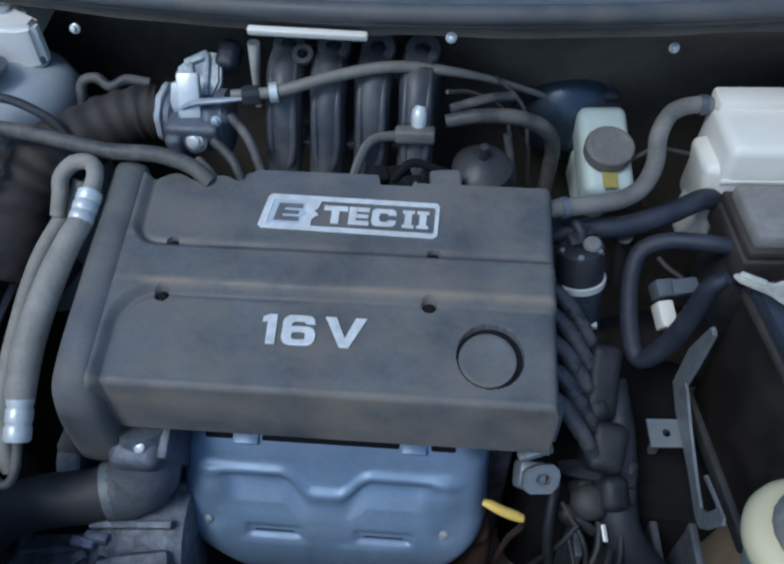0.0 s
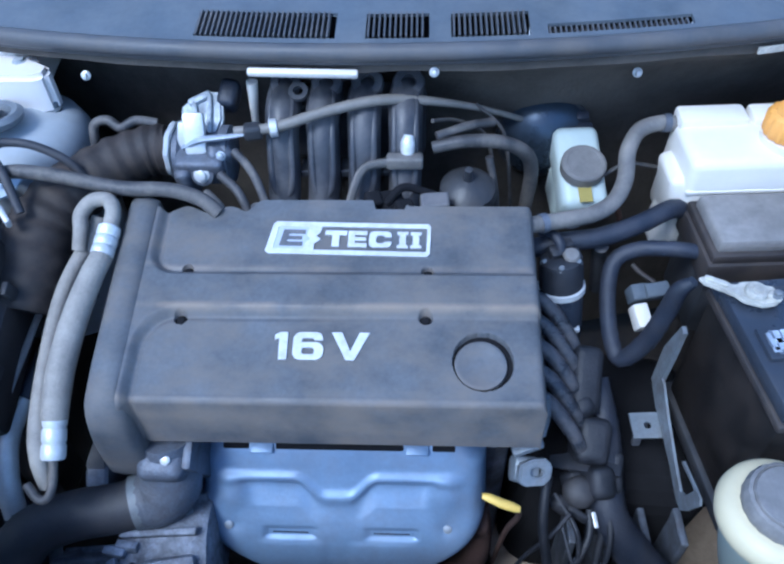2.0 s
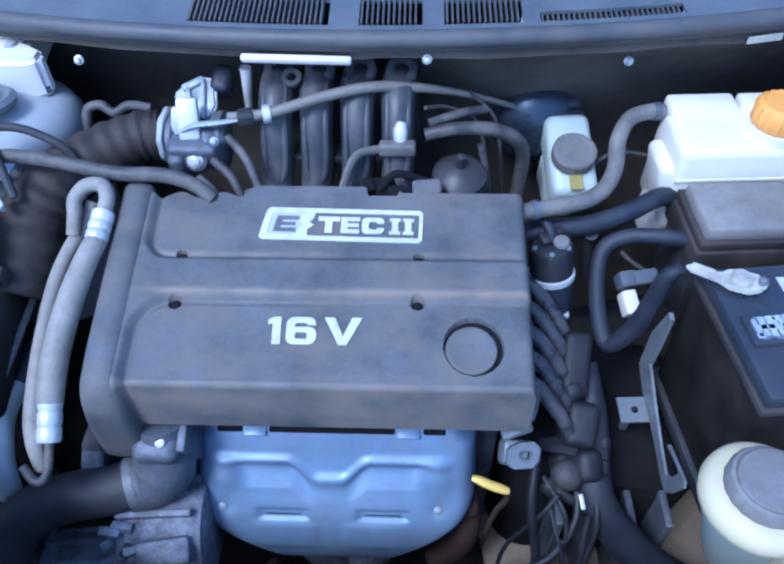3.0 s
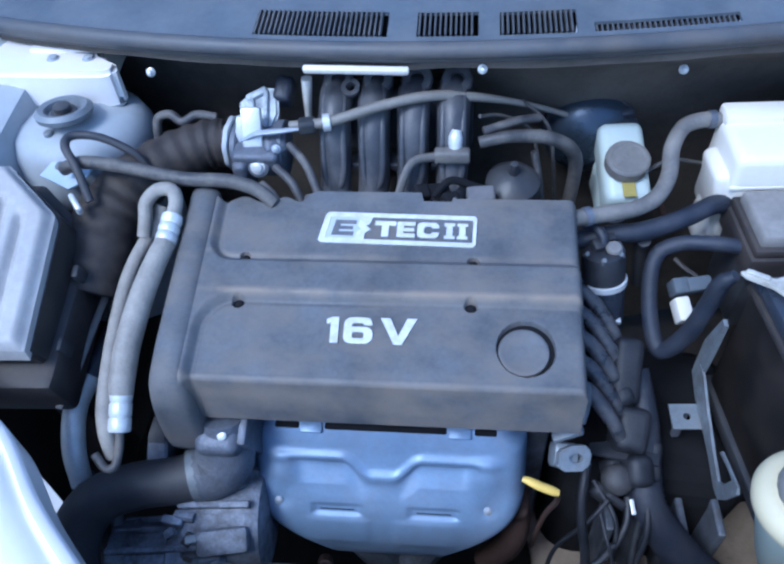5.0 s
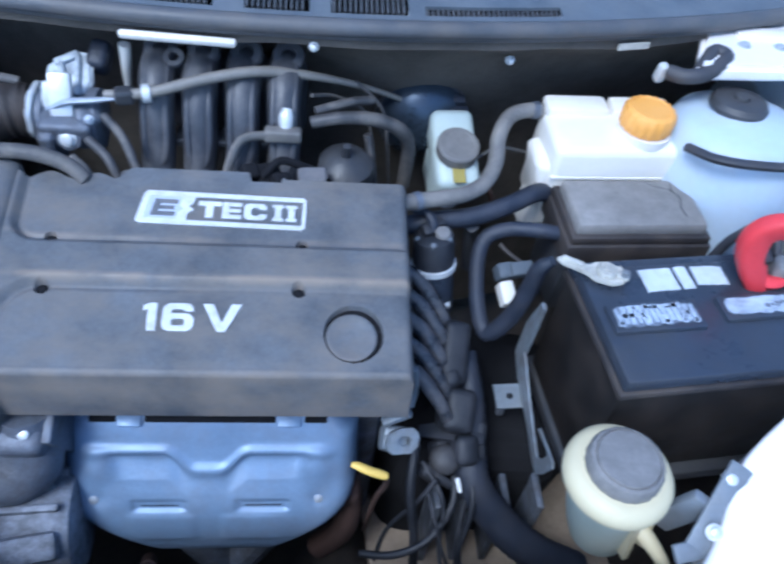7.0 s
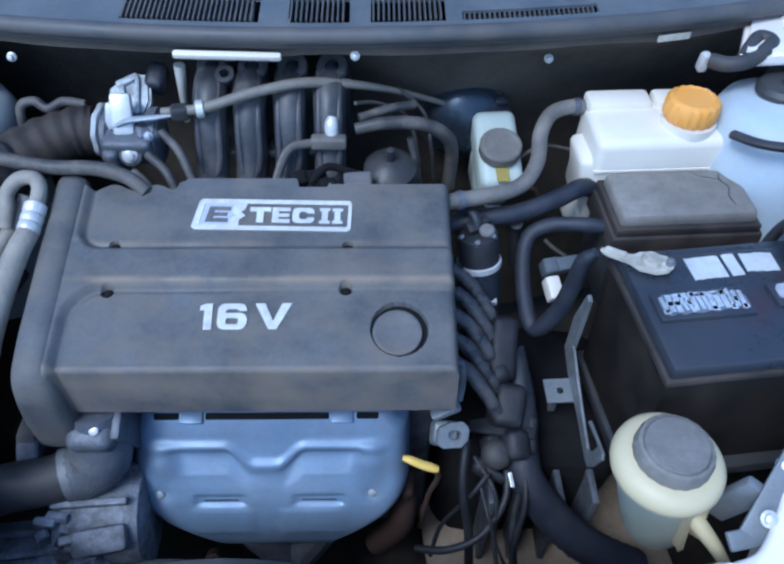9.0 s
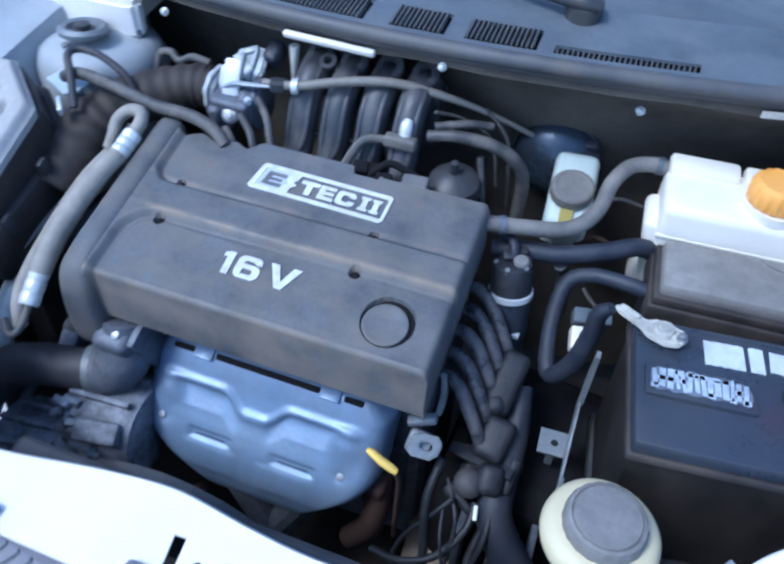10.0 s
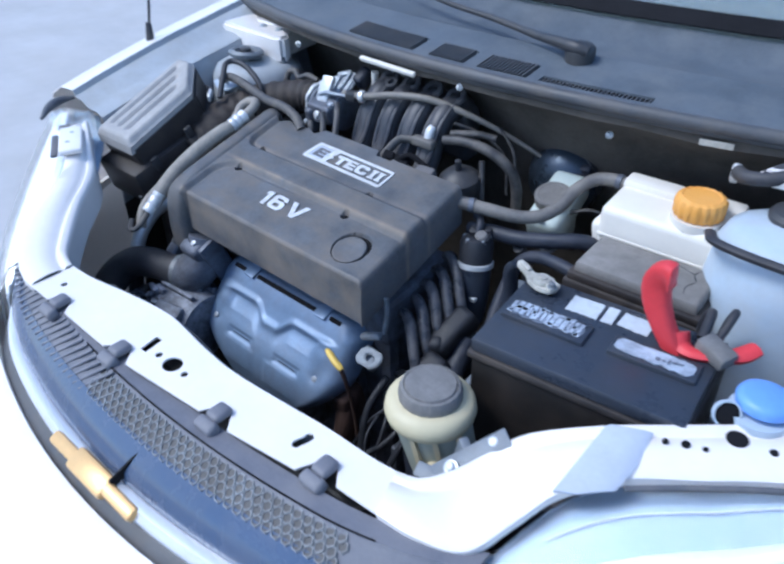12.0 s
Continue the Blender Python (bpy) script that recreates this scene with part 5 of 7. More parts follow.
box(bm, (0.098, 0.265, 0.80), (0.035, 0.022, 0.02), 0.004, (15, 0, 5))
part("fuel_rail_end", bm, M["grey_plastic"], intake)

throttle = thing("throttle_valve", (-0.18, 0.34, 0.79), "cast aluminium throttle housing with lever and bolts", "throttle")
bm = bmesh.new()
lathe(bm, [(0.036, 0), (0.036, 0.006), (0.031, 0.010), (0.030, 0.05), (0.036, 0.055), (0.036, 0.066), (0.028, 0.068)], pose(-0.220, 0.335, 0.820, 0, 90, 0), 28)
for p, s, r in (((-0.186, 0.308, 0.822), (0.060, 0.030, 0.040), (15, 0, 0)), ((-0.165, 0.318, 0.835), (0.03, 0.03, 0.03), (30, 10, 20)), ((-0.205, 0.300, 0.806), (0.02, 0.03, 0.05), (10, 0, -10))):
    box(bm, p, s, 0.007, r, 3)
lathe(bm, [(0.014, 0), (0.014, 0.010), (0.009, 0.012)], pose(-0.183, 0.300, 0.818, 65, 0, 0), 16)
housing = part("housing", bm, M["cast"], throttle, "dirty grey casting", 40)
bm = bmesh.new()
lathe(bm, [(0.024, 0), (0.034, 0), (0.036, 0.002), (0.034, 0.006), (0.024, 0.006)], pose(-0.226, 0.334, 0.828, 0, 90, -6), 36, 9, 0.05, True)
part("flange", bm, M["bright"], throttle, "thin bright flange", 40)
bm = bmesh.new()
LEAN = pose(-0.203, 0.366, 0.860, 32, 0, 0)
plate(bm, [(0.001, -0.0237), (0.0103, -0.0486), (0.0314, -0.0388), (0.040, -0.010), (0.036, 0.026), (0.0176, 0.0275), (-0.0055, 0.0142), (-0.0155, 0.0042)], [], 0.004, 0.012)
bmesh.ops.bevel(bm, geom=[e for e in bm.edges if e.is_manifold and e.calc_face_angle(0) > 0.6], offset=0.003, segments=2, affect="EDGES")
for x, s0, w, turn in ((0.008, -0.012, 0.007, 12), (0.024, -0.004, 0.006, 4)):
    box(bm, (x, s0, 0.006), (w, 0.052, 0.008), 0.0025, (0, 0, turn))
box(bm, (0.010, 0.016, 0.006), (0.030, 0.010, 0.008), 0.003, (0, 0, 28))
box(bm, (0.012, -0.056, 0.004), (0.034, 0.026, 0.014), 0.005, (10, 0, 8))
box(bm, (-0.012, -0.046, 0.002), (0.014, 0.040, 0.010), 0.004, (0, 0, -18))
bm.transform(LEAN)
part("bracket", bm, M["throttle_alu"], throttle, "bright cast bracket with ribs", 40)
bm = bmesh.new()
box(bm, (-0.190, 0.322, 0.860), (0.026, 0.012, 0.050), 0.004, (-32, 0, 4), 2)
box(bm, (-0.206, 0.326, 0.852), (0.014, 0.014, 0.040), 0.004, (-20, 6, -12), 2)
part("stop_plate", bm, M["bright"], throttle, "bright cast stop plate", 40)
bm = bmesh.new()
box(bm, (-0.160, 0.392, 0.868), (0.024, 0.036, 0.030), 0.007, (32, 8, -6), 3)
part("idle_motor", bm, M["conduit"], throttle, "dark motor on top", 40)
bolt(throttle, (-0.183, 0.290, 0.8225), 0.0065, 0.006, (65, 0, 0), M["bright"])
bolt(throttle, (-0.214, 0.290, 0.80), 0.005, 0.007, (65, 0, 0), M["alu"])
bolt(throttle, (-0.158, 0.302, 0.842), 0.004, 0.006, (65, 0, 0), M["alu"])
bm = bmesh.new()
tube(bm, [(-0.205, 0.315, 0.845), (-0.18, 0.312, 0.858), (-0.15, 0.312, 0.862), (-0.125, 0.315, 0.864)], [0.006, 0.007, 0.006, 0.004], 8, flat=0.6)
part("lever", bm, M["alu"], throttle, "", 60)
bm = bmesh.new()
for a, b in (((-0.155, 0.275, 0.835), (-0.115, 0.232, 0.80)), ((-0.172, 0.26, 0.82), (-0.14, 0.222, 0.79)), ((-0.140, 0.30, 0.85), (-0.10, 0.25, 0.81))):
    tube(bm, [a, (Vector(a) + Vector(b)) / 2 + Vector((0.004, 0, 0.008)), b], 0.0055, 8)
part("vacuum_pipe", bm, M["hose"], throttle, "thin grey vacuum pipes", 60)
bm = bmesh.new()
box(bm, (-0.105, 0.24, 0.805), (0.022, 0.02, 0.028), 0.005, (20, 0, 15))
box(bm, (-0.128, 0.228, 0.80), (0.016, 0.016, 0.02), 0.004, (20, 0, -15))
part("plug", bm, M["hose"], throttle)

cable = thing("throttle_cable", (0, 0.33, 0.86), "dusty grey throttle cable running over the intake runners", "cable")
bm = bmesh.new()
tube(bm, [(-0.14, 0.318, 0.866), (-0.091, 0.319, 0.871), (-0.03, 0.332, 0.884), (0.03, 0.352, 0.886), (0.083, 0.370, 0.874), (0.14, 0.395, 0.85), (0.20, 0.425, 0.815), (0.25, 0.45, 0.78)], [0.0055, 0.0065, 0.0065, 0.0065, 0.0060, 0.0045, 0.004, 0.004], 10)
part("outer_sheath", bm, M["cream_sleeve"], cable, "", 60)
bm = bmesh.new()
lathe(bm, [(0.009, 0), (0.011, 0.001), (0.011, 0.009), (0.009, 0.010)], pose(-0.098, 0.318, 0.870, 0, 90, 12), 14)
part("clamp", bm, M["bright"], cable, "bright metal clamp", 40)
bm = bmesh.new()
box(bm, (-0.118, 0.318, 0.866), (0.022, 0.018, 0.018), 0.004, (0, 0, 12))
part("adjuster", bm, M["plastic"], cable)

duct = thing("intake_duct", (-0.31, 0.28, 0.76), "dusty black corrugated intake duct to the air filter box", "duct")
bm = bmesh.new()
tube(bm, [(-0.232, 0.336, 0.828), (-0.262, 0.330, 0.826), (-0.30, 0.312, 0.818), (-0.345, 0.275, 0.805), (-0.368, 0.232, 0.788), (-0.372, 0.18, 0.765), (-0.378, 0.14, 0.74)], [0.030, 0.031, 0.033, 0.036, 0.041, 0.044, 0.045], 20, 8, 0.07, 2)
part("bellows", bm, M["brown"], duct, "", 30)
bm = bmesh.new()
tube(bm, [(-0.325, 0.335, 0.83), (-0.322, 0.345, 0.856), (-0.305, 0.348, 0.862), (-0.288, 0.342, 0.855), (-0.270, 0.350, 0.86), (-0.245, 0.352, 0.855)], 0.006, 8)
part("breather_pipe", bm, M["hose"], duct, "thin grey breather pipe", 60)

breather = thing("breather_hose", (-0.25, 0.24, 0.83), "dusty grey rubber hose behind the engine cover", "hose", "rubber hoses")
bm = bmesh.new()
tube(bm, [(-0.415, 0.250, 0.848), (-0.387, 0.248, 0.860), (-0.350, 0.245, 0.860), (-0.320, 0.240, 0.858), (-0.256, 0.227, 0.854), (-0.20, 0.226, 0.852), (-0.165, 0.222, 0.842), (-0.145, 0.214, 0.828)], 0.0084, 12)
part("hose", bm, M["hose"], breather, "", 60)

rod = thing("pale_strip", (-0.06, 0.366, 0.90), "pale cream strip clipped below the cowl edge", "strip")
bm = bmesh.new()
box(bm, (-0.055, 0.345, 0.9265), (0.128, 0.009, 0.009), 0.003, (20, 1.5, 0))
part("strip", bm, M["tank"], rod, "", 40)
peg = thing("white_peg", (-0.137, 0.40, 0.80), "pale plastic pipe stub standing behind the throttle body", "pipe")
bm = bmesh.new()
tube(bm, [(-0.136, 0.398, 0.800), (-0.134, 0.396, 0.835), (-0.130, 0.392, 0.866), (-0.128, 0.391, 0.888)], [0.0045, 0.0050, 0.0065, 0.0072], 12)
part("stub", bm, M["tank"], peg, "", 60)
slip = thing("paper_label", (0.497, 0.407, 0.92), "small pale paper label on the firewall insulation", "label")
bm = bmesh.new()
box(bm, (0.497, 0.4040, 0.921), (0.045, 0.003, 0.009), 0.001, (0, 0, 13))
part("slip", bm, M["clamp"], slip)
screw = thing("trim_screw", (0.096, 0.354, 0.92), "pale screw holding the firewall insulation", "screw", "screws in the insulation")
bm = bmesh.new()
lathe(bm, [(0.0058, 0), (0.0058, 0.003), (0.004, 0.004), (0.003, 0.008), (0.0, 0.009)], pose(0.096, 0.356, 0.921, 70, 0, 0), 14)
part("screw_head", bm, M["bright"], screw, "", 40)
copy_thing(screw, pose(0.343, 0.402, 0.890))
copy_thing(screw, pose(-0.33, 0.384, 0.90))

ball = thing("vacuum_valve", (0.14, 0.31, 0.76), "round dark plastic vacuum valve with short hoses", "valve")
bm = bmesh.new()
lathe(bm, [(0.012, -0.035), (0.028, -0.02), (0.036, 0.0), (0.034, 0.018), (0.020, 0.030), (0.006, 0.033), (0.005, 0.05), (0, 0.051)], pose(0.139, 0.308, 0.775, 10, 0, 0), 24)
part("valve_body", bm, M["plastic"], ball, "", 40)
bm = bmesh.new()
tube(bm, [(0.095, 0.318, 0.842), (0.13, 0.322, 0.848), (0.175, 0.330, 0.842), (0.208, 0.340, 0.82), (0.222, 0.35, 0.785), (0.222, 0.355, 0.72)], [0.0075, 0.008, 0.0088, 0.0092, 0.0092, 0.0092], 12)
part("hose", bm, M["hose"], ball, "grey rubber hose", 60)
bm = bmesh.new()
tube(bm, [(0.10, 0.33, 0.85), (0.14, 0.345, 0.855), (0.17, 0.36, 0.85)], 0.006, 8)
tube(bm, [(0.165, 0.33, 0.82), (0.175, 0.32, 0.77), (0.182, 0.31, 0.70)], 0.005, 8)
part("thin_pipe", bm, M["hose"], ball, "", 60)

pipes = thing("brake_pipes", (0.20, 0.39, 0.80), "thin dusty brake and vacuum pipes in front of the firewall", "pipes")
for pts, r in (([(0.095, 0.345, 0.862), (0.125, 0.375, 0.842), (0.165, 0.395, 0.805), (0.182, 0.385, 0.74)], 0.0026),
               ([(0.205, 0.372, 0.70), (0.198, 0.38, 0.76), (0.186, 0.392, 0.815), (0.150, 0.40, 0.85)], 0.0026), ([(0.315, 0.36, 0.765), (0.35, 0.375, 0.775), (0.395, 0.38, 0.765)], 0.003)):
    bm = bmesh.new()
    tube(bm, pts, r, 8)
    part("pipe", bm, M["hose"], pipes, "", 60)

# ---- brake parts ----
booster = thing("brake_booster", (0.255, 0.47, 0.65), "black round brake booster in front of the firewall", "brake booster")
bm = bmesh.new()
lathe(bm, [(0.02, -0.03), (0.035, -0.022), (0.052, -0.013), (0.060, 0.0), (0.063, 0.012), (0.063, 0.025), (0.060, 0.04), (0.058, 0.08)], pose(0.250, 0.440, 0.765, -90, 0, 0), 40)
part("drum", bm, M["booster"], booster, "", 40)
bm = bmesh.new()
lathe(bm, [(0.061, 0.010), (0.066, 0.011), (0.066, 0.020), (0.061, 0.021)], pose(0.250, 0.440, 0.765, -90, 0, 0), 40, ring=True)
part("crimp_ring", bm, M["plastic"], booster, "", 40)
reservoir = thing("brake_fluid_reservoir", (0.285, 0.365, 0.70), "milky brake fluid reservoir with a grey screw cap", "fluid reservoir")
bm = bmesh.new()
box(bm, (0.2875, 0.375, 0.760), (0.060, 0.118, 0.050), 0.012, (24, 0, 4), 3)
box(bm, (0.283, 0.380, 0.720), (0.05, 0.07, 0.05), 0.008, (8, 0, 4), 3)
part("tank", bm, M["milky_green"], reservoir, "milky greenish plastic tank", 40)
bm = bmesh.new()
box(bm, (0.281, 0.428, 0.790), (0.060, 0.016, 0.018), 0.004, (24, 0, 4))
box(bm, (0.268, 0.440, 0.797), (0.016, 0.016, 0.022), 0.004, (24, 0, 4))
box(bm, (0.296, 0.442, 0.799), (0.018, 0.014, 0.024), 0.004, (24, 0, 4))
part("rim", bm, M["conduit"], reservoir, "", 40)
bm = bmesh.new()
lathe(bm, [(0.0272, 0.0), (0.0288, 0.002), (0.0288, 0.016), (0.0265, 0.0185), (0.022, 0.019), (0.021, 0.018), (0, 0.018)], pose(0.288, 0.357, 0.778, 16, 0, 0), 36, 18, 0.02)
part("cap", bm, M["cap"], reservoir, "grey screw cap", 35)
bm = bmesh.new()
box(bm, (0.2895, 0.3215, 0.7680), (0.017, 0.022, 0.0016), 0.0006, (24, 0, 4))
part("warning_mark", bm, M["olive"], reservoir, "small yellow mark")
bm = bmesh.new()
lathe(bm, [(0.017, -0.07), (0.018, -0.004), (0.0165, 0.0), (0.012, 0.001), (0.011, -0.002), (0, -0.002)], pose(0.289, 0.352, 0.699, 82, 0, 4), 24)
part("master_cylinder", bm, M["casting"], reservoir, "aluminium master cylinder", 40)
bm = bmesh.new()
box(bm, (0.318, 0.366, 0.706), (0.030, 0.020, 0.016), 0.004, (10, 0, 25))
tube(bm, [(0.330, 0.37, 0.706), (0.350, 0.372, 0.70), (0.362, 0.375, 0.67)], 0.0045, 8)
part("fluid_pipe", bm, M["rust"], reservoir, "brownish pipe and fitting", 50)

# ---- coolant tank and hoses ----
tank = thing("coolant_tank", (0.49, 0.34, 0.70), "white milky plastic coolant expansion tank with orange cap", "coolant tank")
bm = bmesh.new()
box(bm, (0.493, 0.345, 0.775), (0.196, 0.096, 0.136), 0.012, (3, 0, 3), 3)
box(bm, (0.407, 0.332, 0.755), (0.036, 0.066, 0.11), 0.010, (0, -10, 3), 3)
box(bm, (0.416, 0.334, 0.725), (0.050, 0.066, 0.10), 0.014, (0, 10, 3), 3)
box(bm, (0.437, 0.376, 0.845), (0.084, 0.034, 0.018), 0.006, (3, 0, 3), 2)
box(bm, (0.524, 0.380, 0.845), (0.082, 0.034, 0.018), 0.006, (3, 0, 3), 2)
part("tank_body", bm, M["tank"], tank, "", 40)
bm = bmesh.new()
box(bm, (0.493, 0.2965, 0.795), (0.19, 0.004, 0.006), 0.0015, (3, 0, 3))
part("seam", bm, M["tank"], tank)
bm = bmesh.new()
lathe(bm, [(0.034, 0), (0.034, 0.012)], pose(0.517, 0.332, 0.838), 32)
part("neck", bm, M["tank"], tank, "", 40)
bm = bmesh.new()
lathe(bm, [(0.032, 0.0), (0.0335, 0.002), (0.034, 0.020), (0.0315, 0.025), (0.026, 0.0275), (0.025, 0.0262), (0, 0.0262)], pose(0.517, 0.335, 0.851), 72, 18, 0.05)
part("cap", bm, M["orange"], tank, "orange ribbed screw cap", 35)
hose = thing("coolant_hose", (0.30, 0.29, 0.78), "dusty grey rubber hose from coolant tank to engine", "hose", "rubber hoses")
bm = bmesh.new()
tube(bm, [(0.400, 0.376, 0.836), (0.375, 0.374, 0.838), (0.350, 0.364, 0.834), (0.334, 0.338, 0.822), (0.328, 0.305, 0.806), (0.312, 0.276, 0.796), (0.285, 0.254, 0.795), (0.25, 0.238, 0.800), (0.21, 0.224, 0.804), (0.19, 0.22, 0.804)], 0.0100, 14)
part("hose", bm, M["sleeve"], hose, "", 60)
for m in (pose(0.385, 0.375, 0.838, 0, 90, 0), pose(0.222, 0.228, 0.803, 0, 90, 20)):
    bm = bmesh.new()
    lathe(bm, [(0.0100, -0.004), (0.0116, -0.004), (0.0116, 0.004), (0.0100, 0.004)], m, 20, ring=True)
    part("hose_clamp", bm, M["cast"], hose, "", 40)
low_hose = thing("lower_hose", (0.30, 0.25, 0.74), "black rubber hose below the coolant hose", "hose", "rubber hoses")
bm = bmesh.new()
tube(bm, [(0.215, 0.236, 0.755), (0.25, 0.240, 0.762), (0.297, 0.246, 0.765), (0.345, 0.262, 0.772), (0.385, 0.285, 0.775), (0.41, 0.30, 0.76)], 0.012, 12)
part("hose", bm, M["conduit"], low_hose, "", 60)
bm = bmesh.new()
tube(bm, [(0.30, 0.246, 0.75), (0.305, 0.262, 0.72), (0.315, 0.27, 0.65)], 0.009, 10)
part("branch", bm, M["plastic"], low_hose, "", 60)

# ---- fuse box ----
fuse = thing("fuse_box", (0.495, 0.245, 0.66), "dark fuse box with a dusty grey lid beside the battery", "fuse box")
bm = bmesh.new()
box(bm, (0.497, 0.246, 0.792), (0.170, 0.086, 0.018), 0.005, (0, 0, 3), 2, 0.97)
part("lid", bm, M["lid"], fuse, "dusty grey lid", 40)
bm = bmesh.new()
tube(bm, [(0.556, 0.284, 0.8005), (0.552, 0.270, 0.8010), (0.559, 0.255, 0.8010), (0.554, 0.238, 0.8010), (0.557, 0.222, 0.8010)], [0.0005, 0.0009, 0.0006, 0.0008, 0.0004], 6)
tube(bm, [(0.520, 0.286, 0.8005), (0.530, 0.277, 0.8010), (0.552, 0.270, 0.8010)], 0.0005, 6)
part("crack", bm, M["soot"], fuse, "dark crack across the lid")
bm = bmesh.new()
box(bm, (0.497, 0.246, 0.779), (0.180, 0.098, 0.012), 0.003, (0, 0, 3))
part("lid_rim", bm, M["airside"], fuse, "", 40)
bm = bmesh.new()
box(bm, (0.497, 0.246, 0.757), (0.188, 0.106, 0.034), 0.004, (0, 0, 3))
part("base_rim", bm, M["airside"], fuse, "dusty dark rim", 40)
bm = bmesh.new()
box(bm, (0.497, 0.248, 0.70), (0.175, 0.096, 0.10), 0.004, (0, 0, 3))
part("base", bm, M["plastic"], fuse, "", 40)

# ---- battery ----
BAT = pose(0.526, 0.071, 0.0, 0, 0, 6.5)


def bat(x, y, z):
    return tuple(BAT @ Vector((x, y, z)))


battery = thing("car_battery", bat(0, 0, 0.61), "black car battery with foil labels on a metal tray", "battery")
TURN_B = 6.5
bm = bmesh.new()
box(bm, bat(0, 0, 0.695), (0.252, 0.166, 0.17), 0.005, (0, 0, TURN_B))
part("case", bm, M["case"], battery, "dusty black case, darkened for shade", 40)
bm = bmesh.new()
box(bm, bat(-0.003, 0, 0.783), (0.254, 0.174, 0.010), 0.003, (0, 0, TURN_B))
part("lid_ledge", bm, M["airside"], battery, "dusty ledge of the lid", 40)
# lid in the lighter bluish black, with sky sheen in its colour
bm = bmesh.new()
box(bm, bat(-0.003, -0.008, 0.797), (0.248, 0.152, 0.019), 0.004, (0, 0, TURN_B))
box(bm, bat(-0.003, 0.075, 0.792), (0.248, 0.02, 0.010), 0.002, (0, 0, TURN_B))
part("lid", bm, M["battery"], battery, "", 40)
STICKERS = ((0.461, 0.058, 0.094, 0.030, 6, 1), (0.482, 0.109, 0.039, 0.034, 7, 0), (0.513, 0.114, 0.014, 0.034, 7, 0), (0.544, 0.118, 0.037, 0.029, 3, 0), (0.587, 0.076, 0.088, 0.025, 7, 2))
for x, y, w, h, turn, lettered in STICKERS:
    rnd = random.Random(int(x * 1000))
    lift = 0.005 if y < 0.1 else 0.0
    if lift:
        bm = bmesh.new()
        box(bm, (x, y - 0.003, 0.8068), (w + 0.010, h + 0.008, 0.010), 0.002, (0, 0, turn))
        part("vent_cap", bm, M["battery"], battery, "raised black vent cover", 40)
    m = pose(x, y - lift * 0.6, 0.8074 + lift, 0, 0, turn)
    bm = bmesh.new()
    n = 18 if w > 0.05 else 8
    top = [(-w / 2 + w * k / n, h / 2 * rnd.uniform(0.72 if lettered else 0.88, 1) - (0.25 * h if lettered and k in (0, n) else 0)) for k in range(n + 1)]
    low = [(-w / 2 + w * k / n, -h / 2 * rnd.uniform(0.72 if lettered else 0.88, 1) + (0.25 * h if lettered and k in (0, n) else 0)) for k in range(n + 1)]
    plate(bm, low + top[::-1], [], 0.0006, 0.0012)
    bm.transform(m)
    lab = part("label", bm, M["ink"] if lettered == 1 else M["label_blue"] if lettered else M["label"], battery, "worn label with unreadable print" if lettered else "worn pale label")
    if lettered == 1:
        u = -w / 2 + 0.001
        while u < w / 2 - 0.004:
            ww = rnd.uniform(0.0030, 0.0062)
            bm = bmesh.new()
            box(bm, tuple(m @ Vector((u + ww / 2, rnd.uniform(-0.06, 0.06) * h, 0.0012))), (ww, h * rnd.uniform(0.62, 0.98), 0.0010), 0.0003, (0, 0, turn + rnd.uniform(-7, 7)), 1)
            box(bm, tuple(m @ Vector((u + ww / 2, rnd.choice((-0.34, 0.0, 0.34)) * h, 0.0012))), (ww + 0.003, h * 0.2, 0.0010), 0.0003, (0, 0, turn), 1)
            part("print_bar", bm, M["label_blue"], lab, "worn pale bar of print")
            u += ww + rnd.uniform(0.0010, 0.0024)
    elif lettered:
        bm = bmesh.new()
        for k in range(5):
            box(bm, tuple(m @ Vector(((0.05 + 0.07 * k) * w, rnd.uniform(-0.1, 0.1) * h, 0.0010))), (rnd.uniform(0.0025, 0.007), h * rnd.uniform(0.10, 0.32), 0.0006), 0.0, (0, 0, turn + rnd.uniform(-25, 25)))
        part("print", bm, M["ink"], lab, "plain dark bars of print")
bm = bmesh.new()
plate(bm, [(0.356, 0.137), (0.362, 0.126), (0.392, 0.108), (0.402, 0.096), (0.424, 0.088), (0.442, 0.092), (0.449, 0.104), (0.446, 0.122), (0.436, 0.124), (0.428, 0.131), (0.410, 0.130), (0.398, 0.124), (0.372, 0.141)], [], 0.8165, 0.007)
bmesh.ops.bevel(bm, geom=[e for e in bm.edges if e.is_manifold and e.calc_face_angle(0) > 0.5], offset=0.002, segments=2, affect="EDGES")
lathe(bm, [(0.014, 0), (0.0145, 0.004), (0.012, 0.008), (0.007, 0.0085), (0.006, 0.011), (0, 0.011)], pose(0.420, 0.110, 0.8155, 3, 4, 0), 20)
box(bm, (0.440, 0.101, 0.819), (0.018, 0.012, 0.008), 0.003, (0, 0, -35))
box(bm, (0.376, 0.128, 0.818), (0.030, 0.008, 0.005), 0.002, (0, 0, -28))
bm.transform(Matrix.Translation((0.416, 0.112, 0.8165)) @ Matrix.Scale(0.8, 4) @ Matrix.Translation((-0.416, -0.112, -0.8165)))
part("negative_clamp", bm, M["clamp"], battery, "pale lead terminal clamp", 40)
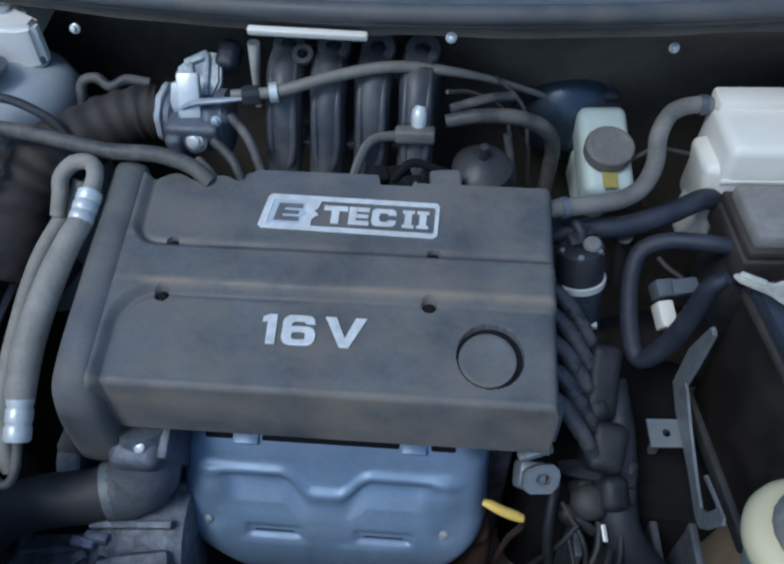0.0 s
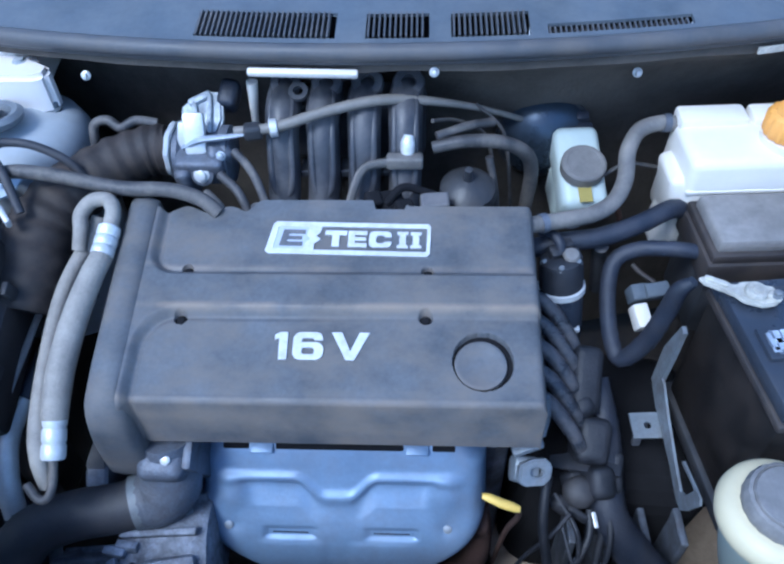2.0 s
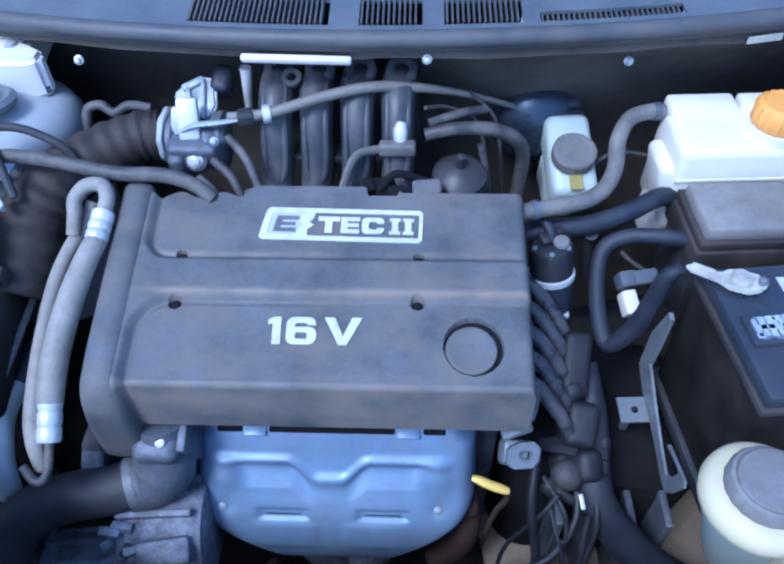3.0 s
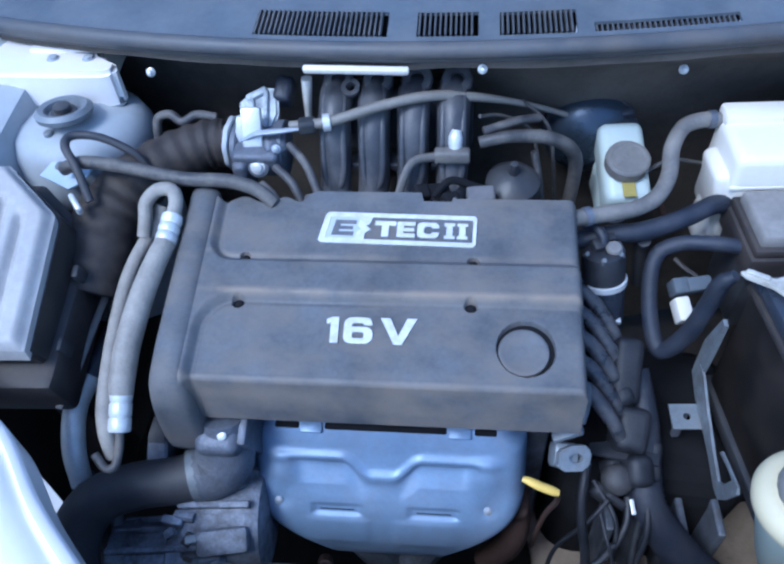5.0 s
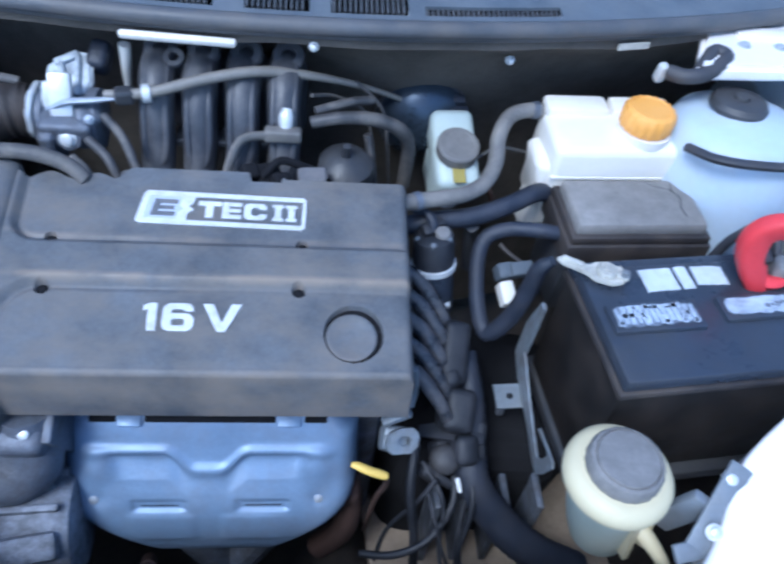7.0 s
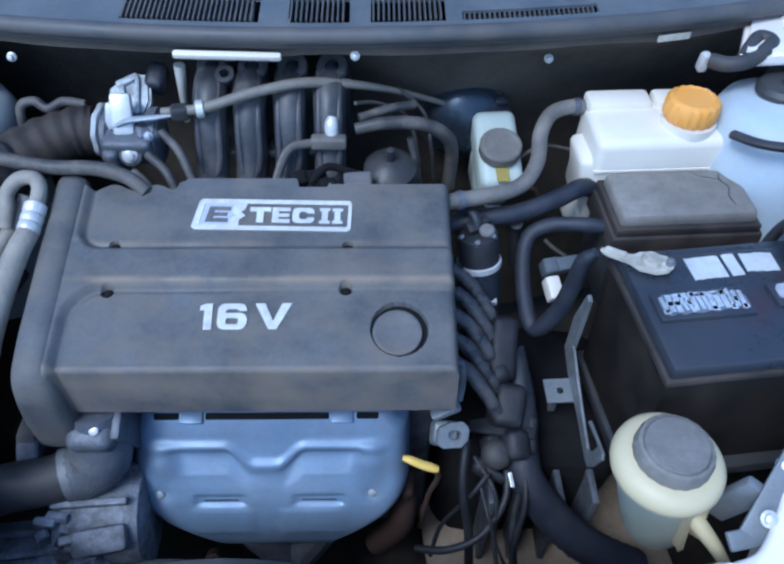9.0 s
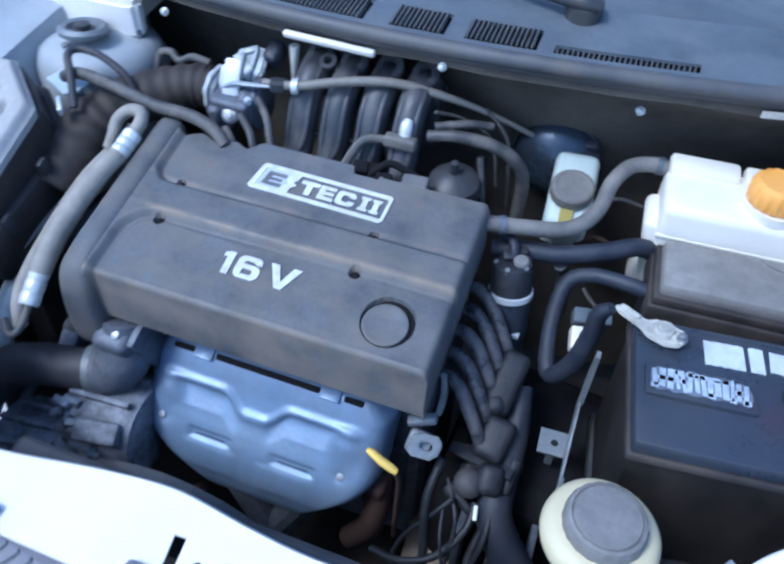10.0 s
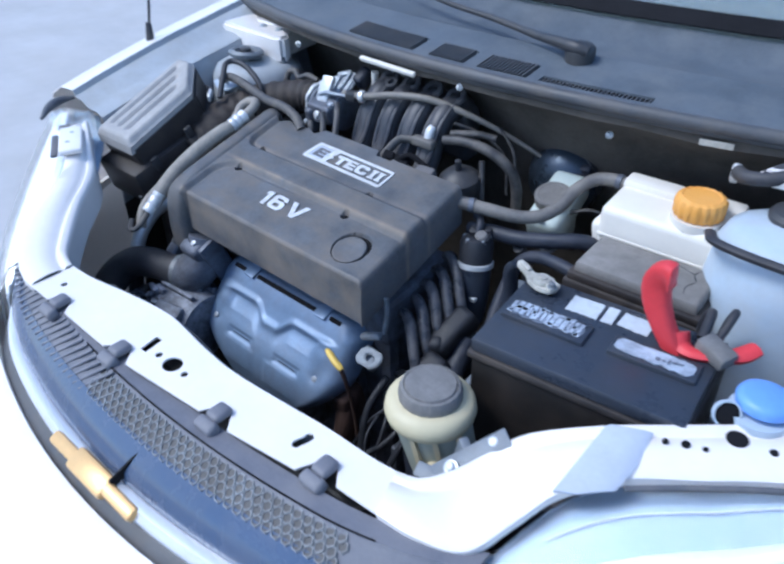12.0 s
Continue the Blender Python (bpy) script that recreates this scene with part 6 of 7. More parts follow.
bolt(battery, (0.4368, 0.1032, 0.820), 0.0040, 0.006, (0, 0, 0), M["steel"])
bm = bmesh.new()
lathe(bm, [(0.015, 0), (0.015, 0.012), (0.009, 0.013), (0.008, 0.017)], pose(0.632, 0.128, 0.803), 18)
box(bm, (0.636, 0.118, 0.818), (0.040, 0.026, 0.018), 0.004, (0, 8, -20))
part("positive_clamp", bm, M["cap"], battery, "dusty grey terminal clamp", 40)
bm = bmesh.new()
# a thick curved claw, open towards the terminal
claw = spline([(0.597, 0.108, 0.802), (0.578, 0.108, 0.830), (0.565, 0.108, 0.856), (0.560, 0.107, 0.880), (0.565, 0.103, 0.896), (0.574, 0.096, 0.905), (0.581, 0.089, 0.906)], 5)
shell = []
for k, c in enumerate(claw):
    f = k / (len(claw) - 1)
    way = (claw[min(k + 1, len(claw) - 1)] - claw[max(k - 1, 0)]).normalized()
    side = Vector((way.z, 0, -way.x)).normalized()
    half = (0.011 + 0.0045 * sstep(0.0, 0.45, f)) * (1 if f < 0.97 else 0.8)
    shell.append([c + side * (half * math.copysign(abs(math.cos(a)) ** 0.6, math.cos(a))) + Vector((0, 0.0115 * math.copysign(abs(math.sin(a)) ** 0.6, math.sin(a)), 0)) for a in (2 * math.pi * j / 20 for j in range(21))])
sheet(bm, [[claw[0]] * 21] + shell + [[claw[-1]] * 21])
bmesh.ops.remove_doubles(bm, verts=bm.verts, dist=0.00005)
tube(bm, [(0.594, 0.118, 0.824), (0.600, 0.112, 0.812), (0.615, 0.108, 0.810), (0.640, 0.118, 0.812), (0.658, 0.134, 0.814), (0.668, 0.150, 0.818)], [0.013, 0.013, 0.010, 0.009, 0.012, 0.011], 8, flat=0.7)
part("terminal_cover", bm, M["red"], battery, "red rubber terminal cover flipped open", 50)
bm = bmesh.new()
tube(bm, [(0.366, 0.133, 0.808), (0.356, 0.136, 0.790), (0.355, 0.142, 0.75), (0.345, 0.145, 0.69), (0.322, 0.150, 0.655), (0.310, 0.19, 0.69), (0.313, 0.228, 0.735), (0.34, 0.235, 0.755), (0.385, 0.228, 0.762), (0.41, 0.225, 0.76)], [0.006, 0.0095, 0.0105, 0.011, 0.0105, 0.0098, 0.0098, 0.0094, 0.0094, 0.009], 12, ribs=0.06, rib_every=1)
part("earth_cable", bm, M["conduit"], battery, "thick sleeved cable looping down", 60)
bm = bmesh.new()
tube(bm, [(0.615, 0.13, 0.818), (0.61, 0.165, 0.83), (0.60, 0.185, 0.80), (0.595, 0.195, 0.74)], 0.006, 8)
tube(bm, [(0.63, 0.14, 0.818), (0.632, 0.175, 0.835), (0.622, 0.20, 0.80), (0.612, 0.21, 0.74)], 0.005, 8)
part("positive_cable", bm, M["rubber"], battery, "black cables", 60)

tray = thing("battery_tray", (0.52, 0.07, 0.58), "black battery tray with a zinc-plated steel clamp bracket", "battery tray")
bm = bmesh.new()
box(bm, bat(0.01, 0, 0.597), (0.28, 0.19, 0.02), 0.004, (0, 0, TURN_B))
part("tray", bm, M["plastic"], tray, "", 40)
# strap in one upright plane: a foot, a long tapering arm and a short hooked return
bm = bmesh.new()
plate(bm, [(0.140, 0.630), (0.104, 0.618), (0.093, 0.620), (0.030, 0.616), (-0.010, 0.609), (-0.024, 0.612), (-0.034, 0.630), (-0.046, 0.667), (-0.041, 0.673), (0.010, 0.657), (0.011, 0.652), (-0.022, 0.664),
           (-0.028, 0.664), (-0.020, 0.638), (-0.010, 0.627), (0.017, 0.632), (0.069, 0.646), (0.108, 0.660), (0.128, 0.660)], [], 0.0015, 0.003)
bm.transform(Matrix(((0, 0, 1, 0.367), (1, 0, 0, 0), (0, 1, 0, 0), (0, 0, 0, 1))))
part("clamp_bracket", bm, M["zinc"], tray, "zinc-plated steel strap bent into a hook", 50)
bm = bmesh.new()
plate(bm, [(0.121, 0.750), (0.112, 0.748), (0.113, 0.700), (0.116, 0.656), (0.140, 0.634), (0.140, 0.690)], [], 0.0025, 0.005)
bm.transform(Matrix(((0, 0, 1, 0.3685), (1, 0, 0, 0), (0, 1, 0, 0), (0, 0, 0, 1))))
part("bracket_foot", bm, M["zinc"], tray, "pale worn strap end", 40)
tab = thing("bracket_tab", (0.349, 0.08, 0.60), "small zinc-plated steel plate with a hole", "bracket")
bm = bmesh.new()
plate(bm, [(-0.017, -0.016), (0.017, -0.016), (0.017, 0.016), (-0.017, 0.016)], [ring_loop(0.002, 0.0, 0.0045, 0.0045)], 0, 0.003)
bm.transform(pose(0.350, 0.080, 0.616, 10, 0, 3))
part("plate", bm, M["steel"], tab)
bm = bmesh.new()
box(bm, (0.352, 0.090, 0.585), (0.010, 0.008, 0.056), 0.002)
part("stem", bm, M["cast"], tab)

connector = thing("wiring_connector", (0.345, 0.177, 0.68), "pale blue and white wiring connector inside the cable loop", "connector")
bm = bmesh.new()
box(bm, (0.344, 0.176, 0.700), (0.018, 0.030, 0.022), 0.003, (25, 0, 12))
part("plug", bm, M["tank"], connector, "white plug", 40)
bm = bmesh.new()
box(bm, (0.342, 0.200, 0.715), (0.022, 0.020, 0.024), 0.003, (25, 0, 12))
box(bm, (0.362, 0.200, 0.72), (0.03, 0.018, 0.02), 0.003, (25, 0, 12))
part("socket", bm, M["cowl"], connector, "grey socket", 40)
bm = bmesh.new()
tube(bm, [(0.335, 0.225, 0.74), (0.345, 0.215, 0.735), (0.36, 0.205, 0.73)], 0.003, 6)
part("wire", bm, M["brown"], connector, "thin brown wire")

# ---- power steering reservoir ----
ps = thing("power_steering_reservoir", (0.40, -0.10, 0.62), "yellowed plastic fluid reservoir with a grey screw cap", "fluid reservoir")
PS = pose(0.4025, -0.0905, 0.0, 0, 0, 0)
LEAN = pose(0.4025, -0.0905, 0.735, 4, -13, 0)
bm = bmesh.new()
lathe(bm, [(0.044, 0.728), (0.0495, 0.729), (0.0530, 0.734), (0.0545, 0.741), (0.0530, 0.749), (0.0485, 0.755), (0.042, 0.758), (0.036, 0.759)], PS, 48)
part("collar", bm, M["yellowed"], ps, "yellowed cream upper shell", 35)
bm = bmesh.new()
lathe(bm, [(0.022, -0.15), (0.034, -0.145), (0.039, -0.11), (0.0430, -0.06), (0.0455, -0.012), (0.0465, 0.004)], LEAN, 40)
part("tank", bm, M["stained"], ps, "milky greenish lower tank", 35)
bm = bmesh.new()
tube(bm, [(0.432, -0.118, 0.690), (0.442, -0.132, 0.686), (0.456, -0.145, 0.672), (0.468, -0.154, 0.655)], [0.010, 0.009, 0.0075, 0.006], 10)
part("spout", bm, M["yellowed"], ps, "cream pipe stub", 60)
for turn in (-74, -44, -8):
    a = radians(turn)
    bm = bmesh.new()
    sheet(bm, [[LEAN @ Vector((r * math.cos(a), r * math.sin(a), z)) for z in (-0.105, -0.05, 0.002)] for r in (0.038, 0.0455, 0.0500)], 0.006)
    part("rib", bm, M["yellowed"], ps, "", 60)
bm = bmesh.new()
lathe(bm, [(0.0365, 0.757), (0.0378, 0.759), (0.0374, 0.768), (0.0350, 0.7740), (0.0320, 0.7755), (0.0310, 0.7740), (0.0295, 0.7768), (0.010, 0.7772), (0, 0.7772)], PS, 96, 20, 0.013)
part("cap", bm, M["cap"], ps, "grey dusty screw cap", 35)
bm = bmesh.new()
box(bm, (0.4895, -0.1285, 0.751), (0.024, 0.092, 0.005), 0.002, (30, 14, -31))
box(bm, (0.470, -0.116, 0.716), (0.028, 0.012, 0.075), 0.003, (0, 18, -31))
box(bm, (0.462, -0.160, 0.728), (0.040, 0.018, 0.006), 0.002, (25, 0, 10))
hold = part("bracket", bm, M["bracket"], ps, "pale steel mounting bracket", 40)
bolt(hold, (0.503, -0.105, 0.762), 0.0055, 0.008, (30, 14, -31), M["bright"])
bolt(hold, (0.479, -0.149, 0.744), 0.0055, 0.008, (30, 14, -31), M["bright"])

washer = thing("washer_filler", (0.702, 0.07, 0.70), "blue washer fluid cap with a strap on a pale filler neck", "washer filler")
bm = bmesh.new()
lathe(bm, [(0.026, -0.09), (0.027, -0.020), (0.030, -0.012), (0.030, -0.002)], pose(0.702, 0.068, 0.812), 28)
part("neck", bm, M["tower"], washer, "", 40)
bm = bmesh.new()
lathe(bm, [(0.028, -0.004), (0.0315, -0.002), (0.0325, 0.006), (0.030, 0.011), (0.024, 0.0135), (0.012, 0.0145), (0, 0.015)], pose(0.703, 0.074, 0.817, -4, 0, 0) @ Matrix.Scale(0.88, 4), 36)
part("cap", bm, M["blue"], washer, "blue snap cap", 50)
bm = bmesh.new()
lathe(bm, [(0.0125, 0), (0.0145, 0), (0.0145, 0.005), (0.0125, 0.005)], pose(0.678, 0.042, 0.811, 62, 0, 36), 24, ring=True)
part("strap_ring", bm, M["tower"], washer, "pale open ring of the cap's strap", 40)
# near-black disc closes the ring and gives its opening the shade
bm = bmesh.new()
lathe(bm, [(0.013, 0.001), (0.013, 0.003)], pose(0.678, 0.042, 0.811, 62, 0, 36), 24)
part("ring_opening", bm, M["dark"], washer, "dark disc for the shade inside the ring", 40)

# ---- air filter box ----
airbox = thing("air_filter_box", (-0.42, 0.08, 0.55), "black air filter box with a dusty grey ribbed lid", "air filter box")
ang = math.degrees(math.atan2(0.06, 0.16))
LID = pose(-0.434, 0.083, 0.8415, ang, 0, 2)


def lid_edge(v):
    # the lid's inner edge, cut off obliquely towards the suspension tower
    return 0.054 - max(0.0, v - 0.072) * 1.05


def lid_outline(off):
    a, b = 0.055 + off, 0.138 + off * 0.7
    return [(-a, -0.088 - off), (a, -0.088 - off), (a, 0.074 + off * 0.4), (lid_edge(0.138) + off, b), (-a, b)]


def lid_slab(off, z, thick, bevel):
    slab = bmesh.new()
    plate(slab, lid_outline(off), [], z, thick)
    bmesh.ops.bevel(slab, geom=[e for e in slab.edges if e.is_manifold and e.calc_face_angle(0) > 0.5], offset=bevel, segments=2, affect="EDGES")
    slab.transform(LID)
    return slab


bm = bmesh.new()
rows = []
NA, NB = 48, 46
for j in range(NB + 1):
    v = -0.088 + 0.226 * j / NB
    row = []
    for i in range(NA + 1):
        u = -0.054 + (lid_edge(v) + 0.054) * i / NA
        e = min(u + 0.054, (lid_edge(v) - u) * 0.8, 0.088 + v, 0.138 - v)
        h = -0.012 * (1 - sstep(0, 0.012, e)) ** 2
        if -0.066 < v < 0.118:
            for g in (-0.030, -0.006, 0.018):
                top = 0.118 - max(0.0, g + 0.03) * 0.9
                h -= 0.008 * math.exp(-(((u - g) / 0.0052) ** 2)) * sstep(-0.066, -0.056, v) * sstep(top, top - 0.012, v)
        row.append(LID @ Vector((u, v, h)))
    rows.append(row)
sheet(bm, rows)
loop = [rows[0][i] for i in range(NA + 1)] + [rows[j][NA] for j in range(1, NB + 1)] + [rows[NB][i] for i in range(NA - 1, -1, -1)] + [rows[j][0] for j in range(NB - 1, -1, -1)]
sheet(bm, [loop, [p + Vector((0, 0, -0.016)) for p in loop]])
part("lid", bm, M["airlid"], airbox, "dusty grey ribbed lid", 50)
part("lid_skirt", lid_slab(0.001, -0.018, 0.05, 0.004), M["airside"], airbox, "", 40)
part("rim", lid_slab(0.010, -0.068, 0.008, 0.002), M["airside"], airbox, "", 40)
bm = bmesh.new()
box(bm, (-0.430, 0.108, 0.742), (0.125, 0.225, 0.075), 0.010, (14, 0, 2))
box(bm, (-0.45, 0.11, 0.56), (0.05, 0.06, 0.34), 0.006)
part("base", bm, M["airside"], airbox, "", 40)
bm = bmesh.new()
tube(bm, [(-0.352, 0.222, 0.757), (-0.357, 0.17, 0.745), (-0.364, 0.10, 0.727), (-0.371, 0.036, 0.709), (-0.378, 0.0, 0.700)], 0.0045, 8, flat=0.6)
part("base_rim", bm, M["sleeve"], airbox, "worn pale edge", 60)
for y, z in ((0.125, 0.79), (0.045, 0.757)):
    bm = bmesh.new()
    box(bm, (-0.366, y, z), (0.008, 0.016, 0.030), 0.003, (20, 0, 0))
    part("spring_clip", bm, M["plastic"], airbox, "", 40)
bm = bmesh.new()
box(bm, (-0.3785, 0.192, 0.842), (0.007, 0.026, 0.014), 0.003, (20, 0, 40))
part("spring_clip", bm, M["bright"], airbox, "bright metal clip", 40)

apron = thing("apron_bracket", (-0.425, 0.262, 0.80), "pale painted bracket between filter box and suspension tower", "bracket")
bm = bmesh.new()
plate(bm, [(-0.030, -0.020), (0.018, -0.026), (0.030, -0.010), (0.026, 0.022), (-0.026, 0.024)], [ring_loop(0.004, 0.0, 0.0045, 0.0045)], 0.0, 0.003)
bm.transform(pose(-0.418, 0.262, 0.838, 12, 4, -18))
box(bm, (-0.432, 0.276, 0.810), (0.030, 0.006, 0.056), 0.002, (0, 0, -18))
part("plate", bm, M["tower"], apron, "", 40)
bolt(apron, (-0.430, 0.268, 0.838), 0.0050, 0.005, (12, 4, 0), M["steel"])

# ---- air conditioning hose ----
ac = thing("air_conditioning_hose", (-0.28, 0.07, 0.70), "grey sleeved air conditioning hose with crimped aluminium fittings", "hose")
bm = bmesh.new()
tube(bm, [(-0.259, 0.148, 0.826), (-0.266, 0.125, 0.818), (-0.276, 0.085, 0.799), (-0.284, 0.04, 0.774), (-0.287, 0.008, 0.752), (-0.287, -0.004, 0.742)], [0.0118, 0.0126, 0.0138, 0.0142, 0.0139, 0.0132], 16)
part("sleeve", bm, M["ac_sleeve"], ac, "", 60)
for a, b in (((-0.2565, 0.180, 0.838), (-0.2595, 0.147, 0.826)), ((-0.287, 0.004, 0.748), (-0.286, -0.036, 0.718))):
    bm = bmesh.new()
    A, B = Vector(a), Vector(b)
    tube(bm, [A, A.lerp(B, 0.05), A.lerp(B, 0.3), A.lerp(B, 0.36), A.lerp(B, 0.42), A.lerp(B, 0.62), A.lerp(B, 0.68), A.lerp(B, 0.74), A.lerp(B, 0.95), B],
         [0.009, 0.0122, 0.0122, 0.0108, 0.0122, 0.0122, 0.0108, 0.0122, 0.0122, 0.011], 16, smooth_line=False)
    part("fitting", bm, M["bright"], ac, "crimped aluminium fitting", 40)
bm = bmesh.new()
tube(bm, [(-0.2565, 0.178, 0.837), (-0.2565, 0.198, 0.845), (-0.266, 0.213, 0.848), (-0.284, 0.214, 0.846), (-0.297, 0.203, 0.836), (-0.298, 0.190, 0.822), (-0.300, 0.176, 0.806)], 0.0085, 12)
part("pipe_bend", bm, M["ac_sleeve"], ac, "bent pipe", 60)
bm = bmesh.new()
tube(bm, [(-0.286, -0.034, 0.719), (-0.286, -0.056, 0.702), (-0.289, -0.066, 0.696), (-0.298, -0.068, 0.696), (-0.312, -0.056, 0.702)], 0.0048, 10)
part("pipe_end", bm, M["hose"], ac, "thin bent pipe end", 60)
ac2 = thing("air_conditioning_pipe", (-0.30, 0.07, 0.70), "thin grey hose beside the sleeved hose", "hose", "rubber hoses")
bm = bmesh.new()
tube(bm, [(-0.284, 0.214, 0.822), (-0.290, 0.200, 0.810), (-0.311, 0.139, 0.785), (-0.313, 0.065, 0.760), (-0.308, -0.004, 0.735), (-0.302, -0.034, 0.718), (-0.297, -0.05, 0.69)], 0.009, 12)
part("hose", bm, M["ac_sleeve"], ac2, "", 60)

# ---- thermostat, radiator hose and parts below ----
thermo = thing("thermostat_housing", (-0.20, 0.0, 0.58), "dirty cast thermostat housing with a bolt", "thermostat housing")
bm = bmesh.new()
rnd = random.Random(5)
tube(bm, [(-0.228, -0.026, 0.612), (-0.210, -0.022, 0.614), (-0.196, -0.012, 0.628), (-0.191, 0.000, 0.655), (-0.190, 0.010, 0.690)], [0.031, 0.034, 0.036, 0.031, 0.027], 16, 6)
part("casting", bm, M["cast"], thermo, "", 50)
bm = bmesh.new()
box(bm, (-0.192, -0.006, 0.650), (0.052, 0.034, 0.075), 0.012, (22, 0, 0), 3)
box(bm, (-0.163, 0.010, 0.650), (0.010, 0.040, 0.085), 0.003, (22, 0, 0))
part("mounting_plate", bm, M["cast"], thermo, "", 40)
bolt(thermo, (-0.184, -0.014, 0.684), 0.0055, 0.008, (40, 0, 0), M["bright"])
rad = thing("radiator_hose", (-0.3, -0.05, 0.55), "thick black radiator hose bending down to the radiator", "hose")
bm = bmesh.new()
tube(bm, [(-0.215, -0.022, 0.612), (-0.25, -0.035, 0.612), (-0.30, -0.045, 0.610), (-0.345, -0.06, 0.598), (-0.372, -0.09, 0.57), (-0.372, -0.13, 0.53), (-0.35, -0.17, 0.49)], [0.029, 0.028, 0.028, 0.029, 0.030, 0.030, 0.030], 18)
part("hose", bm, M["rubber"], rad, "", 60)
bm = bmesh.new()
lathe(bm, [(0.0285, 0), (0.031, 0), (0.031, 0.010), (0.0285, 0.010)], pose(-0.236, -0.030, 0.612, 0, 90, 20), 24, ring=True)
part("clamp", bm, M["steel"], rad, "steel hose clamp", 40)
pump = thing("alternator", (-0.19, -0.06, 0.5), "dirty cast alternator below the thermostat housing", "alternator")
bm = bmesh.new()
lathe(bm, [(0.03, 0), (0.06, 0.005), (0.066, 0.02), (0.066, 0.085), (0.06, 0.10), (0.03, 0.105)], pose(-0.255, -0.045, 0.53, 0, 90, 4), 26)
part("casing", bm, M["casting"], pump, "", 35)
for k in range(7):
    a = radians(20 + 40 * k)
    bm = bmesh.new()
    box(bm, (-0.205, -0.045 + 0.068 * math.cos(a), 0.53 + 0.068 * math.sin(a)), (0.085, 0.010, 0.008), 0.002, (math.degrees(a), 0, 4))
    part("fin", bm, M["casting"], pump)
for k in range(36):
    a = radians(rnd.uniform(40, 230))
    bm = bmesh.new()
    box(bm, (-0.222 + rnd.uniform(-0.045, 0.045), -0.045 + 0.068 * math.cos(a), 0.53 + 0.068 * math.sin(a)), (rnd.uniform(0.006, 0.026), rnd.uniform(0.006, 0.016), rnd.uniform(0.006, 0.016)), 0.002, (rnd.uniform(0, 90), rnd.uniform(-30, 30), rnd.uniform(-40, 40)))
    part("lug", bm, M[rnd.choice(("casting", "casting", "steel", "plastic"))], pump, "", 40)
bm = bmesh.new()
box(bm, (-0.19, -0.09, 0.575), (0.06, 0.03, 0.025), 0.006, (30, 0, 10))
part("regulator", bm, M["casting"], pump, "", 40)
bm = bmesh.new()
tube(bm, [(-0.24, -0.10, 0.55), (-0.19, -0.112, 0.545), (-0.13, -0.10, 0.53), (-0.10, -0.09, 0.50)], 0.006, 8)
part("wire", bm, M["hose"], pump, "", 60)
compressor = thing("air_conditioning_compressor", (-0.27, -0.10, 0.40), "dirty cast compressor with pipes below the alternator", "compressor")
bm = bmesh.new()
lathe(bm, [(0.03, 0), (0.052, 0.004), (0.055, 0.03), (0.050, 0.034), (0.050, 0.075), (0.055, 0.079), (0.055, 0.12), (0.03, 0.125)], pose(-0.345, -0.095, 0.495, 0, 90, 6), 26)
part("casing", bm, M["casting"], compressor, "", 35)
for k in range(6):
    a = radians(30 + 32 * k)
    bm = bmesh.new()
    box(bm, (-0.285, -0.092 + 0.055 * math.cos(a), 0.495 + 0.055 * math.sin(a)), (0.110, 0.008, 0.008), 0.002, (math.degrees(a), 0, 6))
    part("rib", bm, M["casting"], compressor)
for pts in ([(-0.33, -0.06, 0.50), (-0.315, -0.085, 0.52), (-0.29, -0.11, 0.51), (-0.25, -0.125, 0.48)], [(-0.36, -0.03, 0.52), (-0.345, -0.06, 0.53), (-0.335, -0.10, 0.50), (-0.33, -0.13, 0.46)]):
    bm = bmesh.new()
    tube(bm, pts, 0.008, 10)
    part("pipe", bm, M["steel"], compressor, "", 60)
stud = thing("exhaust_stud", (-0.09, -0.05, 0.43), "rusty brown stud under the heat shield", "stud")
bm = bmesh.new()
lathe(bm, [(0.010, -0.02), (0.010, 0.004), (0.007, 0.006), (0.007, 0.022), (0.005, 0.024)], pose(-0.092, -0.060, 0.440, 40, 10, 0), 10)
part("nut", bm, M["rust"], stud, "", 35)
belt = thing("drive_belt", (-0.28, 0.05, 0.5), "black ribbed drive belt beside the timing cover", "belt")
bm = bmesh.new()
lathe(bm, [(0.02, 0), (0.045, 0.0), (0.048, 0.003), (0.048, 0.022), (0.045, 0.025), (0.02, 0.025)], pose(-0.29, 0.02, 0.60, 0, 90, 0), 30)
part("pulley", bm, M["cast"], belt, "", 40)
bm = bmesh.new()
sheet(bm, [[(x, 0.02 - 0.050, 0.60), (x, 0.0, 0.648), (x, 0.05, 0.65), (x, 0.10, 0.60), (x, 0.11, 0.5)] for x in (-0.288, -0.268)], 0.004)
part("belt_strand", bm, M["rubber"], belt, "", 60)
pipe = thing("metal_pipe", (-0.34, 0.05, 0.62), "curved pale metal pipe beside the air filter box", "pipe")
bm = bmesh.new()
tube(bm, [(-0.374, 0.072, 0.673), (-0.386, 0.03, 0.657), (-0.384, -0.010, 0.628), (-0.378, -0.036, 0.590)], [0.013, 0.014, 0.014, 0.013], 14)
part("pipe", bm, M["bright"], pipe, "", 60)
bm = bmesh.new()
tube(bm, [(-0.345, 0.22, 0.690), (-0.356, 0.154, 0.688), (-0.369, 0.088, 0.677), (-0.375, 0.066, 0.671)], 0.0150, 12)
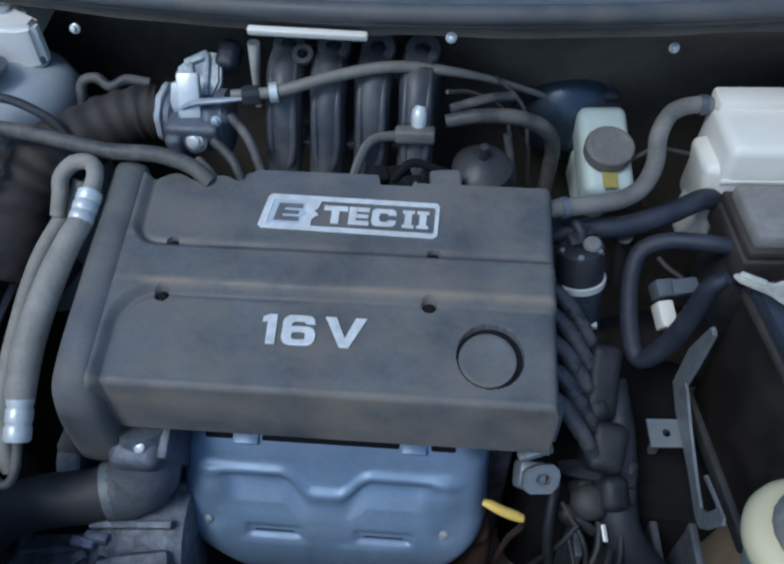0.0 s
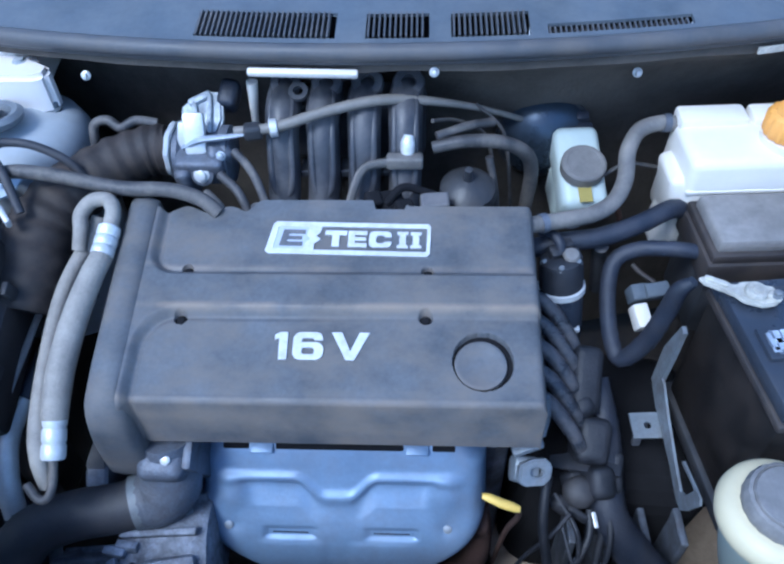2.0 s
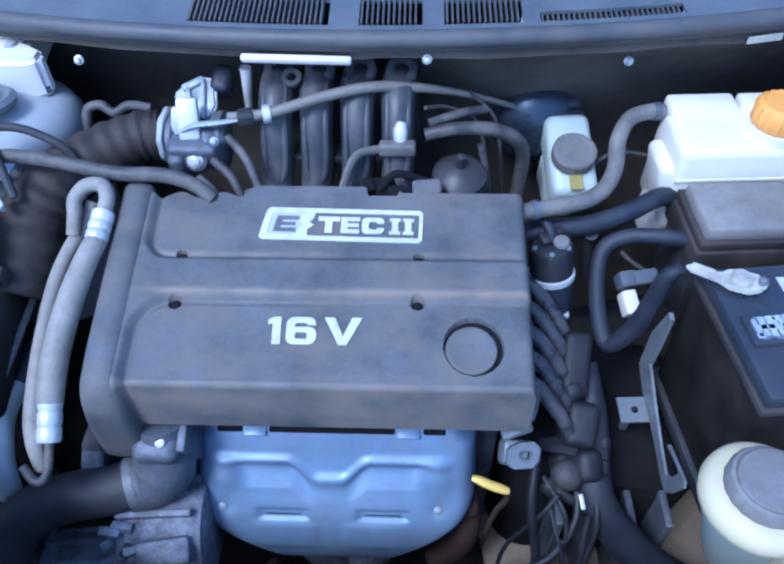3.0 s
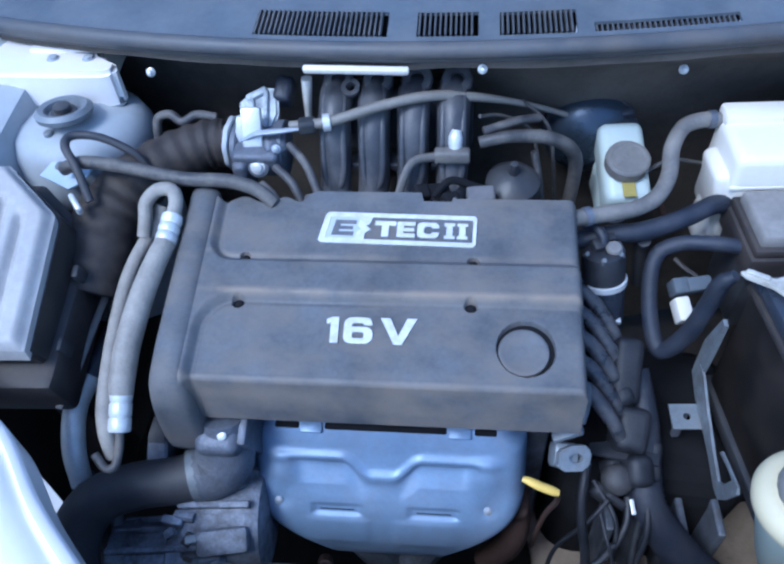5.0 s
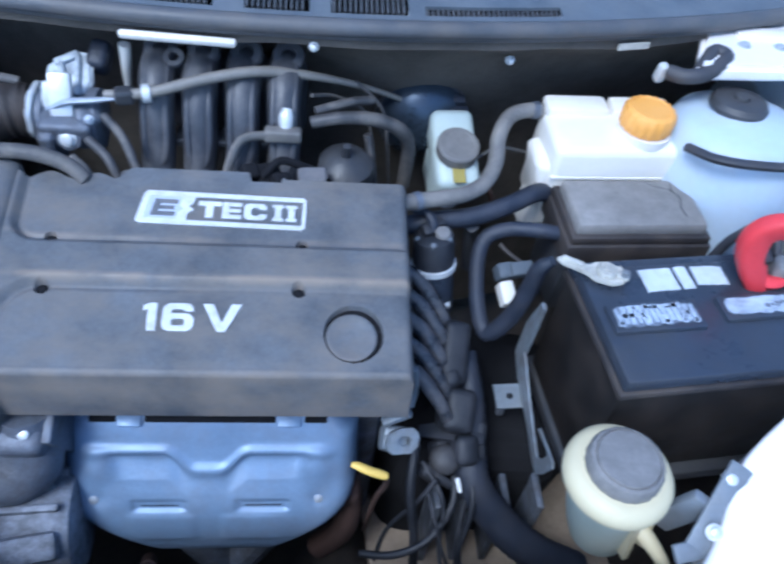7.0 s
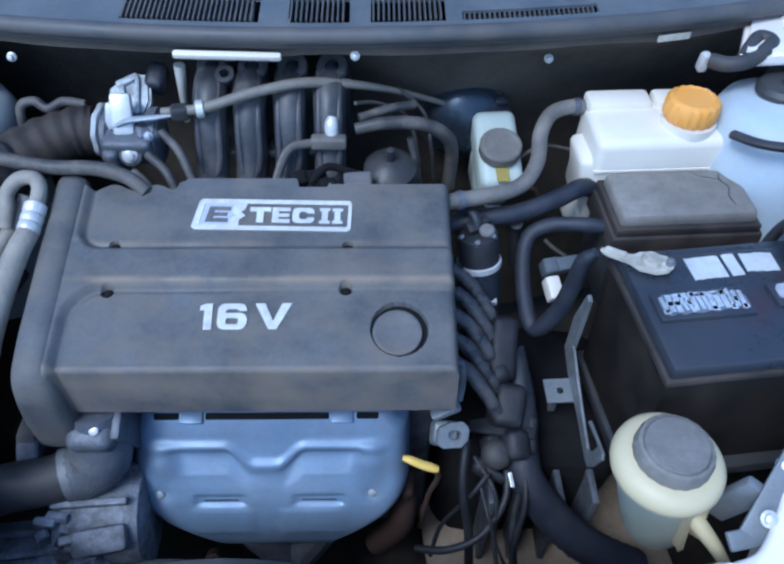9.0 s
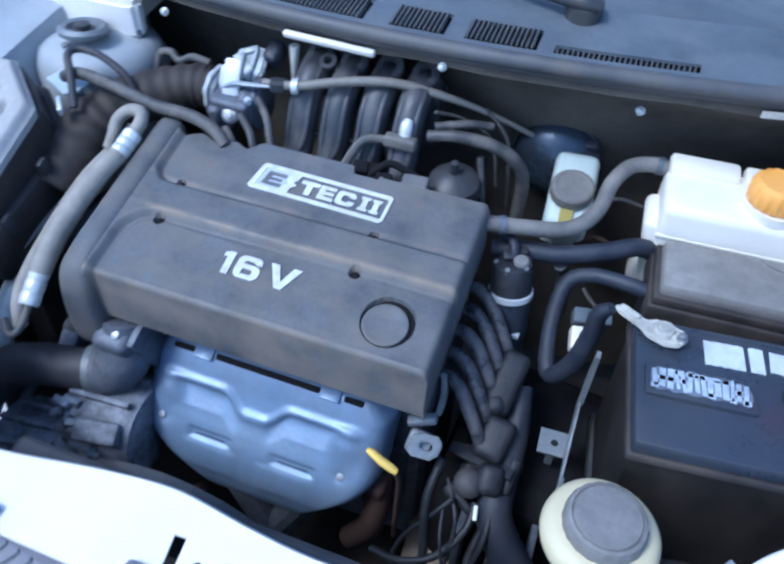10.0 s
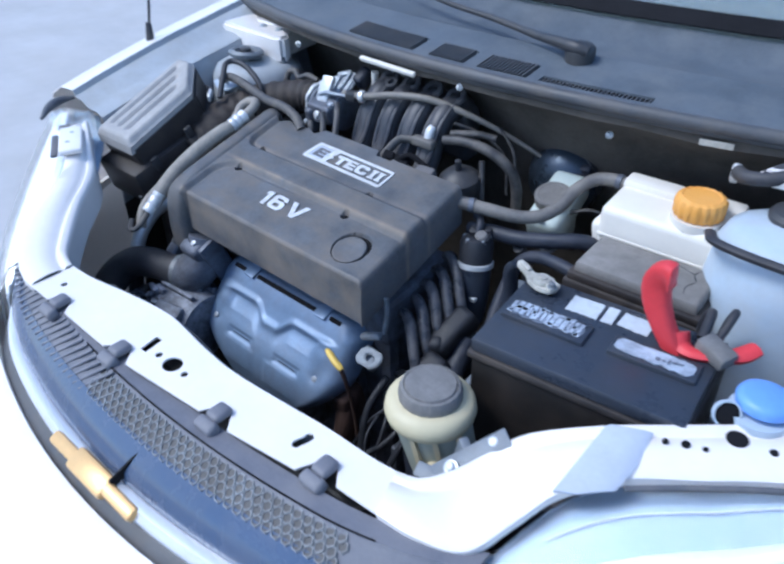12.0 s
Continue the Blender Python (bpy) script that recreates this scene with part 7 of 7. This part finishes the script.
part("hose_end", bm, M["conduit"], pipe, "dark rubber hose end", 60)
bm = bmesh.new()
tube(bm, [(-0.3785, -0.030, 0.596), (-0.376, -0.042, 0.57), (-0.370, -0.055, 0.53), (-0.36, -0.07, 0.47)], 0.0150, 12)
part("hose_end", bm, M["conduit"], pipe, "dark rubber hose end", 60)

flange = thing("exhaust_flange", (0.15, 0.0, 0.48), "rusty cast exhaust flange beside the heat shield", "exhaust flange")
bm = bmesh.new()
box(bm, (0.150, 0.012, 0.500), (0.035, 0.05, 0.07), 0.010, (10, 0, 0), 3)
tube(bm, [(0.150, 0.02, 0.53), (0.155, 0.0, 0.49), (0.150, -0.01, 0.43), (0.12, -0.01, 0.37)], 0.018, 12)
part("flange_casting", bm, M["rust"], flange, "", 40)

# ---- ignition leads, valve can and wiring at the gearbox end ----
can = thing("egr_valve", (0.25, 0.19, 0.62), "dark round valve can with a bright ring", "valve")
bm = bmesh.new()
axis = look((0.2455, 0.213, 0.765), (0.262, 0.185, 0.63)) @ pose(0, 0, 0, 180, 0, 0)
lathe(bm, [(0.017, 0.0), (0.024, 0.004), (0.026, 0.012), (0.026, 0.040)], axis, 28)
for p, s in (((0.240, 0.216, 0.768), (0.018, 0.016, 0.014)), ((0.260, 0.212, 0.764), (0.016, 0.018, 0.016)), ((0.25, 0.228, 0.765), (0.02, 0.012, 0.02))):
    box(bm, p, s, 0.003, (15, 0, 20))
part("head", bm, M["soot"], can, "", 40)
for k in range(5):
    a = radians(72 * k + 20)
    q = axis @ Vector((0.020 * math.cos(a), 0.020 * math.sin(a), 0.006))
    bolt(can, tuple(q), 0.0032, 0.006, (15, 0, 0), M["steel"], "screw")
bm = bmesh.new()
tube(bm, [(0.246, 0.214, 0.768), (0.243, 0.222, 0.778), (0.236, 0.232, 0.782), (0.222, 0.240, 0.778)], [0.006, 0.0065, 0.0055, 0.005], 10)
part("port", bm, M["conduit"], can, "", 60)
bm = bmesh.new()
lathe(bm, [(0.009, -0.004), (0.010, 0.0), (0.008, 0.003), (0, 0.0035)], pose(0.256, 0.208, 0.772, 12, 0, 0), 16)
part("top_disc", bm, M["cap"], can, "small dusty disc", 40)
bm = bmesh.new()
lathe(bm, [(0.0255, 0.040), (0.0285, 0.041), (0.0285, 0.048), (0.0255, 0.049)], axis, 28, ring=True)
part("ring", bm, M["bright"], can, "bright crimped ring", 40)
bm = bmesh.new()
lathe(bm, [(0.0255, 0.048), (0.025, 0.10), (0.020, 0.14), (0.012, 0.145)], axis, 28)
part("body", bm, M["battery"], can, "", 40)
bm = bmesh.new()
box(bm, tuple(axis @ Vector((0.0, -0.02, 0.095))), (0.018, 0.012, 0.008), 0.002)
part("plug", bm, M["bright"], can)
coil = thing("ignition_coil", (0.27, 0.06, 0.55), "black ignition coil pack with four dusty leads", "ignition coil")
for p, sz, r in (((0.276, 0.118, 0.650), (0.040, 0.090, 0.045), (27, 10, -4)), ((0.282, 0.060, 0.612), (0.044, 0.060, 0.050), (30, 6, -8)), ((0.272, 0.088, 0.640), (0.030, 0.030, 0.040), (20, -8, 14)), ((0.290, 0.020, 0.588), (0.034, 0.042, 0.040), (34, 8, 10))):
    bm = bmesh.new()
    box(bm, p, sz, 0.010, r, 3, 0.88)
    part("coil_block", bm, M["soot"], coil, "dusty black coil block", 40)
for k in range(5):
    bm = bmesh.new()
    y, z = 0.182 - 0.027 * k, 0.716 - 0.0125 * k
    tube(bm, [(0.199, y + 0.012, z + 0.002), (0.213, y + 0.010, z + 0.007), (0.231, y - 0.001, z + 0.001), (0.247, y - 0.015, z - 0.013), (0.262, y - 0.028, z - 0.032), (0.274, y - 0.034, z - 0.060)],
         [0.0070, 0.0086, 0.0092, 0.0090, 0.0082, 0.0078], 12, 8, 0.03, 3)
    part("lead", bm, M["lead"], coil, "", 60)

lug = thing("lifting_eye", (0.206, 0.01, 0.62), "bright cast lifting eye at the end of the head", "bracket")
bm = bmesh.new()
box(bm, (0.200, 0.020, 0.664), (0.036, 0.014, 0.010), 0.004, (0, -20, 12))
tube(bm, [(0.216, 0.03, 0.672), (0.218, 0.036, 0.70), (0.214, 0.04, 0.73)], 0.004, 8)
part("lug", bm, M["zinc"], lug, "", 40)
bm = bmesh.new()
plate(bm, [(-0.020, -0.008), (-0.012, -0.013), (0.010, -0.012), (0.018, -0.004), (0.020, 0.010), (0.012, 0.017), (-0.004, 0.016), (-0.018, 0.010)], [ring_loop(0.002, 0.002, 0.008, 0.0055)], 0.006, 0.014)
bmesh.ops.bevel(bm, geom=[e for e in bm.edges if e.is_manifold and e.calc_face_angle(0) > 0.8], offset=0.002, segments=2, affect="EDGES")
bm.transform(pose(0.209, 0.004, 0.634, 38, 12, 8))
box(bm, (0.200, 0.016, 0.622), (0.03, 0.03, 0.03), 0.006, (30, 10, 0))
part("eye", bm, M["zinc"], lug, "dirty cast lug with a hole", 40)
loom = thing("wiring_loom", (0.30, 0.02, 0.45), "dusty black wiring loom and plugs on the gearbox", "wiring loom")
bm = bmesh.new()
tube(bm, [(0.296, 0.13, 0.640), (0.304, 0.08, 0.605), (0.303, 0.035, 0.575), (0.306, 0.0, 0.548), (0.328, -0.019, 0.515), (0.366, -0.036, 0.468), (0.412, -0.049, 0.43), (0.47, -0.06, 0.40)], [0.014, 0.017, 0.020, 0.022, 0.023, 0.024, 0.024, 0.024], 14, ribs=0.05, rib_every=1)
part("conduit", bm, M["conduit"], loom, "", 60)
for p, s, r in (((0.272, 0.026, 0.570), (0.036, 0.038, 0.030), (25, 10, 20)), ((0.252, 0.006, 0.556), (0.030, 0.020, 0.022), (10, 30, -20)), ((0.312, 0.036, 0.580), (0.020, 0.056, 0.034), (25, 0, -8)), ((0.268, -0.004, 0.555), (0.036, 0.012, 0.016), (10, 20, -25))):
    bm = bmesh.new()
    box(bm, p, s, 0.007, r, 3, 0.86)
    part("plug", bm, M["soot"], loom, "", 40)
for pts, r in (([(0.282, 0.0, 0.56), (0.278, -0.03, 0.54), (0.25, -0.06, 0.51), (0.21, -0.07, 0.49), (0.17, -0.06, 0.47)], 0.005),
               ([(0.23, 0.02, 0.60), (0.225, -0.02, 0.56), (0.235, -0.05, 0.50), (0.24, -0.07, 0.43)], 0.006),
               ([(0.30, -0.01, 0.55), (0.29, -0.05, 0.50), (0.30, -0.09, 0.44), (0.33, -0.12, 0.40)], 0.005)):
    bm = bmesh.new()
    tube(bm, pts, r, 8)
    part("wire", bm, M["soot"], loom, "", 60)
rnd = random.Random(21)
bm = bmesh.new()
plate(bm, [(0.232, 0.032), (0.312, 0.020), (0.316, 0.034), (0.262, 0.050), (0.236, 0.046)], [], 0.602, 0.004)
part("support_plate", bm, M["soot"], loom, "dark plate above the plugs", 40)
bm = bmesh.new()
lathe(bm, [(0.0, 0.014), (0.010, 0.013), (0.017, 0.008), (0.019, 0.0), (0.017, -0.012)], pose(0.268, 0.010, 0.582, 30, 10, 0), 18)
part("boot", bm, M["rubber"], loom, "dusty round rubber boot", 50)
for k in range(4):
    bm = bmesh.new()
    a = Vector((rnd.uniform(0.23, 0.30), rnd.uniform(-0.02, 0.03), rnd.uniform(0.55, 0.58)))
    b = Vector((rnd.uniform(0.16, 0.40), rnd.uniform(-0.13, -0.05), rnd.uniform(0.40, 0.48)))
    tube(bm, [a, a.lerp(b, 0.35) + Vector((rnd.uniform(-0.02, 0.02), 0.0, 0.02)), a.lerp(b, 0.7) + Vector((rnd.uniform(-0.02, 0.02), 0.01, 0.0)), b], rnd.uniform(0.002, 0.0040), 8)
    part("wire", bm, M["soot"], loom, "", 60)
bm = bmesh.new()
box(bm, (0.285, -0.014, 0.562), (0.005, 0.018, 0.005), 0.001, (25, 0, 10))
part("clip", bm, M["bright"], loom)

# ---- suspension towers ----


def tower(name, x, y, z, side, paint):
    t = thing(name, (x, y, 0.5), "white painted suspension tower, dulled for shade, with a dark round cap" if side > 0 else "dirty white domed suspension tower beside the intake duct, greyed for shade", "suspension tower")
    bm = bmesh.new()
    lathe(bm, [(0.105, -0.30), (0.100, -0.08), (0.096, -0.030), (0.086, -0.010), (0.070, -0.002), (0.05, 0.002), (0.035, 0.008), (0.0, 0.008)], pose(x, y, z, -4, 0, 0), 40)
    part("dome", bm, paint, t, "", 40)
    if side < 0:
        for a in (20, 140, 260):
            bolt(t, (x + 0.060 * math.cos(radians(a)), y + 0.060 * math.sin(radians(a)), z - 0.001), 0.006, 0.010, (0, 0, 0), M["steel"], "nut")
        bm = bmesh.new()
        lathe(bm, [(0.030, 0.0), (0.036, 0.004), (0.037, 0.010), (0.031, 0.015), (0.024, 0.013), (0.021, 0.006), (0.0, 0.006)], pose(-0.438, 0.333, 0.868, -6, 0, 0), 32)
        part("cap", bm, M["steel"], t, "grey ring cap with a hollow centre", 40)
        bolt(t, (-0.438, 0.333, 0.874), 0.011, 0.012, (0, 0, 0), M["plastic"], "nut")
        return t
    bm = bmesh.new()
    lathe(bm, [(0.036, 0.0), (0.037, 0.006), (0.033, 0.012), (0.02, 0.015), (0.010, 0.013), (0.009, 0.018), (0, 0.018)], pose(x - side * 0.012, y + 0.012, z + 0.006, -4, 0, 0), 30)
    part("cap", bm, M["plastic"], t, "dark round cap", 40)
    return t


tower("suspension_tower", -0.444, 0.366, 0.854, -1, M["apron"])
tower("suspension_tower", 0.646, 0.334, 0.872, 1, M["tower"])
cable2 = thing("tower_cable", (-0.38, 0.27, 0.88), "black cable looping over the suspension tower", "cable")
bm = bmesh.new()
tube(bm, [(-0.368, 0.205, 0.835), (-0.385, 0.232, 0.866), (-0.402, 0.254, 0.880), (-0.398, 0.271, 0.883), (-0.367, 0.276, 0.877), (-0.332, 0.273, 0.858), (-0.315, 0.268, 0.835)], 0.0055, 8)
part("cable", bm, M["rubber"], cable2, "", 60)
for name, side, x0 in (("hinge_panel", -1, -0.43), ("hinge_panel", 1, 0.70)):
    hp = thing(name, (x0, 0.37, 0.88), "white painted hinge panel between wing and cowl", "car panel", "hinge panels")
    bm = bmesh.new()
    s = side
    pts = [(x0 - s * 0.075, 0.305), (x0 - s * 0.06, 0.297), (x0 - s * 0.0, 0.297), (x0 + s * 0.12, 0.30), (x0 + s * 0.12, 0.45), (x0 - s * 0.03, 0.45), (x0 - s * 0.045, 0.345), (x0 - s * 0.075, 0.325)]
    if s < 0:
        pts = [(x - 0.025, y + 0.078) for x, y in pts][::-1]
    else:
        pts = [(0.566, 0.360), (0.66, 0.366), (0.80, 0.38), (0.80, 0.53), (0.625, 0.50), (0.602, 0.440)]
    plate(bm, pts, [], 0.924 if s > 0 else 0.905, 0.022 if s > 0 else 0.055)
    bmesh.ops.bevel(bm, geom=[e for e in bm.edges if e.is_manifold and e.calc_face_angle(0) > 0.5], offset=0.006, segments=2, affect="EDGES")
    part("panel", bm, M["paint"], hp, "", 40)
    zt = 0.924 if s > 0 else 0.905
    mid = Vector((sum(p[0] for p in pts) / len(pts), sum(p[1] for p in pts) / len(pts), zt + 0.001))
    for d in (-0.025, 0.025):
        bolt(hp, (mid.x + d, mid.y - 0.01, zt - 0.001), 0.006, 0.005, (0, 0, 0), M["apron"])
    bm = bmesh.new()
    box(bm, (mid.x + s * 0.02, mid.y + 0.02, zt + 0.001), (0.09, 0.028, 0.006), 0.002)
    part("hinge_leaf", bm, M["paint"], hp, "white painted hinge leaf", 40)
line = thing("hood_release_cable", (0.63, 0.36, 0.92), "dark cable with a plug beside the coolant tank", "cable")
bm = bmesh.new()
tube(bm, [(0.540, 0.376, 0.905), (0.556, 0.362, 0.908), (0.582, 0.362, 0.913), (0.606, 0.378, 0.920), (0.616, 0.392, 0.922), (0.604, 0.402, 0.922), (0.590, 0.386, 0.918), (0.576, 0.368, 0.912)], 0.0095, 10)
part("loop", bm, M["rubber"], line, "", 60)
bm = bmesh.new()
box(bm, (0.536, 0.385, 0.898), (0.012, 0.014, 0.026), 0.004, (10, 0, 10))
part("plug", bm, M["bright"], line, "", 40)
ant = thing("antenna", (-0.645, 0.24, 0.90), "thin black antenna rod standing on the wing", "antenna")
bm = bmesh.new()
tube(bm, [(-0.645, 0.24, 0.87), (-0.645, 0.245, 0.92)], [0.010, 0.006], 10)
part("foot", bm, M["rubber"], ant, "", 40)
bm = bmesh.new()
tube(bm, [(-0.645, 0.245, 0.91), (-0.648, 0.30, 1.15), (-0.651, 0.37, 1.45)], 0.003, 8)
part("rod", bm, M["rubber"], ant, "", 60)

strip = thing("rubber_strip", (0.64, 0.26, 0.85), "black rubber strip lying along the suspension tower", "rubber strip")
bm = bmesh.new()
tube(bm, [(0.553, 0.282, 0.860), (0.570, 0.246, 0.872), (0.607, 0.232, 0.876), (0.666, 0.234, 0.874), (0.76, 0.26, 0.862)], 0.0085, 8, flat=0.7)
part("strip", bm, M["rubber"], strip, "", 60)
